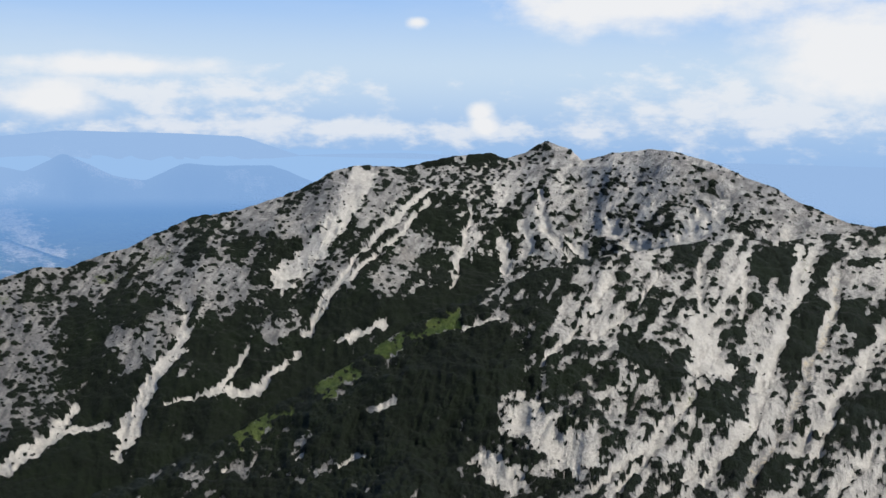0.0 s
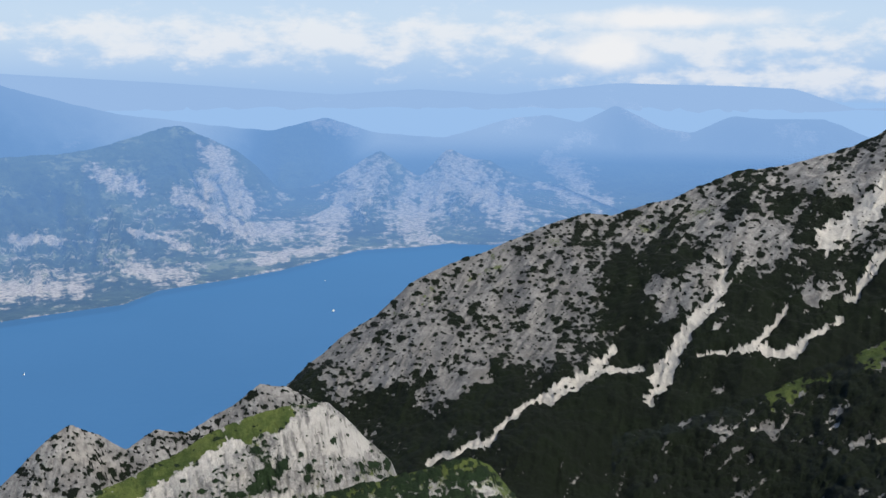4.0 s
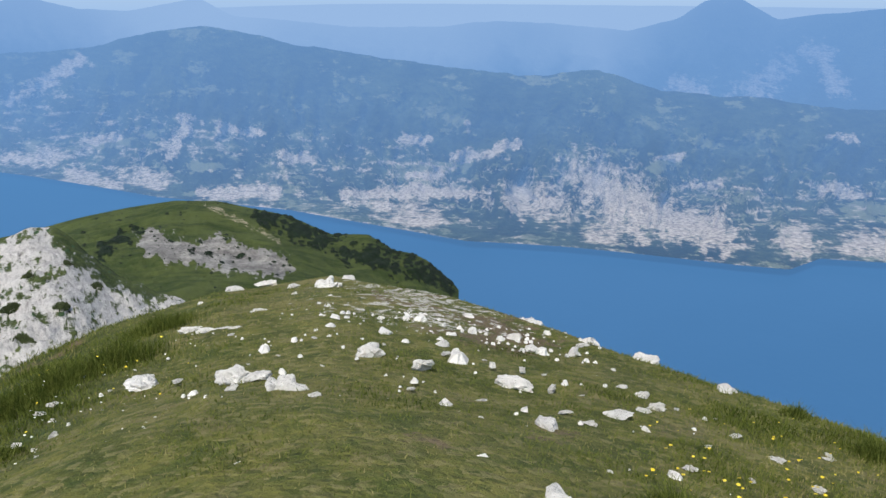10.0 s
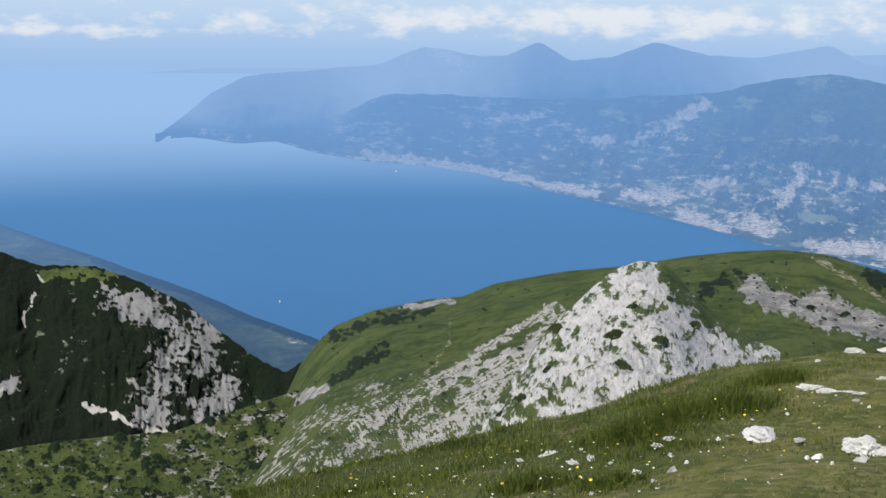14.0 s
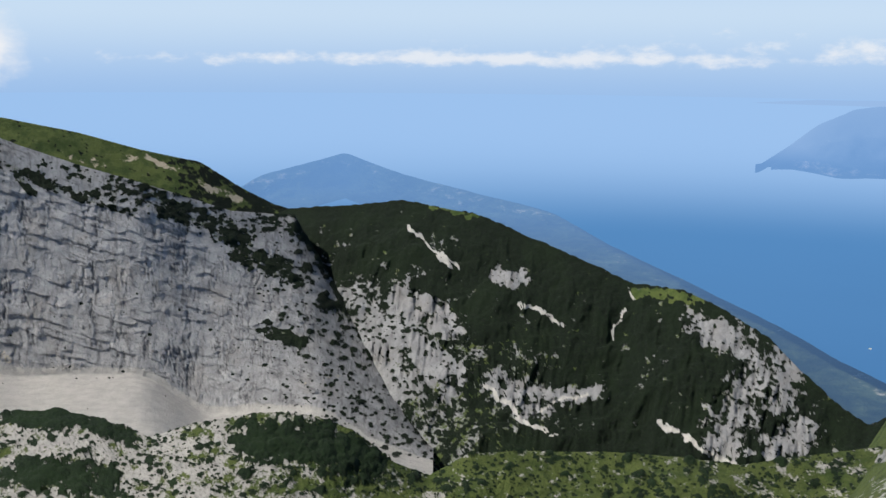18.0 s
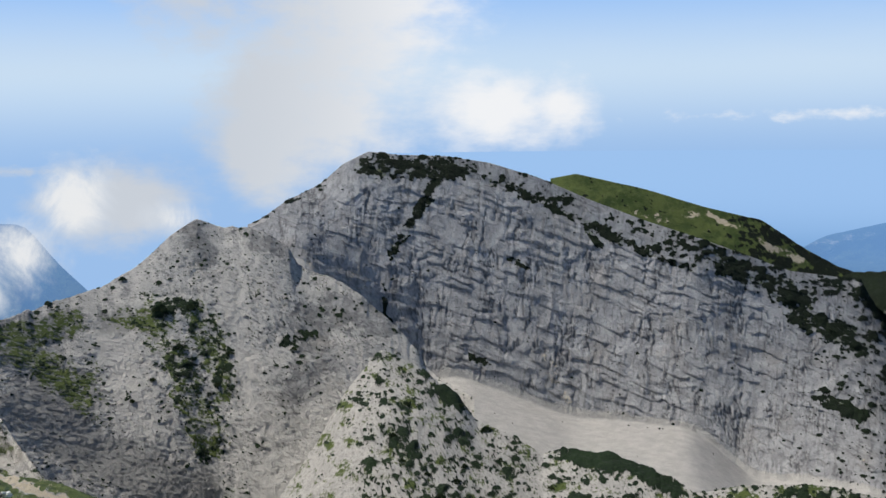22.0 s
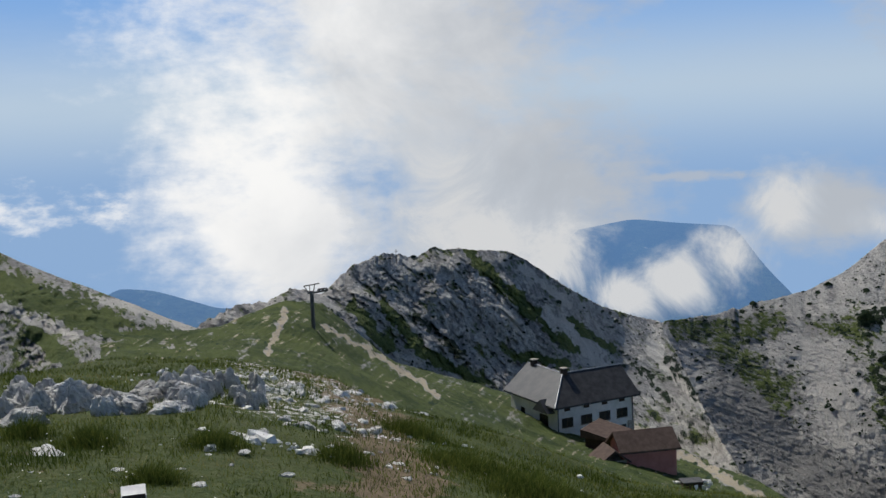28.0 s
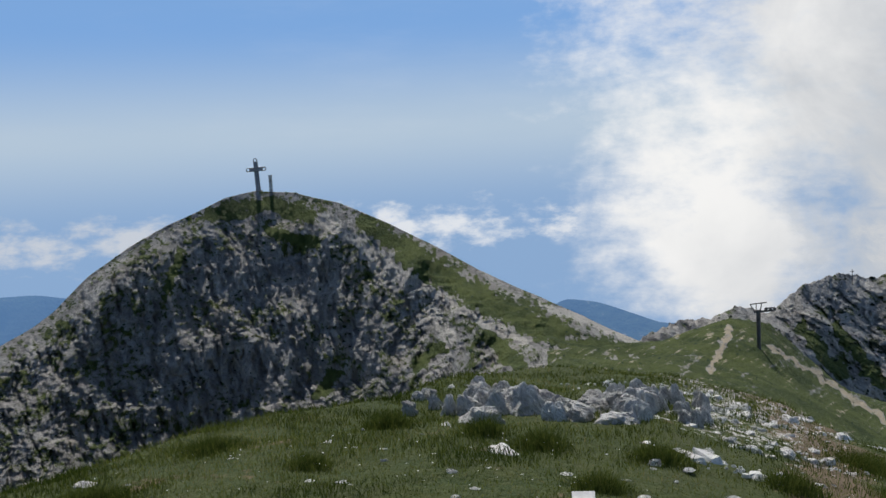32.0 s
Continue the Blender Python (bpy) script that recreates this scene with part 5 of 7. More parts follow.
def shoulder_cover(az, el, v, s, t):
    rock_band, pine_band, earth_band = brush(az, el, SHOULDER_ROCK), brush(az, el, SHOULDER_PINE), brush(az, el, SHOULDER_EARTH)
    stones = brush(az, el, SHOULDER_LIMESTONE)
    patches = fbm(az / 1.4, el / 1.0, 6, 45, 0.62)
    low = (1 - step(v, 0.25, 0.55)) * step(az, 106, 112)
    flecks = fbm((az + 1.3 * el) / 0.16, (el - 0.65 * az) / 0.55, 4, 44, 0.7)
    dens = blend(0.08 + 0.4 * patches, (pine_band, 0.85 + 0.6 * patches), (rock_band, 0.25 + 0.7 * patches), (earth_band, 0.0))
    pine, dome = bushes(az, el, dens, 45, (0.5, 0.26))
    turf = blend(0.92 + 0.3 * patches - low * (0.30 + 0.75 * flecks), (stones, 0.42 - 0.9 * flecks), (rock_band, 0.1))
    return {"pine": pine, "scree": 0.35 + 0.55 * np.maximum(low, stones) + 0.3 * patches, "turf": turf, "earth": blend(0 * az, (earth_band, 0.46)),
            "stain": 0.6 * step(flecks, 0.0, 0.3) * step(rock_band, 0.2, 0.5), "lift": 2.5 * dome}


def top_cover(az, el, v, s, t):
    earth = brush(az, el, TOP_EARTH)
    patches = fbm(az / 0.9, el / 0.6, 5, 48, 0.65)
    pine, dome = bushes(az, el, blend(0.16 + 0.7 * patches + 0.75 * step(-az, -164, -160), (earth, 0.1 + 0.5 * patches)), 48, (0.35, 0.2))
    return {"pine": pine, "scree": 0.2 + 0 * az, "turf": 0.9 + 0.3 * patches, "earth": blend(0.12 + 0.5 * patches, (earth, 0.52 + 0.9 * patches)), "lift": 4.0 * dome}


def cone_cover(az, el, v, s, t):
    patches = fbm(az / 0.9, el / 0.7, 6, 55, 0.65)
    rubble = fbm((az + 0.7 * el) / 0.18, (el - 0.6 * az) / 0.30, 4, 56, 0.65)
    turf = 0.32 + 1.3 * patches + 0.22 * step(az, 109, 114) + 0.4 * rubble
    turf = blend(turf, (brush(az, el, CONE_TURF), 0.75 + 0.6 * patches + 0.3 * rubble))
    pine, dome = bushes(az, el, 0.10 + 0.5 * patches, 55, (0.55, 0.3))
    return {"pine": pine, "scree": 1.2 + 0.2 * patches, "turf": turf, "stain": 0.6 * step(rubble, 0.12, 0.40), "lift": 1.6 * dome, "push": -1.0 * step(rubble, 0.0, 0.4)}


def wall_cover(az, el, v, s, t):
    pine_band, red = brush(az, el, WALL_PINE), brush(az, el, WALL_RED)
    patches = fbm(az / 1.8, el / 1.4, 6, 65, 0.62)
    right = step(-az, -161, -154)
    face = step(v, 1.0, 1.06)
    # beds dipping to one side and near-vertical clefts
    warp = fbm(az / 2.5, el / 2.5, 4, 61, 0.55)
    bed = fbm((el - 0.30 * az + 0.5 * warp) / 0.60, az / 4 + 0.8 * warp, 4, 62, 0.6)
    shown = step(fbm(az / 1.6, el / 0.9, 4, 63), -0.15, 0.20)
    joint = (1 - step(np.abs(bed), 0.0, 0.045)) * shown
    lean = az + 0.10 * el + 0.30 * warp
    cleft_noise = fbm(lean / 0.42, el / 2.6, 5, 64, 0.6)
    cleft = (1 - step(np.abs(cleft_noise), 0.0, 0.07)) * step(fbm(az / 1.1, el / 1.8, 4, 66), -0.15, 0.20)
    flutes = fbm(lean / 0.20, el / 1.3, 4, 67, 0.65)
    smooth = step(fbm(az / 2.2, el / 1.6, 3, 68), 0.0, 0.35)
    # darker along joints, clefts and flutes, and towards the right end
    stain = np.clip(0.60 * joint + 0.75 * cleft + 0.45 * step(flutes, 0.05, 0.40) * (1 - 0.6 * smooth) + 0.22 + 0.14 * right, 0, 0.9) * face + 0.18 * (1 - face)
    dens = blend(0.03 + 0.25 * patches + 0.42 * right + 0.55 * step(v, 1.84, 1.96) * step(patches, -0.25, 0.1), (pine_band, 0.85 + 0.9 * patches))
    pine, dome = bushes(az, el, dens * face + (1 - face) * (0.30 + 0.6 * patches) * right, 65, (0.5, 0.26))
    scree = 1.1 * (1 - face) + 0.25 * smooth + 0.2 * patches
    push = (2.3 * step(bed, -0.12, 0.12) * (0.4 + 0.6 * shown) - 1.6 * cleft + 0.9 * flutes) * face
    return {"pine": pine, "scree": scree, "turf": blend(0 * az, (pine_band, 0.45 + 0.4 * patches)), "earth": blend(0 * az, (red, 0.40)), "stain": stain, "lift": 5.0 * dome, "push": push}


def hummock_cover(az, el, v, s, t):
    pine_band, turf_band = brush(az, el, HUMMOCK_PINE), brush(az, el, HUMMOCK_TURF)
    patches = fbm(az / 1.6, el / 1.2, 6, 75, 0.62)
    rubble = fbm(az / 0.16, el / 0.12, 3, 78, 0.65)
    dens = blend(0.42 + 0.6 * patches - 0.32 * step(az, 182, 183.5), (turf_band, 0.40 + 0.6 * patches), (pine_band, 1.1 + 0.5 * patches))
    pine, dome = bushes(az, el, dens, 75, (0.7, 0.34, 0.18))
    turf = blend(0.34 + 0.35 * step(-az, -164, -152) + 0.7 * fbm(az / 0.9, el / 0.6, 5, 76) + 0.35 * rubble, (turf_band, 0.78 + 0.6 * fbm(az / 0.5, el / 0.35, 4, 77)))
    return {"pine": pine, "scree": 0.85 + 0.5 * patches, "turf": turf, "stain": 0.20 + 0.45 * step(rubble, 0.05, 0.35), "lift": 3.0 * dome + 0.35 * rubble}


def peak_cover(az, el, v, s, t):
    crag, shade, grey = brush(az, el, PEAK_CRAG), brush(az, el, PEAK_SHADE), brush(az, el, PEAK_GREY_SHADE)
    rock_band, scree_band, pine_band = brush(az, el, PEAK_ROCK), brush(az, el, PEAK_SCREE), brush(az, el, PEAK_PINE)
    patches = fbm(az / 1.3, el / 1.1, 6, 85, 0.62)
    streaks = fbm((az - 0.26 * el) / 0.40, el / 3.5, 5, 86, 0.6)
    dashes = fbm((az + 0.5 * el) / 0.45, (el - 0.35 * az) / 0.13, 4, 87, 0.65)
    dens = blend(0.22 + 0.35 * patches, (crag, 0.40 + 0.5 * patches), (shade, 0.26 + 0.5 * patches), (scree_band, 0.02), (grey, 0.05), (pine_band, 0.8))
    pine, dome = bushes(az, el, dens, 85, (0.5, 0.24, 0.14))
    turf = blend(0.20 + 0.35 * patches + 0.45 * dashes, (rock_band, 0.1 + 0.3 * dashes), (crag, 0.52 + 0.4 * patches + 0.7 * dashes), (shade, 0.58 + 0.6 * dashes), (scree_band, 0.05), (grey, 0.05))
    scree = blend(0.62 + 0.4 * streaks + 0.5 * dashes, (rock_band, 0.15 + 0.5 * streaks), (scree_band, 1.0), (grey, 1.0))
    # the grey and saddle bands carry shade in their colour
    stain = np.clip(0.10 + 0.40 * step(dashes, 0.10, 0.36) * (1 - step(scree_band, 0.3, 0.6)) + 0.5 * step(grey, 0.3, 0.6) + 0.45 * step(shade, 0.3, 0.6) + 0.2 * step(rock_band, 0.3, 0.6), 0, 0.8)
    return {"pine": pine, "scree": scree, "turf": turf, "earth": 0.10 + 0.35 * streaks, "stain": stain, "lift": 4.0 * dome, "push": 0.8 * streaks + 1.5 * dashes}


def ridge_cover(az, el, v, s, t):
    turf_band, scree_band, pine_band = brush(az, el, RIDGE_TURF), brush(az, el, RIDGE_SCREE), brush(az, el, RIDGE_PINE)
    patches = fbm(az / 1.4, el / 1.1, 6, 95, 0.62)
    fall = az - 0.85 * el
    cracks = fbm(fall / 0.40 + 1.1 * patches, el / 1.1, 5, 96, 0.68)
    chips = fbm(az / 0.22, el / 0.2, 4, 97, 0.65)
    dens = blend(0.20 + 0.5 * patches + 0.12 * step(-az, -206, -202), (turf_band, 0.2), (scree_band, 0.05), (pine_band, 0.8 + 0.5 * patches))
    pine, dome = bushes(az, el, dens, 95, (0.4, 0.22))
    turf = blend(0.30 + 0.6 * patches + 0.5 * cracks, (turf_band, 0.85 + 0.4 * chips), (scree_band, 0.1 + 0.3 * chips))
    return {"pine": pine, "scree": blend(0.40 + 0.8 * chips, (scree_band, 0.95)), "turf": turf, "stain": np.clip(0.40 * step(cracks, 0.06, 0.32) + 0.3 * step(chips, 0.12, 0.4), 0, 0.65) * (1 - step(scree_band, 0.3, 0.6)),
            "lift": 2.0 * dome, "push": -1.8 * step(cracks, 0.0, 0.35) + 1.2 * chips}


def hut_cover(az, el, v, s, t):
    earth_band = brush(az, el, HUT_EARTH)
    patches = fbm(az / 1.6, el / 0.9, 6, 105, 0.62)
    ledges = fbm((az - 0.5 * el) / 0.9, (el + 0.55 * (az - 210)) / 0.16, 4, 106, 0.65)
    chips = fbm(az / 0.25, el / 0.14, 4, 108, 0.65)
    pine, dome = bushes(az, el, 0.10 + 0.5 * patches, 105, (0.4, 0.2))
    turf = blend(0.82 + 0.7 * patches - 0.55 * ledges * step(az, 206, 212) + 0.4 * chips, (earth_band, 0.2))
    return {"pine": pine, "scree": 0.45 + 0.5 * chips, "turf": turf, "earth": blend(0.16 + 0.9 * ledges, (earth_band, 0.62 + 0.4 * chips)), "stain": 0.3 * step(chips, 0.1, 0.4), "lift": 0.7 * dome + 0.25 * ledges}


def knoll_cover(az, el, v, s, t):
    turf_band, scree_band, cliff_band = brush(az, el, KNOLL_TURF), brush(az, el, KNOLL_SCREE), brush(az, el, KNOLL_CLIFF)
    patches = fbm(az / 1.4, el / 1.1, 6, 115, 0.62)
    cracks = fbm((az - 0.15 * el) / 0.40 + 0.6 * patches, el / 1.5, 5, 117, 0.65)
    chips = fbm(az / 0.30, el / 0.22, 5, 116, 0.65)
    turf = blend(0.40 + 0.5 * patches + 0.7 * chips, (cliff_band, 0.22 + 0.6 * chips + 0.3 * patches), (turf_band, 0.88 + 0.5 * chips), (scree_band, 0.32 + 0.6 * chips))
    pine, dome = bushes(az, el, blend(0.16 + 0.5 * patches, (turf_band, 0.06), (scree_band, 0.0)), 115, (0.4, 0.2))
    stain = np.clip(0.22 * step(cracks, 0.04, 0.30) + 0.20 * step(chips, 0.08, 0.35), 0, 0.5) * (1 - step(scree_band, 0.3, 0.6)) * (1 - 0.6 * step(turf_band, 0.3, 0.6))
    return {"pine": pine, "scree": blend(0.28 + 0.7 * chips, (scree_band, 1.0)), "turf": turf, "stain": stain, "lift": 0.9 * dome, "push": (-0.9 * step(cracks, 0.0, 0.35) + 0.8 * chips) * (1 - 0.7 * step(turf_band, 0.3, 0.6))}


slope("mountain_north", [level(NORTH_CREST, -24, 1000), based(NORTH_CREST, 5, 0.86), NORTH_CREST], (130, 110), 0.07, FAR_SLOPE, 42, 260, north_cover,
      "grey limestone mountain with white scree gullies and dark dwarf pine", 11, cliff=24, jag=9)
slope("mountain_north_behind", [based(NORTH_BEHIND, 3, 0.95), NORTH_BEHIND], (20,), 0.1, FAR_SLOPE, 10, 160, north_cover, "grey ridge behind the limestone peak", 12)
slope("spur_north", [level(SPUR_CREST, -30, 420), based(SPUR_CREST, 6, 0.8), SPUR_CREST], (110, 100), 0.07, FAR_SLOPE, 26, 130, spur_cover,
      "stony spur with scree runnels and dark dwarf pine", 13, cliff=18, jag=2)
slope("knob", [level(KNOB_CREST, -32, 700), KNOB_CREST], (110,), 0.07, FAR_SLOPE, 9, 70, knob_cover, "grey rocky knob above the lake", 14, cliff=8, jag=3)
slope("rib", [level(RIB_CREST, -34, 470), RIB_CREST], (140,), 0.07, MID_SLOPE, 6, 50, rib_cover, "rib of white cliffs with a grassy back", 15, cliff=9, jag=2)
slope("green_spur", [level(GREEN_SPUR_CREST, -34, 340), GREEN_SPUR_CREST], (90,), 0.07, MID_SLOPE, 5, 40, green_cover, "dark green spur grown over with dwarf pine", 16, cliff=2, jag=1)
slope("shoulder", [[(83, -30, 120), (105, -26, 110), (129, -25, 150)], SHOULDER_CREST + [(126, -19.3, 520), (127.5, -22.5, 500), (129, -24.5, 480)]], (200,), 0.08, MID_SLOPE, 5, 60, shoulder_cover,
      "broad grassy shoulder with a trodden path", 17, cliff=2)
slope("white_cone", [[(98, -24, 60), (117, -25, 60)], CONE_CREST], (150,), 0.06, CHALK_SLOPE, 3.0, 13, cone_cover, "white limestone cone dotted with dark bushes", 18, cliff=2, jag=1)
slope("dark_hill", [based(DARK_HILL_CREST + [(163, -11, 1350)], 14, 0.80), DARK_HILL_CREST + [(163, -11, 1350)]], (170,), 0.06, WALL_ROCK, 14, 90, dark_cover, "dark hill grown over with dwarf pine, rocky below", 19, cliff=10)
slope("green_top", [based(GREEN_TOP_CREST, 4, 0.93), GREEN_TOP_CREST], (50,), 0.08, FAR_SLOPE, 8, 90, top_cover, "green rounded hilltop with bare earth patches", 20)
slope("great_wall", [level(WALL_FOOT, -24, 640), WALL_FOOT, WALL_CREST + [(154.2, -12, 1180), (151.5, -17, 1062), (148.7, -21, 972)]], (60, 190), 0.06, WALL_ROCK, 2.5, 90, wall_cover, "great grey limestone wall above a scree", 21, cliff=1.6, span=(148.8, 187.9))
slope("hummocks", [[(125, -30, 260), (189, -32, 280)], HUMMOCK_CREST + [(125, -18.8, 400)]], (150,), 0.07, MID_SLOPE, 5, 40, hummock_cover, "stony hummocks with dwarf pine", 22, cliff=2)
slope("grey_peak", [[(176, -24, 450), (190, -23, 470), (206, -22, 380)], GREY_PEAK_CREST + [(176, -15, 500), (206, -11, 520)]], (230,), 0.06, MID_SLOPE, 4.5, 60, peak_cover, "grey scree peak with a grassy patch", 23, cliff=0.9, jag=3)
slope("rock_ridge", [[(198.4, -22, 230), (204, -17, 300), (212, -15.5, 255), (217, -13, 230), (221, -11, 195), (228, -12, 150)], ROCK_RIDGE_CREST + [(198.4, -18, 270), (200, -15.5, 330), (201.5, -12.5, 410)]],
      (150,), 0.06, MID_SLOPE, 6, 40, ridge_cover, "rocky ridge with grass ledges", 24, cliff=4, jag=1)
slope("hut_shoulder", [[(194, -24, 40), (205, -24, 40), (217, -18, 40), (232, -16, 40)],
      [(194, -21, 105), (200, -19, 115), (205, -17.6, 120), (209, -16.4, 122), (212, -14.9, 122), (217, -12.9, 108), (221, -10.7, 104), (226, -10.3, 90), (232, -11, 70)],
      [(194, -20, 120), (198, -17.9, 145), (200.4, -17.2, 158), (204, -15.2, 170), (210.5, -13.8, 172), (213, -13, 170), (217, -11.8, 150), (220.5, -8.6, 130), (222.5, -8.3, 125), (226, -9.4, 115), (232, -9.8, 90)]],
      (70, 60), 0.08, NEAR_SLOPE, 1.5, 20, hut_cover, "grassy shoulder below the summit with a stony path", 25)
slope("cross_knoll", [[(222, -17, 45), (230, -17, 60), (236, -17, 85), (242, -17, 112), (250, -17, 118), (262, -17, 100)], CROSS_KNOLL_CREST + [(222, -11, 100), (262, -9, 120)]], (220,), 0.06, NEAR_SLOPE, 4, 22, knoll_cover, "rocky knoll with a grassy flank", 26, cliff=3.5)


# ---- plan: rocks on the summit turf as (azimuth, metres off, metres across) ----
ROCKS_WEST = [
    (88.9, 8.1, 0.25), (69.9, 9.3, 0.30), (79.2, 6.4, 0.21), (74.3, 8.3, 0.15), (67.4, 7.1, 0.17), (65.1, 6.6, 0.09), (82.7, 11.6, 0.24),
    (80.6, 11.7, 0.34), (77.1, 10.9, 0.21), (74.4, 10.4, 0.28), (80.1, 9.5, 0.16), (81.1, 10.3, 0.15), (84.9, 8.9, 0.15), (86.0, 7.8, 0.17),
    (81.2, 7.7, 0.28), (95.2, 5.3, 0.11), (95.6, 7.4, 0.29), (93.0, 6.9, 0.27), (78.2, 4.9, 0.29), (72.9, 4.8, 0.17), (82.8, 6.3, 0.10),
    (82.1, 6.1, 0.08),
]
STONES_WEST = [
    (79.7, 5.8, 0.11), (76.9, 6.8, 0.11), (75.6, 7.2, 0.19), (75.3, 8.5, 0.13), (73.6, 7.9, 0.16), (78.0, 9.8, 0.19), (77.6, 10.5, 0.13),
    (90.9, 13.1, 0.42), (90.1, 14.2, 0.22), (95.9, 9.8, 0.19), (97.5, 9.9, 0.24), (94.5, 10.9, 0.16), (92.9, 13.6, 0.26), (96.0, 7.0, 0.11),
    (91.3, 6.5, 0.14), (93.2, 5.3, 0.05), (84.1, 4.8, 0.05), (58.5, 6.3, 0.10), (54.2, 7.5, 0.14), (65.7, 9.3, 0.12), (62.0, 9.0, 0.22),
    (84.7, 8.5, 0.12), (80.6, 8.3, 0.09), (79.0, 7.7, 0.10), (82.6, 6.9, 0.07),
]
ROCKS_SOUTHWEST = [
    (100.4, 8.0, 0.42), (98.0, 10.2, 0.27), (96.5, 9.9, 0.23), (95.0, 10.8, 0.17), (93.6, 6.9, 0.29), (96.2, 7.4, 0.23), (94.5, 7.4, 0.23),
    (111.1, 8.9, 0.21), (113.0, 9.4, 0.15), (109.9, 8.2, 0.12), (104.8, 7.1, 0.11), (105.2, 6.5, 0.12), (108.6, 6.7, 0.11), (96.1, 6.2, 0.18),
    (98.7, 7.7, 0.09), (93.1, 13.4, 0.28), (91.2, 13.2, 0.48), (94.5, 14.2, 0.33), (96.2, 14.1, 0.26), (88.6, 11.2, 0.35),
]
ROCKS_SOUTH = [
    (217.9, 10.8, 0.19), (234.3, 8.8, 0.41), (225.2, 9.6, 0.25), (223.7, 9.6, 0.11), (232.7, 9.4, 0.10), (229.9, 7.8, 0.24), (230.9, 8.0, 0.17),
    (234.6, 8.1, 0.17), (215.8, 15.2, 0.22), (219.2, 16.2, 0.38), (221.0, 11.8, 0.19), (222.7, 10.9, 0.23), (220.1, 13.7, 0.21), (221.8, 13.9, 0.36),
    (223.5, 14.0, 0.29),
]
ROCKS_EAST = [
    (255.2, 9.4, 0.54), (242.0, 7.8, 0.12), (244.1, 8.0, 0.09), (229.8, 8.0, 0.19), (234.6, 8.1, 0.15), (236.7, 8.0, 0.15), (240.2, 10.9, 0.28),
    (237.0, 10.3, 0.21), (248.1, 9.3, 0.13), (244.4, 9.1, 0.12), (241.7, 9.4, 0.15), (240.2, 8.7, 0.09), (232.6, 9.4, 0.09), (224.0, 9.7, 0.30),
    (225.4, 9.6, 0.17), (228.3, 10.3, 0.38), (235.5, 7.5, 0.10), (227.7, 8.0, 0.12), (221.8, 11.9, 0.25), (219.6, 15.4, 0.32),
]
CONE_PINES = [
    (106.99, -14.29, 4.0), (109.15, -14.93, 3.0), (107.89, -15.86, 2.5), (110.06, -16.87, 2.5), (105.48, -15.92, 2.8), (107.25, -16.83, 2.0), (111.00, -15.69, 2.5), (110.20, -17.76, 2.0), (111.45, -17.77, 2.0), (109.41, -18.49, 2.0), (113.96, -20.11, 2.5), (111.45, -19.92, 2.0), (107.55, -17.43, 2.0), (104.47, -16.60, 2.5), (105.16, -13.80, 2.5), (112.55, -17.62, 2.0), (112.86, -19.39, 1.8), (108.50, -17.00, 1.8), (103.75, -15.09, 2.5),
]
HUMMOCK_PINES = [
    (181.27, -13.96, 4.0), (180.44, -16.90, 3.5), (178.61, -18.92, 5.0), (177.94, -20.20, 5.0), (177.01, -19.33, 4.0), (180.57, -14.55, 3.0), (179.66, -15.29, 3.0), (176.76, -15.42, 4.0), (175.39, -16.71, 4.0), (179.99, -18.21, 3.0), (177.79, -20.32, 5.0), (176.58, -18.56, 3.0), (174.62, -18.22, 3.0), (169.56, -21.48, 5.0), (171.83, -19.60, 3.0),
]
PEAK_PINES = [
    (185.97, -9.56, 4.0), (185.67, -12.25, 4.0), (184.65, -11.62, 4.0), (192.44, -9.87, 7.0), (190.95, -9.84, 7.0), (194.12, -14.39, 6.0), (193.03, -13.43, 4.0), (189.74, -13.89, 6.0), (191.63, -11.88, 5.0), (189.08, -12.29, 4.0), (188.75, -11.26, 3.0), (194.29, -8.22, 4.0), (191.94, -8.32, 3.0), (195.52, -12.70, 3.0),
]
BOATS = [
    (34.17, -13.21, 16.0), (54.87, -20.60, 8.0), (53.78, -20.88, 8.0), (50.12, -15.53, 9.0), (34.58, -11.62, 9.0), (119.83, -7.44, 14.0), (126.12, -14.22, 10.0), (126.10, -14.25, 10.0), (119.81, -7.46, 14.0),
]


# ---- materials of the things ----
def plain(name, a, b, scale, rough=0.85, metal=0.0, bump=0.3, distance=0.02):
    def build(n):
        p = n.add("ShaderNodeTexCoord").outputs["Object"]
        k = n.noise(p, scale, 6.0, 0.65)
        return surface(n, n.mix(n.ramp(k, 0.3, 0.7), a, b), rough, k, bump, distance, metal)
    return material(name, build)


def limestone(n):
    p = n.add("ShaderNodeTexCoord").outputs["Object"]
    spread = n.add("ShaderNodeObjectInfo").outputs["Random"]
    big = n.noise(p, 2.0, 6.0, 0.65)
    fine = n.noise(p, 9.0, 6.0, 0.7)
    color = n.mix(n.ramp(big, 0.32, 0.62), (0.74, 0.73, 0.70), (0.90, 0.89, 0.86))
    color = n.mix(n.ramp(fine, 0.28, 0.46, 0.6, 0.0), color, (0.24, 0.24, 0.23))
    color = n.mix(n.ramp(n.noise(p, 5.0, 4.0), 0.60, 0.72, 0.0, 0.5), color, (0.45, 0.36, 0.22))
    color = n.mix(n.math("MULTIPLY", spread, 0.14), color, (0.40, 0.39, 0.37))
    return surface(n, color, 0.92, n.math("ADD", big, n.math("MULTIPLY", fine, 0.7)), 0.9, 0.06)


LIMESTONE = material("limestone", limestone)


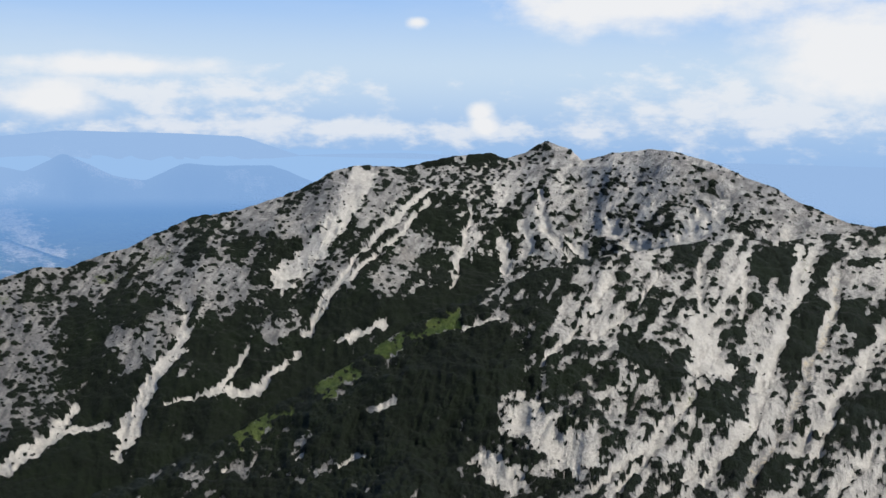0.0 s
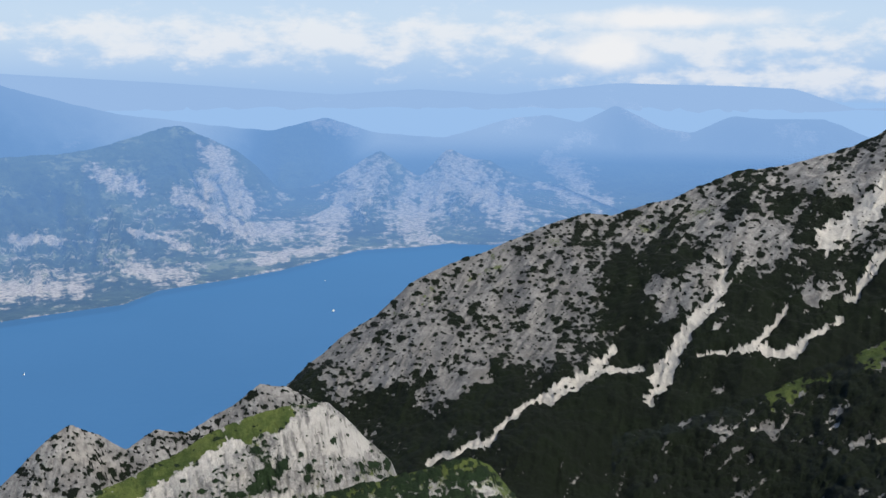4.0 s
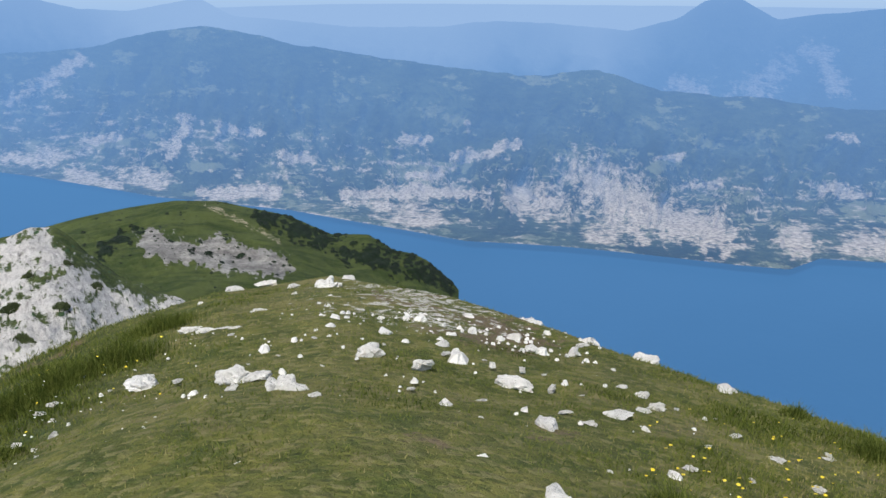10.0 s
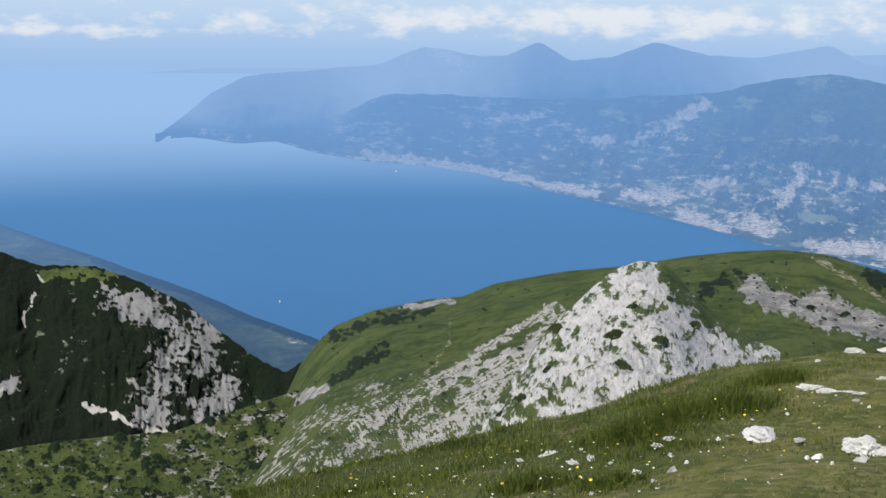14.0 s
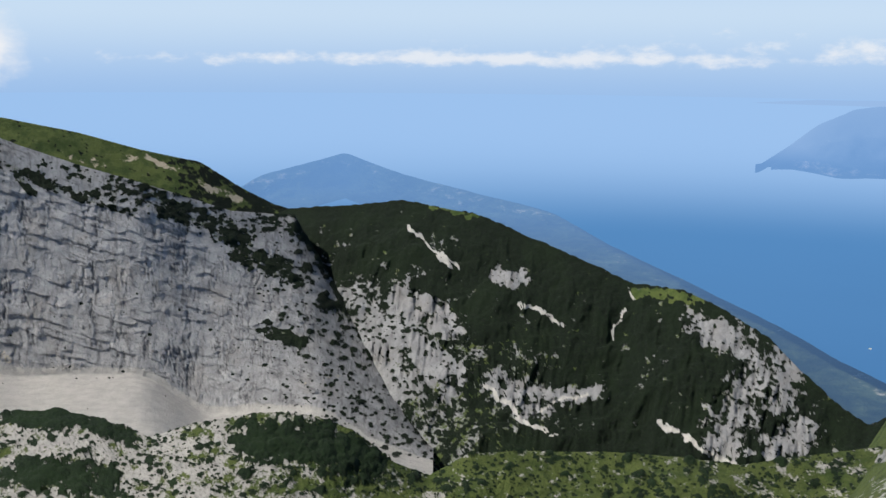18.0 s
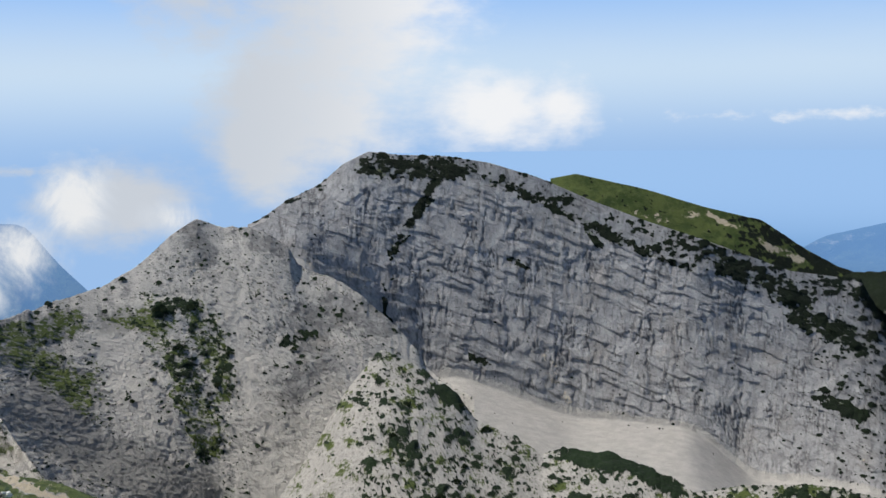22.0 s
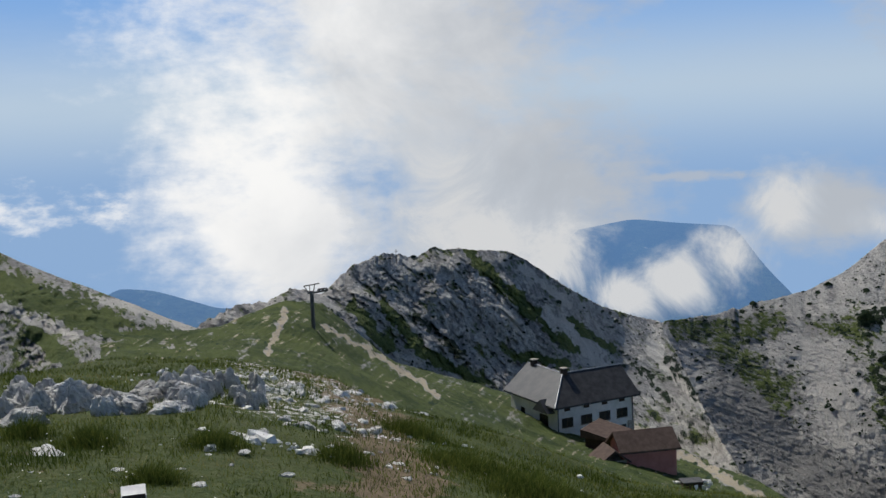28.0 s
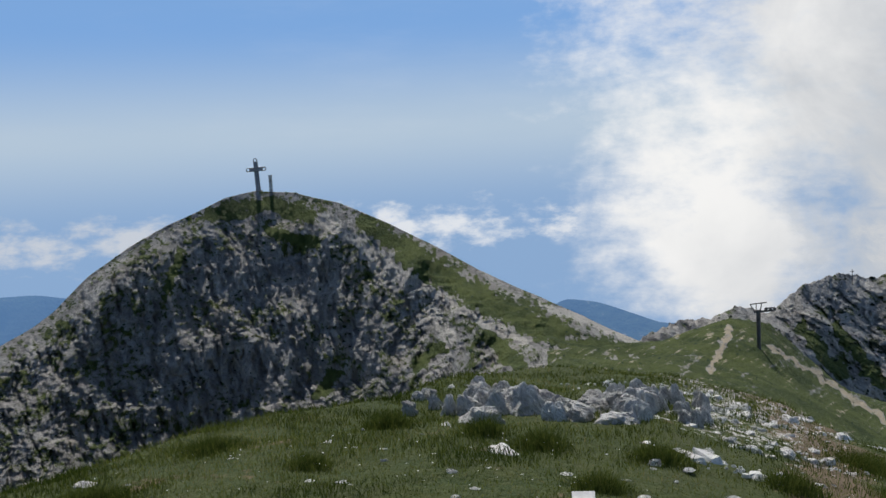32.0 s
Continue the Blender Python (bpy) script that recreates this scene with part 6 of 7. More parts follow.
def crag_stone(n):
    p = place(n)
    big = n.noise(p, 3.0, 6.0, 0.7)
    fine = n.noise(p, 14.0, 6.0, 0.7)
    color = n.mix(n.ramp(big, 0.35, 0.65), (0.42, 0.41, 0.385), (0.74, 0.73, 0.70))
    color = n.mix(n.ramp(fine, 0.30, 0.48, 0.6, 0.0), color, (0.16, 0.155, 0.14))
    return surface(n, color, 0.95, n.math("ADD", big, fine), 1.0, 0.05)


CRAG_STONE = material("crag_stone", crag_stone)


def blade_material(n):
    tone = n.attribute("tone")
    color = n.mix(n.ramp(tone, 0.0, 0.55), (0.058, 0.086, 0.017), (0.178, 0.205, 0.049))
    color = n.mix(n.ramp(tone, 0.65, 1.0), color, (0.36, 0.32, 0.14))
    d = n.add("ShaderNodeBsdfDiffuse")
    n.set(d.inputs[0], color)
    t = n.add("ShaderNodeBsdfTranslucent")
    n.set(t.inputs[0], color)
    m = n.add("ShaderNodeMixShader")
    m.inputs[0].default_value = 0.3
    n.set(m.inputs[1], d.outputs[0])
    n.set(m.inputs[2], t.outputs[0])
    return m.outputs[0]


BLADES = material("grass_blades", blade_material)
PETALS = plain("yellow_petals", (0.75, 0.55, 0.03), (0.85, 0.70, 0.08), 20)
PALE_PETALS = plain("white_petals", (0.75, 0.75, 0.68), (0.85, 0.85, 0.80), 20)
PLASTER = plain("white_plaster", (0.62, 0.61, 0.58), (0.76, 0.75, 0.72), 0.8)
STONEWORK = plain("rough_stonework", (0.26, 0.23, 0.19), (0.50, 0.46, 0.40), 3.0, bump=0.8)
SLATE = plain("dark_slate", (0.030, 0.031, 0.034), (0.060, 0.061, 0.065), 1.2, 0.6)
SHEET_METAL = plain("grey_sheet_metal", (0.052, 0.056, 0.064), (0.088, 0.093, 0.102), 0.6, 0.5)
BROWN_ROOF = plain("brown_roofing", (0.075, 0.050, 0.042), (0.12, 0.085, 0.07), 1.5)
PINK_PLASTER = plain("pink_plaster", (0.40, 0.17, 0.145), (0.50, 0.23, 0.20), 0.9)
DARK_WOOD = plain("dark_wood", (0.035, 0.026, 0.020), (0.075, 0.055, 0.042), 6.0)
DARK_GLASS = plain("dark_window_glass", (0.012, 0.014, 0.018), (0.03, 0.035, 0.04), 2.0, 0.12)
BLUE_PLASTIC = plain("blue_plastic", (0.02, 0.10, 0.36), (0.03, 0.15, 0.45), 4.0, 0.45)
WHITE_PLASTIC = plain("white_plastic", (0.70, 0.70, 0.68), (0.80, 0.80, 0.78), 5.0, 0.5)
STEEL = plain("weathered_steel", (0.075, 0.075, 0.078), (0.15, 0.148, 0.145), 3.0, 0.6, 0.6)
PALE_STEEL = plain("bright_steel", (0.24, 0.25, 0.27), (0.38, 0.39, 0.41), 6.0, 0.45, 0.3)
PINE = plain("mountain_pine", (0.024, 0.036, 0.014), (0.075, 0.095, 0.036), 1.5)


# ---- builders ----
def part(name, bm, mat, parent=None, label="", smooth=False):
    me = bpy.data.meshes.new(name)
    bm.to_mesh(me)
    bm.free()
    me.materials.append(mat)
    if smooth:
        me.polygons.foreach_set("use_smooth", np.full(len(me.polygons), True))
    ob = new(name, me)
    if parent:
        ob.parent = parent
    if label:
        ob["label"] = label
    return ob


def box(bm, lo, hi, m=None, bevel=0.0):
    lo, hi = Vector(lo), Vector(hi)
    made = bmesh.ops.create_cube(bm, size=1.0, matrix=Matrix.LocRotScale((lo + hi) / 2, None, hi - lo))["verts"]
    if bevel:
        edges = list({e for v in made for e in v.link_edges})
        made = bmesh.ops.bevel(bm, geom=edges, offset=bevel, segments=1, affect="EDGES")["verts"]
    if m:
        bmesh.ops.transform(bm, matrix=m, verts=made)
    return made


def boxed(name, lo, hi, mat, parent, label="", m=None, bevel=0.01):
    bm = bmesh.new()
    box(bm, lo, hi, m, bevel)
    return part(name, bm, mat, parent, label)


def prism(name, outline, y0, y1, mat, parent, label=""):
    """An outline in x and z drawn out from y0 to y1."""
    bm = bmesh.new()
    a = [bm.verts.new((x, y0, z)) for x, z in outline]
    b = [bm.verts.new((x, y1, z)) for x, z in outline]
    bm.faces.new(a)
    bm.faces.new(b[::-1])
    k = len(a)
    for i in range(k):
        bm.faces.new((a[i], b[i], b[(i + 1) % k], a[(i + 1) % k]))
    bmesh.ops.recalc_face_normals(bm, faces=bm.faces)
    return part(name, bm, mat, parent, label)


def rod(bm, a, b, r, sides=8):
    a, b = Vector(a), Vector(b)
    m = Matrix.Translation((a + b) / 2) @ (b - a).to_track_quat("Z", "Y").to_matrix().to_4x4()
    return bmesh.ops.create_cone(bm, cap_ends=True, segments=sides, radius1=r, radius2=r, depth=(b - a).length, matrix=m)["verts"]


def rock_mesh(seed, flat, mat, sharp=0.5):
    """A weathered block: an icosphere cut by random planes and roughened."""
    rnd = random.Random(seed)
    bm = bmesh.new()
    bmesh.ops.create_icosphere(bm, subdivisions=4, radius=0.5)
    cuts = [(Vector((rnd.gauss(0, 1), rnd.gauss(0, 1), rnd.gauss(0, 0.8))).normalized(), rnd.uniform(0.16, 0.40)) for _ in range(16)]
    lobes = [(Vector((rnd.uniform(-0.4, 0.4), rnd.uniform(-0.4, 0.4), 0)), rnd.uniform(0.5, 1.0)) for _ in range(3)]
    shift = Vector((seed * 3.1, seed * 1.7, 0))
    for v in bm.verts:
        for normal, d in cuts:
            over = v.co.dot(normal) - d
            if over > 0:
                v.co -= normal * over * (0.8 + 0.2 * sharp)
        near = max(1 - (v.co - c).length / 0.55 for c, _ in lobes)
        v.co.z *= 0.55 + 0.75 * max(0.0, near)
        q = v.co.normalized()
        v.co += q * (0.14 * noise.fractal(v.co * 4 + shift, 1.0, 2.0, 5) + 0.05 * noise.noise(v.co * 11 + shift))
        v.co.z *= flat
    me = bpy.data.meshes.new("rock")
    bm.to_mesh(me)
    bm.free()
    me.materials.append(mat)
    me.polygons.foreach_set("use_smooth", np.full(len(me.polygons), False))
    return me


def on_ground(az, r, sink=0.0):
    a = radians(az)
    return Vector((-math.sin(a) * r, math.cos(a) * r, float(ground_height(np.array(az), np.array(r))) - sink))


# ---- rocks on the summit ----
LOW = [rock_mesh(s, 0.62, LIMESTONE) for s in range(6)]
FLAT = [rock_mesh(20 + s, 0.38, LIMESTONE) for s in range(4)]
rnd = random.Random(5)


def rocks(plan, label, group, meshes, grow=1.0, tall=1.0, category="rock"):
    for i, (az, r, size) in enumerate(plan):
        ob = new("rock", meshes[i % len(meshes)])
        ob.location = on_ground(az, r, 0.03 * size)
        ob.rotation_euler = (rnd.uniform(-0.15, 0.15), rnd.uniform(-0.15, 0.15), rnd.uniform(0, 6.3))
        ob.scale = (size * grow * rnd.uniform(1.0, 1.25), size * grow * rnd.uniform(0.7, 0.95), size * grow * tall * rnd.uniform(0.8, 1.2))
        tagged(ob, label, category, group)


rocks(ROCKS_WEST, "weathered white limestone rock bedded in short turf", "summit rocks", LOW + FLAT[:2], 1.2)
rocks(STONES_WEST, "small white limestone rock lying in the turf", "summit rocks", FLAT + LOW[:2], 1.15)
rocks(ROCKS_SOUTHWEST, "flat white limestone rock half sunk in grass", "summit rocks", FLAT + LOW[3:5], 1.1)
rocks(ROCKS_SOUTH, "pale limestone rock beside the trodden path", "summit rocks", FLAT + LOW[:3], 0.95)
rocks(ROCKS_EAST, "pale limestone rock in long summit grass", "summit rocks", FLAT + LOW[2:5], 0.95)
def slab_mesh(seed):
    """A fissured upright block: a chamfered box with leaning, broken faces."""
    rnd = random.Random(seed)
    bm = bmesh.new()
    bmesh.ops.create_cube(bm, size=1.0)
    bmesh.ops.subdivide_edges(bm, edges=bm.edges[:], cuts=9, use_grid_fill=True)
    cuts = [(Vector((rnd.gauss(0, 1), rnd.gauss(0, 1), rnd.uniform(-0.1, 0.9))).normalized(), rnd.uniform(0.30, 0.50)) for _ in range(12)]
    shift = Vector((seed * 2.3, seed * 4.1, 0))
    for v in bm.verts:
        for normal, d in cuts:
            over = v.co.dot(normal) - d
            if over > 0:
                v.co -= normal * over * 0.9
        up = v.co.z + 0.5
        v.co.x *= 1 - 0.35 * up
        v.co.y *= 1 - 0.30 * up
        groove = abs(noise.noise(Vector((v.co.x * 5, v.co.y * 5, v.co.z * 0.8)) + shift))
        out = v.co.copy()
        out.z *= 0.2
        v.co += out.normalized() * (0.10 * min(groove * 4, 1) - 0.08 + 0.10 * noise.fractal(v.co * 3 + shift, 1.0, 2.0, 4))
    me = bpy.data.meshes.new("crag")
    bm.to_mesh(me)
    bm.free()
    me.materials.append(CRAG_STONE)
    return me


TALL = [slab_mesh(s) for s in range(9)]


def crags(plan, label):
    """Blocks as (azimuth, metres off, metres wide, metres high)."""
    for i, (az, r, wide, high) in enumerate(plan):
        ob = new("crag", TALL[i % len(TALL)])
        ob.location = on_ground(az, r, -high * 0.32)
        ob.rotation_euler = (rnd.uniform(-0.14, 0.14), rnd.uniform(-0.2, 0.1), radians(az) + rnd.uniform(-0.5, 0.5))
        ob.scale = (wide, wide * rnd.uniform(0.8, 1.1), high)
        tagged(ob, label, "crag", "summit crags")


outcrop = [(rnd.uniform(226.5, 235.5), rnd.uniform(10.7, 12.8), rnd.uniform(0.28, 0.50), rnd.choice((0.2, 0.28, 0.36)) * rnd.uniform(0.8, 1.15)) for _ in range(34)]
outcrop += [(rnd.uniform(223.5, 228), rnd.uniform(11.2, 14.5), rnd.uniform(0.15, 0.30), rnd.uniform(0.14, 0.32)) for _ in range(16)]
outcrop += [(rnd.uniform(233, 239), rnd.uniform(11.2, 13.0), rnd.uniform(0.16, 0.36), rnd.uniform(0.12, 0.3)) for _ in range(16)]
crags(outcrop, "grey fissured limestone crag rising out of the turf")
rubble = [(rnd.gauss(222.5, 2.3), rnd.uniform(10.2, 16.5), rnd.choice((0.12, 0.18, 0.26)) * rnd.uniform(0.8, 1.3)) for _ in range(46)]
rocks(rubble, "pale angular limestone rubble beside the path", "summit rubble", FLAT + LOW, 1.0)

scatter = [(rnd.uniform(197, 257), rnd.uniform(5.2, 10.5), rnd.choice((0.06, 0.09, 0.13, 0.18)) * rnd.uniform(0.8, 1.25)) for _ in range(75)]
rocks(scatter, "small pale limestone rock lying in summit grass", "summit rocks", FLAT + LOW[:2], 1.0)
scatter = [(rnd.uniform(54, 120), rnd.uniform(4.8, 9.5), rnd.choice((0.04, 0.06, 0.10)) * rnd.uniform(0.8, 1.25)) for _ in range(60)]
rocks(scatter, "small flat white stone pressed into short turf", "summit rocks", FLAT, 1.0)

# loose stones, too many to count
verts, faces = [], []
rng = np.random.RandomState(3)
for k in range(1350):
    if k < 480:
        az, r = rng.normal(88, 9), rng.uniform(5, 13)
        if rng.rand() < 0.4:
            az, r = rng.normal(84, 4), rng.uniform(9, 12.3)
    elif k < 1390:
        az, r = rng.normal(222, 4.5), rng.uniform(9, 17.5)
    else:
        az, r = rng.choice([rng.uniform(56, 122), rng.uniform(198, 258)]), rng.uniform(4.5, 11)
    s = rng.lognormal(-4.05, 0.75) * (0.7 + r / 20)
    c = on_ground(az, r)
    base = len(verts)
    turn = rng.uniform(0, 6.28)
    for i in range(6):
        a = turn + i * math.pi / 3
        q = s * rng.uniform(0.7, 1.2)
        verts.append((c.x + q * math.cos(a), c.y + 0.7 * q * math.sin(a), c.z - 0.3 * s))
    for i in range(6):
        a = turn + i * math.pi / 3 + 0.2
        q = s * rng.uniform(0.35, 0.75)
        verts.append((c.x + q * math.cos(a), c.y + 0.7 * q * math.sin(a), c.z + s * rng.uniform(0.10, 0.38)))
    for i in range(6):
        j = (i + 1) % 6
        faces.append((base + i, base + j, base + 6 + j, base + 6 + i))
    faces.append(tuple(base + 6 + i for i in range(6)))
me = bpy.data.meshes.new("loose_stones")
me.from_pydata(verts, [], faces)
me.materials.append(LIMESTONE)
tagged(new("loose_stones", me), "loose white limestone stones strewn over the turf", "stones", "", "stuff")


# ---- grass ----
def grass(name, az, r, height, width, tone, label, seed):
    """One bent blade at each place: two triangles and a tip."""
    rng = np.random.RandomState(seed)
    k = len(az)
    a = np.radians(az)
    x, y, z = -np.sin(a) * r, np.cos(a) * r, ground_height(az, r) - 0.01
    z = z + 0.10 * fbm(x / 2.2, y / 2.2, 5, 3, 0.5) * np.clip(r / 2, 0, 1)
    turn, lean, bend = rng.uniform(0, 6.283, k), rng.normal(0, 0.75, k), rng.uniform(0, 6.283, k)
    wx, wy = np.cos(turn) * width / 2, np.sin(turn) * width / 2
    lx, ly = np.cos(bend) * lean * height, np.sin(bend) * lean * height
    pts = np.empty((k, 5, 3), np.float32)
    for i, (t, w) in enumerate(((0, 1), (0, -1), (0.55, 0.8), (0.55, -0.8), (1, 0))):
        pts[:, i, 0] = x + wx * w + lx * t * t
        pts[:, i, 1] = y + wy * w + ly * t * t
        pts[:, i, 2] = z + height * t
    base = np.arange(k)[:, None] * 5
    tris = (base[:, :, None] + np.array([(0, 1, 3), (0, 3, 2), (2, 3, 4)])[None]).reshape(-1, 3)
    me = bpy.data.meshes.new(name)
    me.vertices.add(k * 5)
    me.vertices.foreach_set("co", pts.reshape(-1))
    me.loops.add(tris.size)
    me.loops.foreach_set("vertex_index", tris.reshape(-1).astype(np.int32))
    me.polygons.add(len(tris))
    me.polygons.foreach_set("loop_start", (np.arange(len(tris)) * 3).astype(np.int32))
    me.update(calc_edges=True)
    att = me.attributes.new("tone", "FLOAT", "POINT")
    att.data.foreach_set("value", np.repeat(tone, 5).astype(np.float32))
    me.materials.append(BLADES)
    return tagged(new(name, me), label, "grass", "", "stuff")


rng = np.random.RandomState(11)
N = 430000
west = rng.rand(N) < 0.55
az = np.where(west, rng.uniform(50, 128, N), rng.uniform(192, 262, N))
r = 3.6 * (along(EDGE, az, 2) * 1.4 / 3.6) ** np.sqrt(rng.rand(N))
a = np.radians(az)
x, y = -np.sin(a) * r, np.cos(a) * r
thick = fbm(x / 0.9, y / 0.9, 4, 33, 0.6)
barren = np.maximum(np.exp(-((az - 84) / 4.5) ** 2) * step(r, 8.8, 9.6) * 0.8, np.exp(-((az - 218.5 + 0.25 * (r - 10)) / 3.2) ** 2) * 0.6)
keep = rng.rand(N) < np.clip(0.62 + 1.1 * thick, 0.12, 1) * (1 - barren)
lush = np.maximum.reduce([step(az, 99, 106) * step(r, 7, 9), np.exp(-((az - 62) / 9) ** 2) * step(r, 6, 8) * 0.7, 0.32 * (az > 190)])
height = (0.013 + 0.019 * rng.rand(N) ** 2) * (1 + 1.5 * np.clip(thick + 0.1, 0, 1)) * (1 + 1.3 * lush)
tone = np.clip(0.56 + 0.22 * rng.randn(N) - 0.7 * thick + 0.5 * fbm(x / 2.5, y / 2.5, 3, 34) - 0.15 * lush - 0.08 * (az > 190), 0, 1)
grass("turf_grass", az[keep], r[keep], height[keep], np.full(N, 0.0055)[keep] * (0.6 + r[keep] / 12), tone[keep], "short green and straw-coloured mountain grass", 12)
TUFTS = [   # azimuth, distance, half width, height
    (71, 4.9, 0.22, 0.22), (72, 5.1, 0.2, 0.2), (62.7, 8.2, 0.14, 0.22), (60.5, 7.6, 0.12, 0.14), (57, 7.4, 0.15, 0.16), (64, 6.3, 0.15, 0.1), (66.5, 8.9, 0.12, 0.12),
    (102, 9.5, 0.4, 0.25), (105, 9.3, 0.4, 0.25), (107, 8.9, 0.35, 0.22), (100, 11, 0.4, 0.22), (112, 7.4, 0.3, 0.18), (108, 7, 0.25, 0.12),
    (240, 10.6, 0.25, 0.22), (235, 9.7, 0.2, 0.22), (232, 9.2, 0.25, 0.2), (249, 10, 0.3, 0.2), (226, 9, 0.25, 0.18), (213, 10, 0.5, 0.2), (209, 10, 0.5, 0.16),
    (205, 9.5, 0.5, 0.12), (201, 9.5, 0.4, 0.1), (216, 12, 0.4, 0.22), (229, 7.6, 0.2, 0.18), (255, 8.6, 0.3, 0.2), (244, 8.6, 0.2, 0.14), (219.5, 9, 0.25, 0.2), (210, 9, 0.4, 0.22),
]
ta, tr, th, tt = [], [], [], []
for az0, r0, w, h in TUFTS:
    k = int(3200 * w)
    dx, dy = rng.normal(0, w * 0.55, k), rng.normal(0, w * 0.55, k)
    ta.append(az0 + np.degrees(dx / r0))
    tr.append(r0 + dy)
    th.append(h * np.clip(1.1 - np.hypot(dx, dy) / (w * 1.6), 0.25, 1) * rng.uniform(0.6, 1.1, k))
    tt.append(np.clip(0.22 + 0.16 * rng.randn(k), 0, 1))
grass("grass_tufts", np.concatenate(ta), np.concatenate(tr), np.concatenate(th), np.full(sum(map(len, ta)), 0.007), np.concatenate(tt), "tall dark green grass tufts", 14)


def flowers(name, mat, count, spans, size, label, seed):
    rng = np.random.RandomState(seed)
    verts, faces = [], []
    for _ in range(count):
        lo, hi, near, off = spans[rng.randint(len(spans))]
        az, r = rng.uniform(lo, hi), rng.uniform(near, off)
        c = on_ground(az, r) + Vector((0, 0, rng.uniform(0.06, 0.14)))
        b = len(verts)
        s = size * rng.uniform(0.7, 1.3)
        tilt = rng.uniform(-0.4, 0.4)
        verts.append((c.x, c.y, c.z + 0.25 * s))
        verts += [(c.x + s * math.cos(i * 1.0472), c.y + s * math.sin(i * 1.0472), c.z + tilt * s * math.cos(i * 1.0472)) for i in range(6)]
        faces += [(b, b + 1 + i, b + 1 + (i + 1) % 6) for i in range(6)]
    me = bpy.data.meshes.new(name)
    me.from_pydata(verts, [], faces)
    me.materials.append(mat)
    return tagged(new(name, me), label, "flowers", "", "stuff")


flowers("yellow_flowers", PETALS, 150, [(53, 68, 5.5, 9.0), (98, 122, 6.5, 10.0), (62, 74, 5.0, 8)], 0.0095, "small yellow meadow flowers among the grass", 6)
flowers("white_flowers", PALE_PETALS, 260, [(226, 256, 5.8, 9.5), (96, 124, 6.0, 9.0)], 0.007, "tiny white meadow flowers in the turf", 7)


# ---- the marker post ----
marker = tagged(new("marker_post"), "low dark wooden post with a slanted bright metal plate", "marker post")
marker.location = on_ground(229.8, 5.78, 0.07)
marker.rotation_euler = (0, 0, radians(231))
boxed("post", (-0.055, -0.05, 0), (0.055, 0.05, 0.36), DARK_WOOD, marker)
top = prism("head", [(-0.05, 0.36), (0.05, 0.36), (0.05, 0.415), (-0.05, 0.375)], -0.055, 0.055, DARK_WOOD, marker)
top.rotation_euler = (0, 0, radians(-90))
bm = bmesh.new()
box(bm, (-0.06, -0.065, 0), (0.06, 0.065, 0.006), Matrix.Translation((0, 0, 0.403)) @ Matrix.Rotation(0.38, 4, "X"), 0.002)
part("plate", bm, PALE_STEEL, marker, "slanted bright metal plate")


# ---- the mountain hut ----
def frame_at(az, el, r, turn):
    """A frame at a place, its x to the viewer's right and its y away, then turned anticlockwise by turn degrees."""
    return Matrix.Translation(spot(az, el, r)) @ Matrix.Rotation(radians(az + turn), 4, "Z")


def window(parent, x, z, w, h, y, m, name="window"):
    """A window in a wall whose outer face is the plane y of the frame m."""
    bm = bmesh.new()
    for lo, hi in (((x - w / 2, y - 0.05, z), (x + w / 2, y + 0.02, z + 0.09)), ((x - w / 2, y - 0.05, z + h - 0.09), (x + w / 2, y + 0.02, z + h)),
                   ((x - w / 2, y - 0.05, z + 0.09), (x - w / 2 + 0.09, y + 0.02, z + h - 0.09)), ((x + w / 2 - 0.09, y - 0.05, z + 0.09), (x + w / 2, y + 0.02, z + h - 0.09)),
                   ((x - 0.035, y - 0.03, z + 0.09), (x + 0.035, y + 0.02, z + h - 0.09))):
        box(bm, lo, hi, m)
    ob = part(name, bm, DARK_WOOD, parent)
    boxed("pane", (x - w / 2 + 0.09, y - 0.012, z + 0.09), (x + w / 2 - 0.09, y + 0.02, z + h - 0.09), DARK_GLASS, ob, "", m, 0)
    boxed("sill", (x - w / 2 - 0.05, y - 0.14, z - 0.07), (x + w / 2 + 0.05, y + 0.02, z - 0.004), STONEWORK, ob, "", m)
    return ob


hut = tagged(new("mountain_hut"), "white plastered mountain hut with dark slate and grey metal roofs", "hut")
hut.matrix_world = frame_at(208.2, -16.6, 137, 33)
WALL_H, RIDGE = 5.7, 8.9
# long wing along x, the other wing along y
boxed("wall", (0.02, 0.1, -3), (12.0, 7.0, WALL_H), PLASTER, hut)
boxed("wall", (0.0, 7.0, -3), (6.6, 11.5, WALL_H), PLASTER, hut)
boxed("plinth", (-0.08, -0.03, -3), (5.2, 0.1, 0.5), STONEWORK, hut)


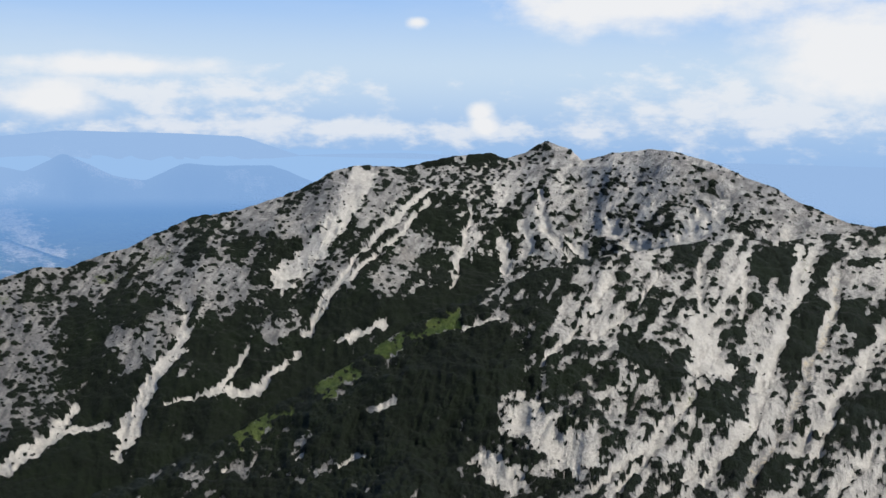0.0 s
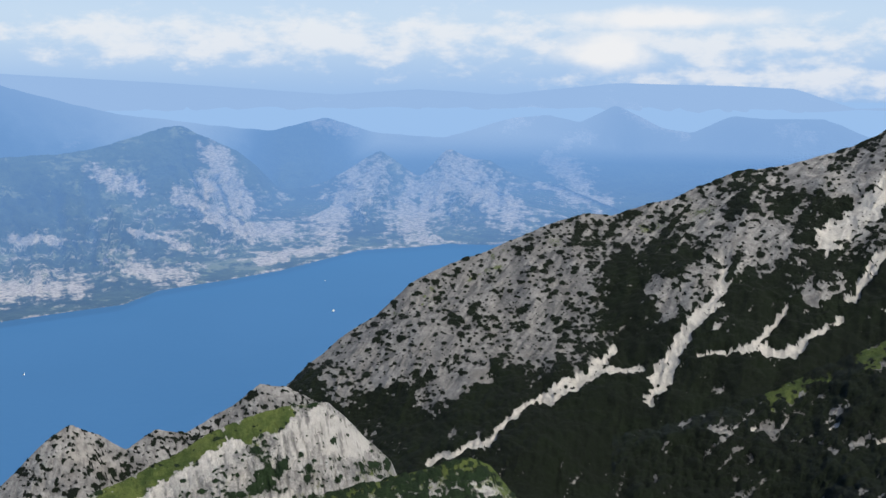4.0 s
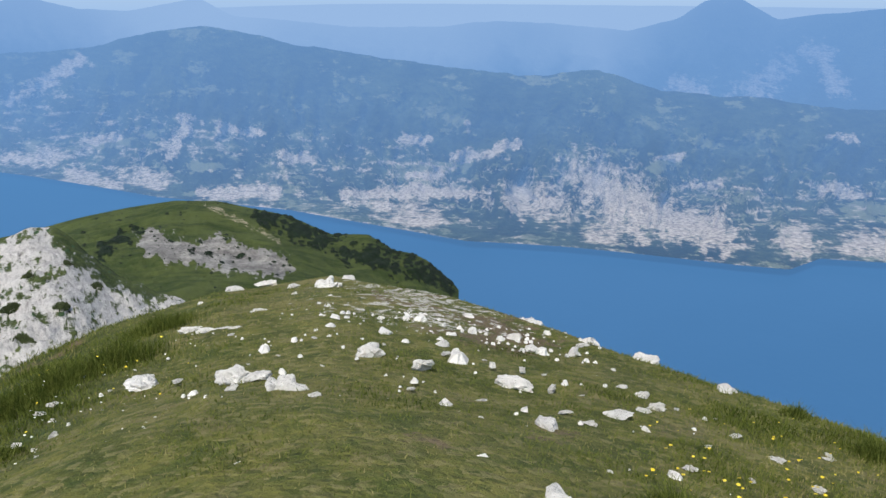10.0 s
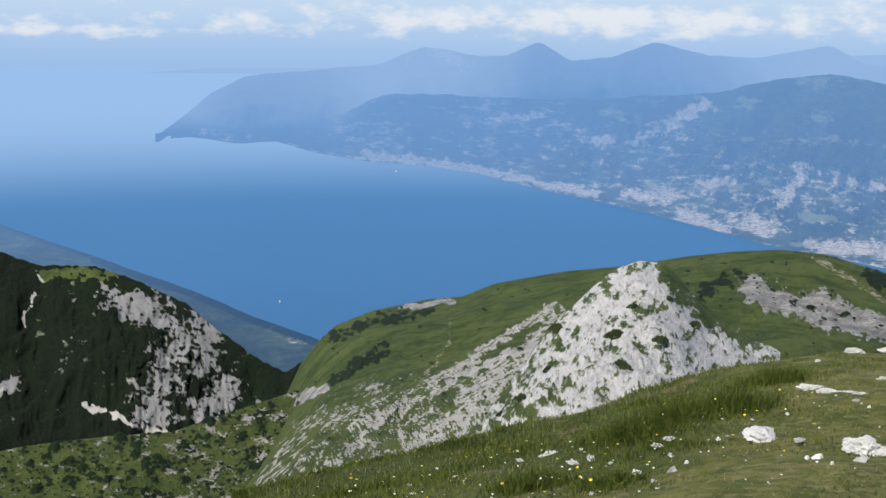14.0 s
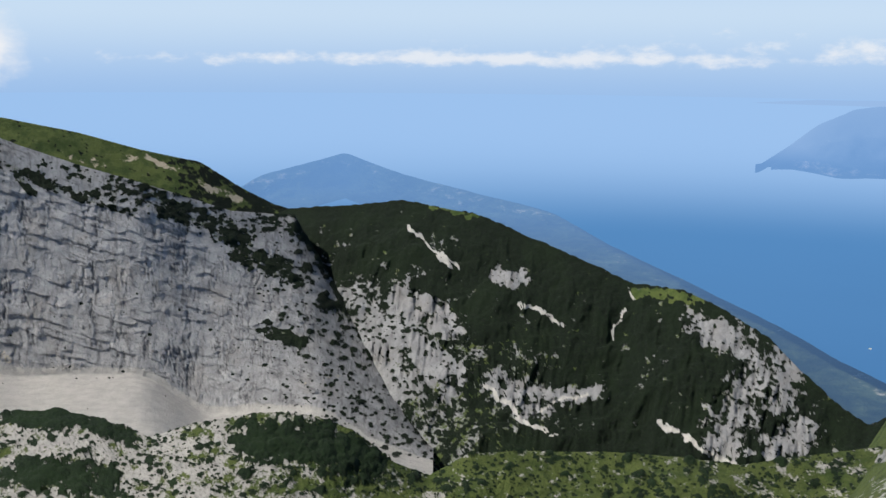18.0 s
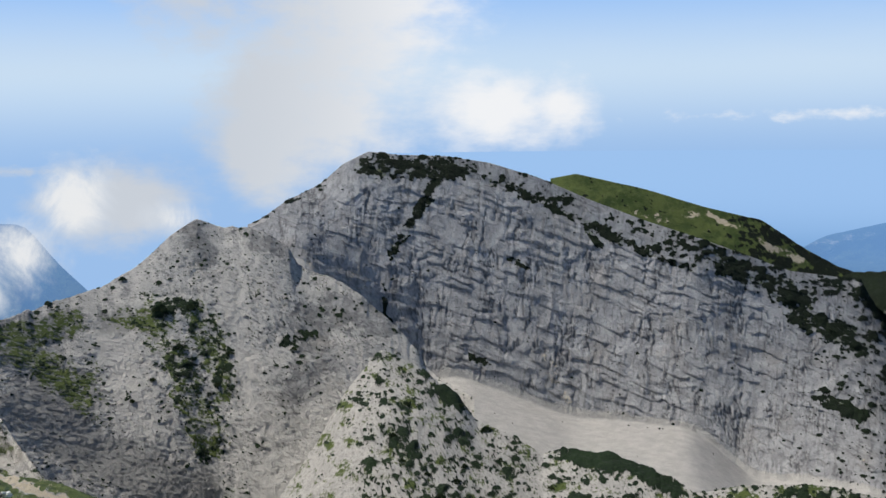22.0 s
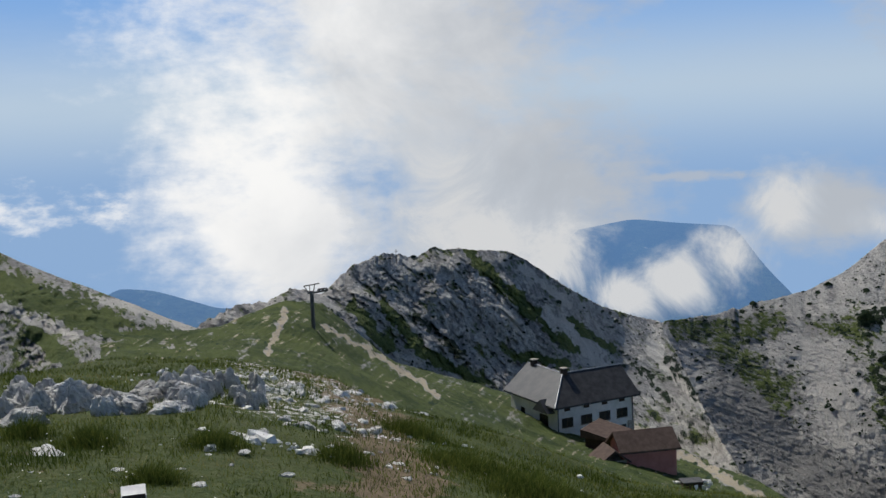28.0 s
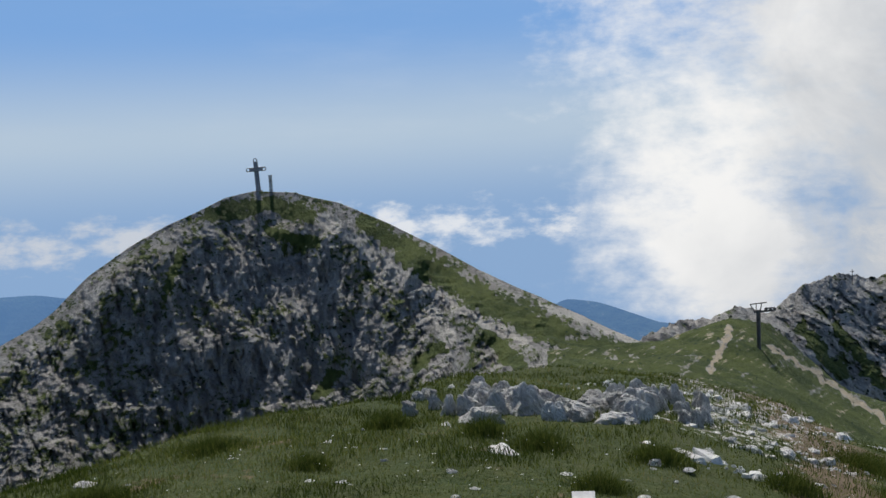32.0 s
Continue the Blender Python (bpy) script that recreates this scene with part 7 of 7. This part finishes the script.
def roof(name, along_x, x0, x1, y0, y1, eave, ridge, mat, parent, label):
    """A double pitch with thickness; the ridge runs along x or y."""
    bm = bmesh.new()
    th = 0.22
    for sign in (-1, 1):
        if along_x:
            mid = (y0 + y1) / 2
            edge = y0 if sign < 0 else y1
            low, high = [(x0, edge), (x1, edge)], [(x1 - 0.0, mid), (x0, mid)]
        else:
            mid = (x0 + x1) / 2
            edge = x0 if sign < 0 else x1
            low, high = [(edge, y0), (edge, y1)], [(mid, y1), (mid, y0)]
        top = [bm.verts.new((*q, eave)) for q in low] + [bm.verts.new((*q, ridge)) for q in high]
        bot = [bm.verts.new((v.co.x, v.co.y, v.co.z - th)) for v in top]
        bm.faces.new(top)
        bm.faces.new(bot[::-1])
        for i in range(4):
            bm.faces.new((top[i], bot[i], bot[(i + 1) % 4], top[(i + 1) % 4]))
    bmesh.ops.recalc_face_normals(bm, faces=bm.faces)
    return part(name, bm, mat, parent, label)




def pitch(corners, mat, parent, label):
    """One plane of a roof, as thick as its sheathing."""
    bm = bmesh.new()
    top = [bm.verts.new(c) for c in corners]
    bot = [bm.verts.new((x, y, z - 0.24)) for x, y, z in corners]
    bm.faces.new(top)
    bm.faces.new(bot[::-1])
    k = len(top)
    for i in range(k):
        bm.faces.new((top[i], bot[i], bot[(i + 1) % k], top[(i + 1) % k]))
    bmesh.ops.recalc_face_normals(bm, faces=bm.faces)
    return part("roof", bm, mat, parent, label)


EAVE = WALL_H - 0.1
pitch([(-0.8, -0.75, EAVE), (12.7, -0.75, EAVE), (12.7, 3.5, RIDGE), (3.3, 3.5, RIDGE)], SLATE, hut, "dark slate roof")
pitch([(12.7, 7.75, EAVE), (7.4, 7.75, EAVE), (3.3, 3.5, RIDGE), (12.7, 3.5, RIDGE)], SLATE, hut, "dark slate roof")
pitch([(-0.8, 12.2, EAVE), (-0.8, -0.75, EAVE), (3.3, 3.5, RIDGE), (3.3, 12.2, RIDGE)], SHEET_METAL, hut, "grey sheet metal roof")
pitch([(3.3, 3.5, RIDGE), (7.4, 7.75, EAVE), (7.4, 12.2, EAVE), (3.3, 12.2, RIDGE)], SHEET_METAL, hut, "grey sheet metal roof")
for p, q in (((-0.8, -0.75, EAVE), (3.3, 3.5, RIDGE)), ((3.3, 3.5, RIDGE), (12.7, 3.5, RIDGE)), ((3.3, 3.5, RIDGE), (3.3, 12.2, RIDGE))):
    bm = bmesh.new()
    rod(bm, p, q, 0.09, 8)
    part("ridge_cap", bm, PALE_STEEL, hut, "pale metal ridge capping")
prism("gable", [(0.1, WALL_H - 0.3), (6.5, WALL_H - 0.3), (3.3, RIDGE - 0.4)], 11.2, 11.49, PLASTER, hut)
I = Matrix()
for x in (1.6, 4.6, 7.5, 10.3):
    window(hut, x, 2.6, 1.75, 1.25, 0.1, I)
    boxed("vent", (x - 0.45, 0.03, 4.75), (x + 0.45, 0.099, 5.1), DARK_WOOD, hut)
# dark slab stands for the shade inside the door opening
boxed("doorway", (8.9, 0.0, -0.4), (10.9, 0.098, 1.6), DARK_GLASS, hut, "dark panel for the shaded door opening")
boxed("pier", (11.2, -0.12, -2), (12.1, 0.098, 2.0), STONEWORK, hut)
SIDE = Matrix.Rotation(radians(-90), 4, "Z")
window(hut, -3.2, 2.2, 2.0, 1.7, 0.0, SIDE)
window(hut, -8.4, 2.6, 1.0, 1.2, 0.0, SIDE)
prism("porch_roof", [(2.2, WALL_H - 1.1), (5.8, WALL_H - 1.1), (4.0, WALL_H + 0.5)], -1.2, 1.8, SHEET_METAL, hut).matrix_local = SIDE @ Matrix.Translation((-6.3, 0, 0))
boxed("balcony", (-1.5, 1.4, 1.15), (-0.02, 4.8, 1.4), STONEWORK, hut)
boxed("balcony_rail", (-1.5, 1.4, 1.42), (-1.42, 4.8, 2.1), DARK_WOOD, hut)
boxed("downpipe", (0.02, -0.12, 0), (0.14, -0.02, WALL_H - 0.4), STEEL, hut)
boxed("downpipe", (11.85, -0.12, 0), (11.97, -0.02, WALL_H - 0.4), STEEL, hut)
for x, y, h in ((3.3, 10.6, 9.5), (3.5, 3.5, 9.5)):
    pot = boxed("chimney", (x - 0.35, y - 0.35, RIDGE - 1.2), (x + 0.35, y + 0.35, h), DARK_WOOD, hut)
    boxed("cap", (x - 0.45, y - 0.45, h + 0.004), (x + 0.45, y + 0.45, h + 0.12), STONEWORK, pot)

lean_to = tagged(new("lean_to"), "small wooden lean-to with a brown sloping roof", "shed")
lean_to.matrix_world = frame_at(206.75, -16.9, 131, -25)
boxed("wall", (0, 0, -2.5), (3.6, 4.6, 2.2), DARK_WOOD, lean_to)
prism("roof", [(-0.4, 2.25), (4.0, 2.25), (4.0, 2.42), (-0.4, 3.3)], -0.5, 5.2, BROWN_ROOF, lean_to, "brown sheet roof")

shed = tagged(new("shed"), "pink plastered shed with a brown gabled roof", "shed")
shed.matrix_world = frame_at(204.75, -17.75, 121, 20)
boxed("wall", (0, 0, -3), (6.4, 4.2, 2.5), PINK_PLASTER, shed)
prism("gable", [(0.02, 2.45), (4.18, 2.45), (2.1, 4.0)], 0.0, 0.15, PINK_PLASTER, shed).matrix_local = Matrix.Rotation(radians(90), 4, "Z") @ Matrix.Translation((0, -0.16, 0))
roof("roof", True, -0.5, 6.8, -0.45, 4.65, 2.35, 4.15, BROWN_ROOF, shed, "brown sheet roof")
boxed("door", (-0.05, 1.4, -0.4), (-0.004, 2.5, 1.6), DARK_WOOD, shed)
porch = tagged(new("shed_porch"), "low brown roof joined to the pink shed", "shed")
porch.matrix_world = frame_at(205.9, -18.1, 120, 20)
boxed("wall", (0, 0, -3), (3.0, 3.0, 1.9), STONEWORK, porch)
roof("roof", False, -0.4, 3.4, -0.4, 3.4, 1.8, 3.2, BROWN_ROOF, porch, "brown sheet roof")

barrel = tagged(new("water_barrel"), "bright blue plastic water barrel by the hut wall", "barrel")
barrel.location = spot(207.75, -16.95, 133)
bm = bmesh.new()
for z, q in ((0.0, 0.42), (0.3, 0.47), (0.65, 0.47)):
    bmesh.ops.create_cone(bm, cap_ends=True, segments=20, radius1=q, radius2=q if z else 0.47, depth=0.34, matrix=Matrix.Translation((0, 0, z + 0.15)))
part("body", bm, BLUE_PLASTIC, barrel)
bm = bmesh.new()
bmesh.ops.create_cone(bm, cap_ends=True, segments=20, radius1=0.49, radius2=0.45, depth=0.08, matrix=Matrix.Translation((0, 0, 1.01)))
part("lid", bm, BLUE_PLASTIC, barrel)

dry_wall = tagged(new("dry_stone_wall"), "low dry stone wall below the shed", "wall")
dry_wall.matrix_world = frame_at(202.0, -18.6, 118, 15)
for i in range(9):
    for j in range(3):
        s = 0.45 + 0.12 * ((i * 7 + j * 3) % 4)
        ob = new("stone", LOW[(i + j) % 6])
        ob.parent = dry_wall
        ob.location = (i * 0.45 + 0.2 * (j % 2), 0.1 * ((i * 5 + j) % 3), j * 0.36 + 0.1)
        ob.scale = (s * 1.3, s * 1.2, s * 1.1)


crate = tagged(new("wooden_crate"), "dark weathered wooden crate beside the pink shed", "crate")
crate.matrix_world = frame_at(201.6, -18.75, 117, 18)
for i in range(5):
    boxed("board", (0, 0, -0.5 + 0.32 * i), (2.2, 1.5, -0.21 + 0.32 * i), DARK_WOOD, crate, "", None, 0.03)
boxed("lid", (-0.08, -0.08, 1.1), (2.28, 1.58, 1.2), STEEL, crate, "dark metal lid")
chair = tagged(new("garden_chair"), "white plastic garden chair standing by the crate", "chair", "chairs by the shed")
boxed("seat", (-0.25, -0.25, 0.42), (0.25, 0.25, 0.46), WHITE_PLASTIC, chair)
boxed("backrest", (-0.25, 0.21, 0.464), (0.25, 0.26, 0.9), WHITE_PLASTIC, chair)
for x in (-0.22, 0.18):
    for y in (-0.22, 0.18):
        boxed("leg", (x, y, -0.3), (x + 0.04, y + 0.04, 0.418), WHITE_PLASTIC, chair, "", None, 0.004)
chair.matrix_world = frame_at(200.9, -18.75, 115.5, 40)
copy_thing(chair, frame_at(200.5, -18.7, 116.2, 150))

mast = tagged(new("ridge_pole"), "thin dark pole on the rocky ridge top", "pole")
mast.matrix_world = frame_at(216.50, -6.15, 268, 0)
bm = bmesh.new()
rod(bm, (0, 0, -2.5), (0, 0, 1.1), 0.07)
part("pole", bm, STEEL, mast)
boxed("crosspiece", (-0.45, -0.05, 0.55), (0.45, 0.05, 0.66), STEEL, mast)


# ---- the cableway pylon ----
pylon = tagged(new("cableway_pylon"), "dark steel cableway pylon with a braced crosshead", "pylon")
pylon.matrix_world = frame_at(221.05, -10.6, 110, 0)
H = 5.75
for name, rods in (("mast", [((0, 0, -0.5), (0.02, 0, H - 0.4), 0.20)]),
                   ("crosshead", [((-0.75, 0, H + 0.15), (0.85, 0, H + 0.35), 0.06), ((-0.3, 0, H - 0.55), (-0.75, 0, H + 0.15), 0.05), ((0.2, 0, H - 0.55), (0.35, 0, H + 0.28), 0.05), ((-0.2, 0, H - 0.5), (-0.15, 0, H + 0.2), 0.04)]),
                   ("arm", [((-0.4, 0, H - 0.6), (1.5, 0, H - 0.45), 0.10), ((0.7, 0.1, H - 0.25), (1.6, 0.1, H - 0.2), 0.07)])):
    bm = bmesh.new()
    for a, b, q in rods:
        rod(bm, a, b, q)
    part(name, bm, STEEL, pylon)
for x in (0.75, 1.15, 1.55):
    bm = bmesh.new()
    bmesh.ops.create_cone(bm, cap_ends=True, segments=14, radius1=0.16, radius2=0.16, depth=0.08, matrix=Matrix.Translation((x, -0.12, H - 0.32)) @ Matrix.Rotation(radians(90), 4, "X"))
    part("sheave", bm, STEEL, pylon)
boxed("footing", (-0.45, -0.45, -0.6), (0.45, 0.45, 0.12), STONEWORK, pylon)


# ---- the summit cross and its pillar ----
cross = tagged(new("summit_cross"), "weathered metal summit cross with ringed arm ends", "cross")
cross.matrix_world = frame_at(246.72, -0.82, 151, 10) @ Matrix.Rotation(radians(-3), 4, "Y")
for name, x0, x1, z0, z1 in (("upright", -0.28, 0.28, 0.0, 4.3), ("crossbar", -0.95, 0.95, 3.0, 3.42)):
    bm = bmesh.new()
    for y in (-0.12, 0.12):
        if x1 - x0 < 1:
            rod(bm, (x0, y, z0), (x0 * 0.8, y, z1), 0.055)
            rod(bm, (x1, y, z0), (x1 * 0.8, y, z1), 0.055)
            for i in range(9):
                z = z0 + (z1 - z0) * i / 9
                rod(bm, (x0, y, z), (x1, y, z + 0.45), 0.04, 6)
        else:
            rod(bm, (x0, y, z0), (x1, y, z0), 0.075)
            rod(bm, (x0, y, z1), (x1, y, z1), 0.075)
            for i in range(6):
                x = x0 + (x1 - x0) * i / 6
                rod(bm, (x, y, z0), (x + 0.3, y, z1), 0.04, 6)
    if z0 == 0.0:
        box(bm, (-0.2, -0.08, 0), (0.2, 0.08, 4.2))
    else:
        box(bm, (-0.9, -0.08, 3.06), (0.9, 0.08, 3.36))
    part(name, bm, PALE_STEEL, cross)
for c in ((-1.1, 3.2), (1.1, 3.2), (0, 4.45)):
    bm = bmesh.new()
    k = 14
    for i in range(k):
        a, b = 6.283 * i / k, 6.283 * (i + 1) / k
        rod(bm, (c[0] + 0.24 * math.cos(a), 0, c[1] + 0.24 * math.sin(a)), (c[0] + 0.24 * math.cos(b), 0, c[1] + 0.24 * math.sin(b)), 0.07, 6)
    part("ring", bm, PALE_STEEL, cross)
boxed("base", (-0.5, -0.5, -0.6), (0.5, 0.5, 0.3), STONEWORK, cross)
pillar = tagged(new("stone_pillar"), "square dark stone pillar beside the summit cross", "pillar")
pillar.matrix_world = frame_at(246.08, -0.85, 151, 0)
boxed("shaft", (-0.24, -0.24, -0.5), (0.24, 0.24, 2.35), CRAG_STONE, pillar)
boxed("cap", (-0.28, -0.28, 2.354), (0.28, 0.28, 2.44), CRAG_STONE, pillar)


# ---- dwarf pines standing on the near slopes ----
def pine_mesh(seed):
    """A low spreading dome of upturned shoots."""
    rng = np.random.RandomState(seed)
    verts, faces = [], []
    for _ in range(420):
        a, q = rng.uniform(0, 6.283), math.sqrt(rng.rand())
        lobes = 0.75 + 0.25 * math.sin(3 * a + seed) + 0.12 * math.sin(7 * a + 2 * seed)
        x, y = q * lobes * math.cos(a) * 0.5, q * lobes * math.sin(a) * 0.5
        z = 0.42 * (1 - q * q) * rng.uniform(0.55, 1.0)
        h, w = rng.uniform(0.07, 0.14), rng.uniform(0.035, 0.06)
        t = rng.uniform(0, 6.283)
        b = len(verts)
        verts += [(x + w * math.cos(t + i * 2.094), y + w * math.sin(t + i * 2.094), z) for i in range(3)]
        verts.append((x + 0.5 * h * math.cos(a) * q, y + 0.5 * h * math.sin(a) * q, z + h))
        faces += [(b, b + 1, b + 3), (b + 1, b + 2, b + 3), (b + 2, b, b + 3)]
    me = bpy.data.meshes.new("dwarf_pine")
    me.from_pydata(verts, [], faces)
    me.materials.append(PINE)
    return me


PINES = [pine_mesh(s) for s in range(4)]


def pines(sheet, plan, label, group):
    """Bushes where the line of sight from the summit at (azimuth, elevation) meets a slope; the third number is metres across."""
    for i, (az, el, size) in enumerate(plan):
        hit, at, normal, _ = sheet.ray_cast(Vector((0, 0, 1.65)), way(az, el))
        if hit:
            ob = new("dwarf_pine", PINES[i % 4])
            ob.location = at - Vector((0, 0, 0.05 * size))
            ob.rotation_euler = (0, 0, i * 2.4)
            k = 0.55 + 0.9 * ((i * 0.618) % 1)
            ob.scale = (size * k, size * k * 0.8, size * k * 0.9)
            tagged(ob, label, "bush", group)


bpy.context.view_layer.update()
pines(bpy.data.objects["white_cone"], CONE_PINES[::2], "dark green dwarf pine bush on white limestone", "cone bushes")
pines(bpy.data.objects["hummocks"], HUMMOCK_PINES, "dark dwarf pine bush on pale gravel", "hummock bushes")
pines(bpy.data.objects["grey_peak"], PEAK_PINES, "small dark bush on grey scree", "peak bushes")


# ---- boats on the lake ----
def boat_at(az, el, size):
    boat = tagged(new("boat"), "white boat far out on the blue lake", "boat", "boats")
    R = LAKE_DEPTH / math.tan(radians(-el))
    r = float(drawn_in(np.array(R)))
    boat.location = spot(az, el, r)
    boat.rotation_euler = (0, 0, radians(az + 70))
    bm = bmesh.new()
    deck = [(-0.5, -0.16), (0.2, -0.16), (0.5, 0), (0.2, 0.16), (-0.5, 0.16)]
    hi = [bm.verts.new((x * size, y * size, 0.14 * size)) for x, y in deck]
    lo = [bm.verts.new((x * size * 0.85, y * size * 0.6, -0.02 * size)) for x, y in deck]
    bm.faces.new(hi)
    bm.faces.new(lo[::-1])
    for i in range(5):
        bm.faces.new((lo[i], lo[(i + 1) % 5], hi[(i + 1) % 5], hi[i]))
    part("hull", bm, PALE_PETALS, boat)
    boxed("cabin", (-0.25 * size, -0.1 * size, 0.142 * size), (0.1 * size, 0.1 * size, 0.26 * size), PALE_PETALS, boat, "", None, 0.01 * size)


for az, el, size in BOATS:
    boat_at(az, el, size)
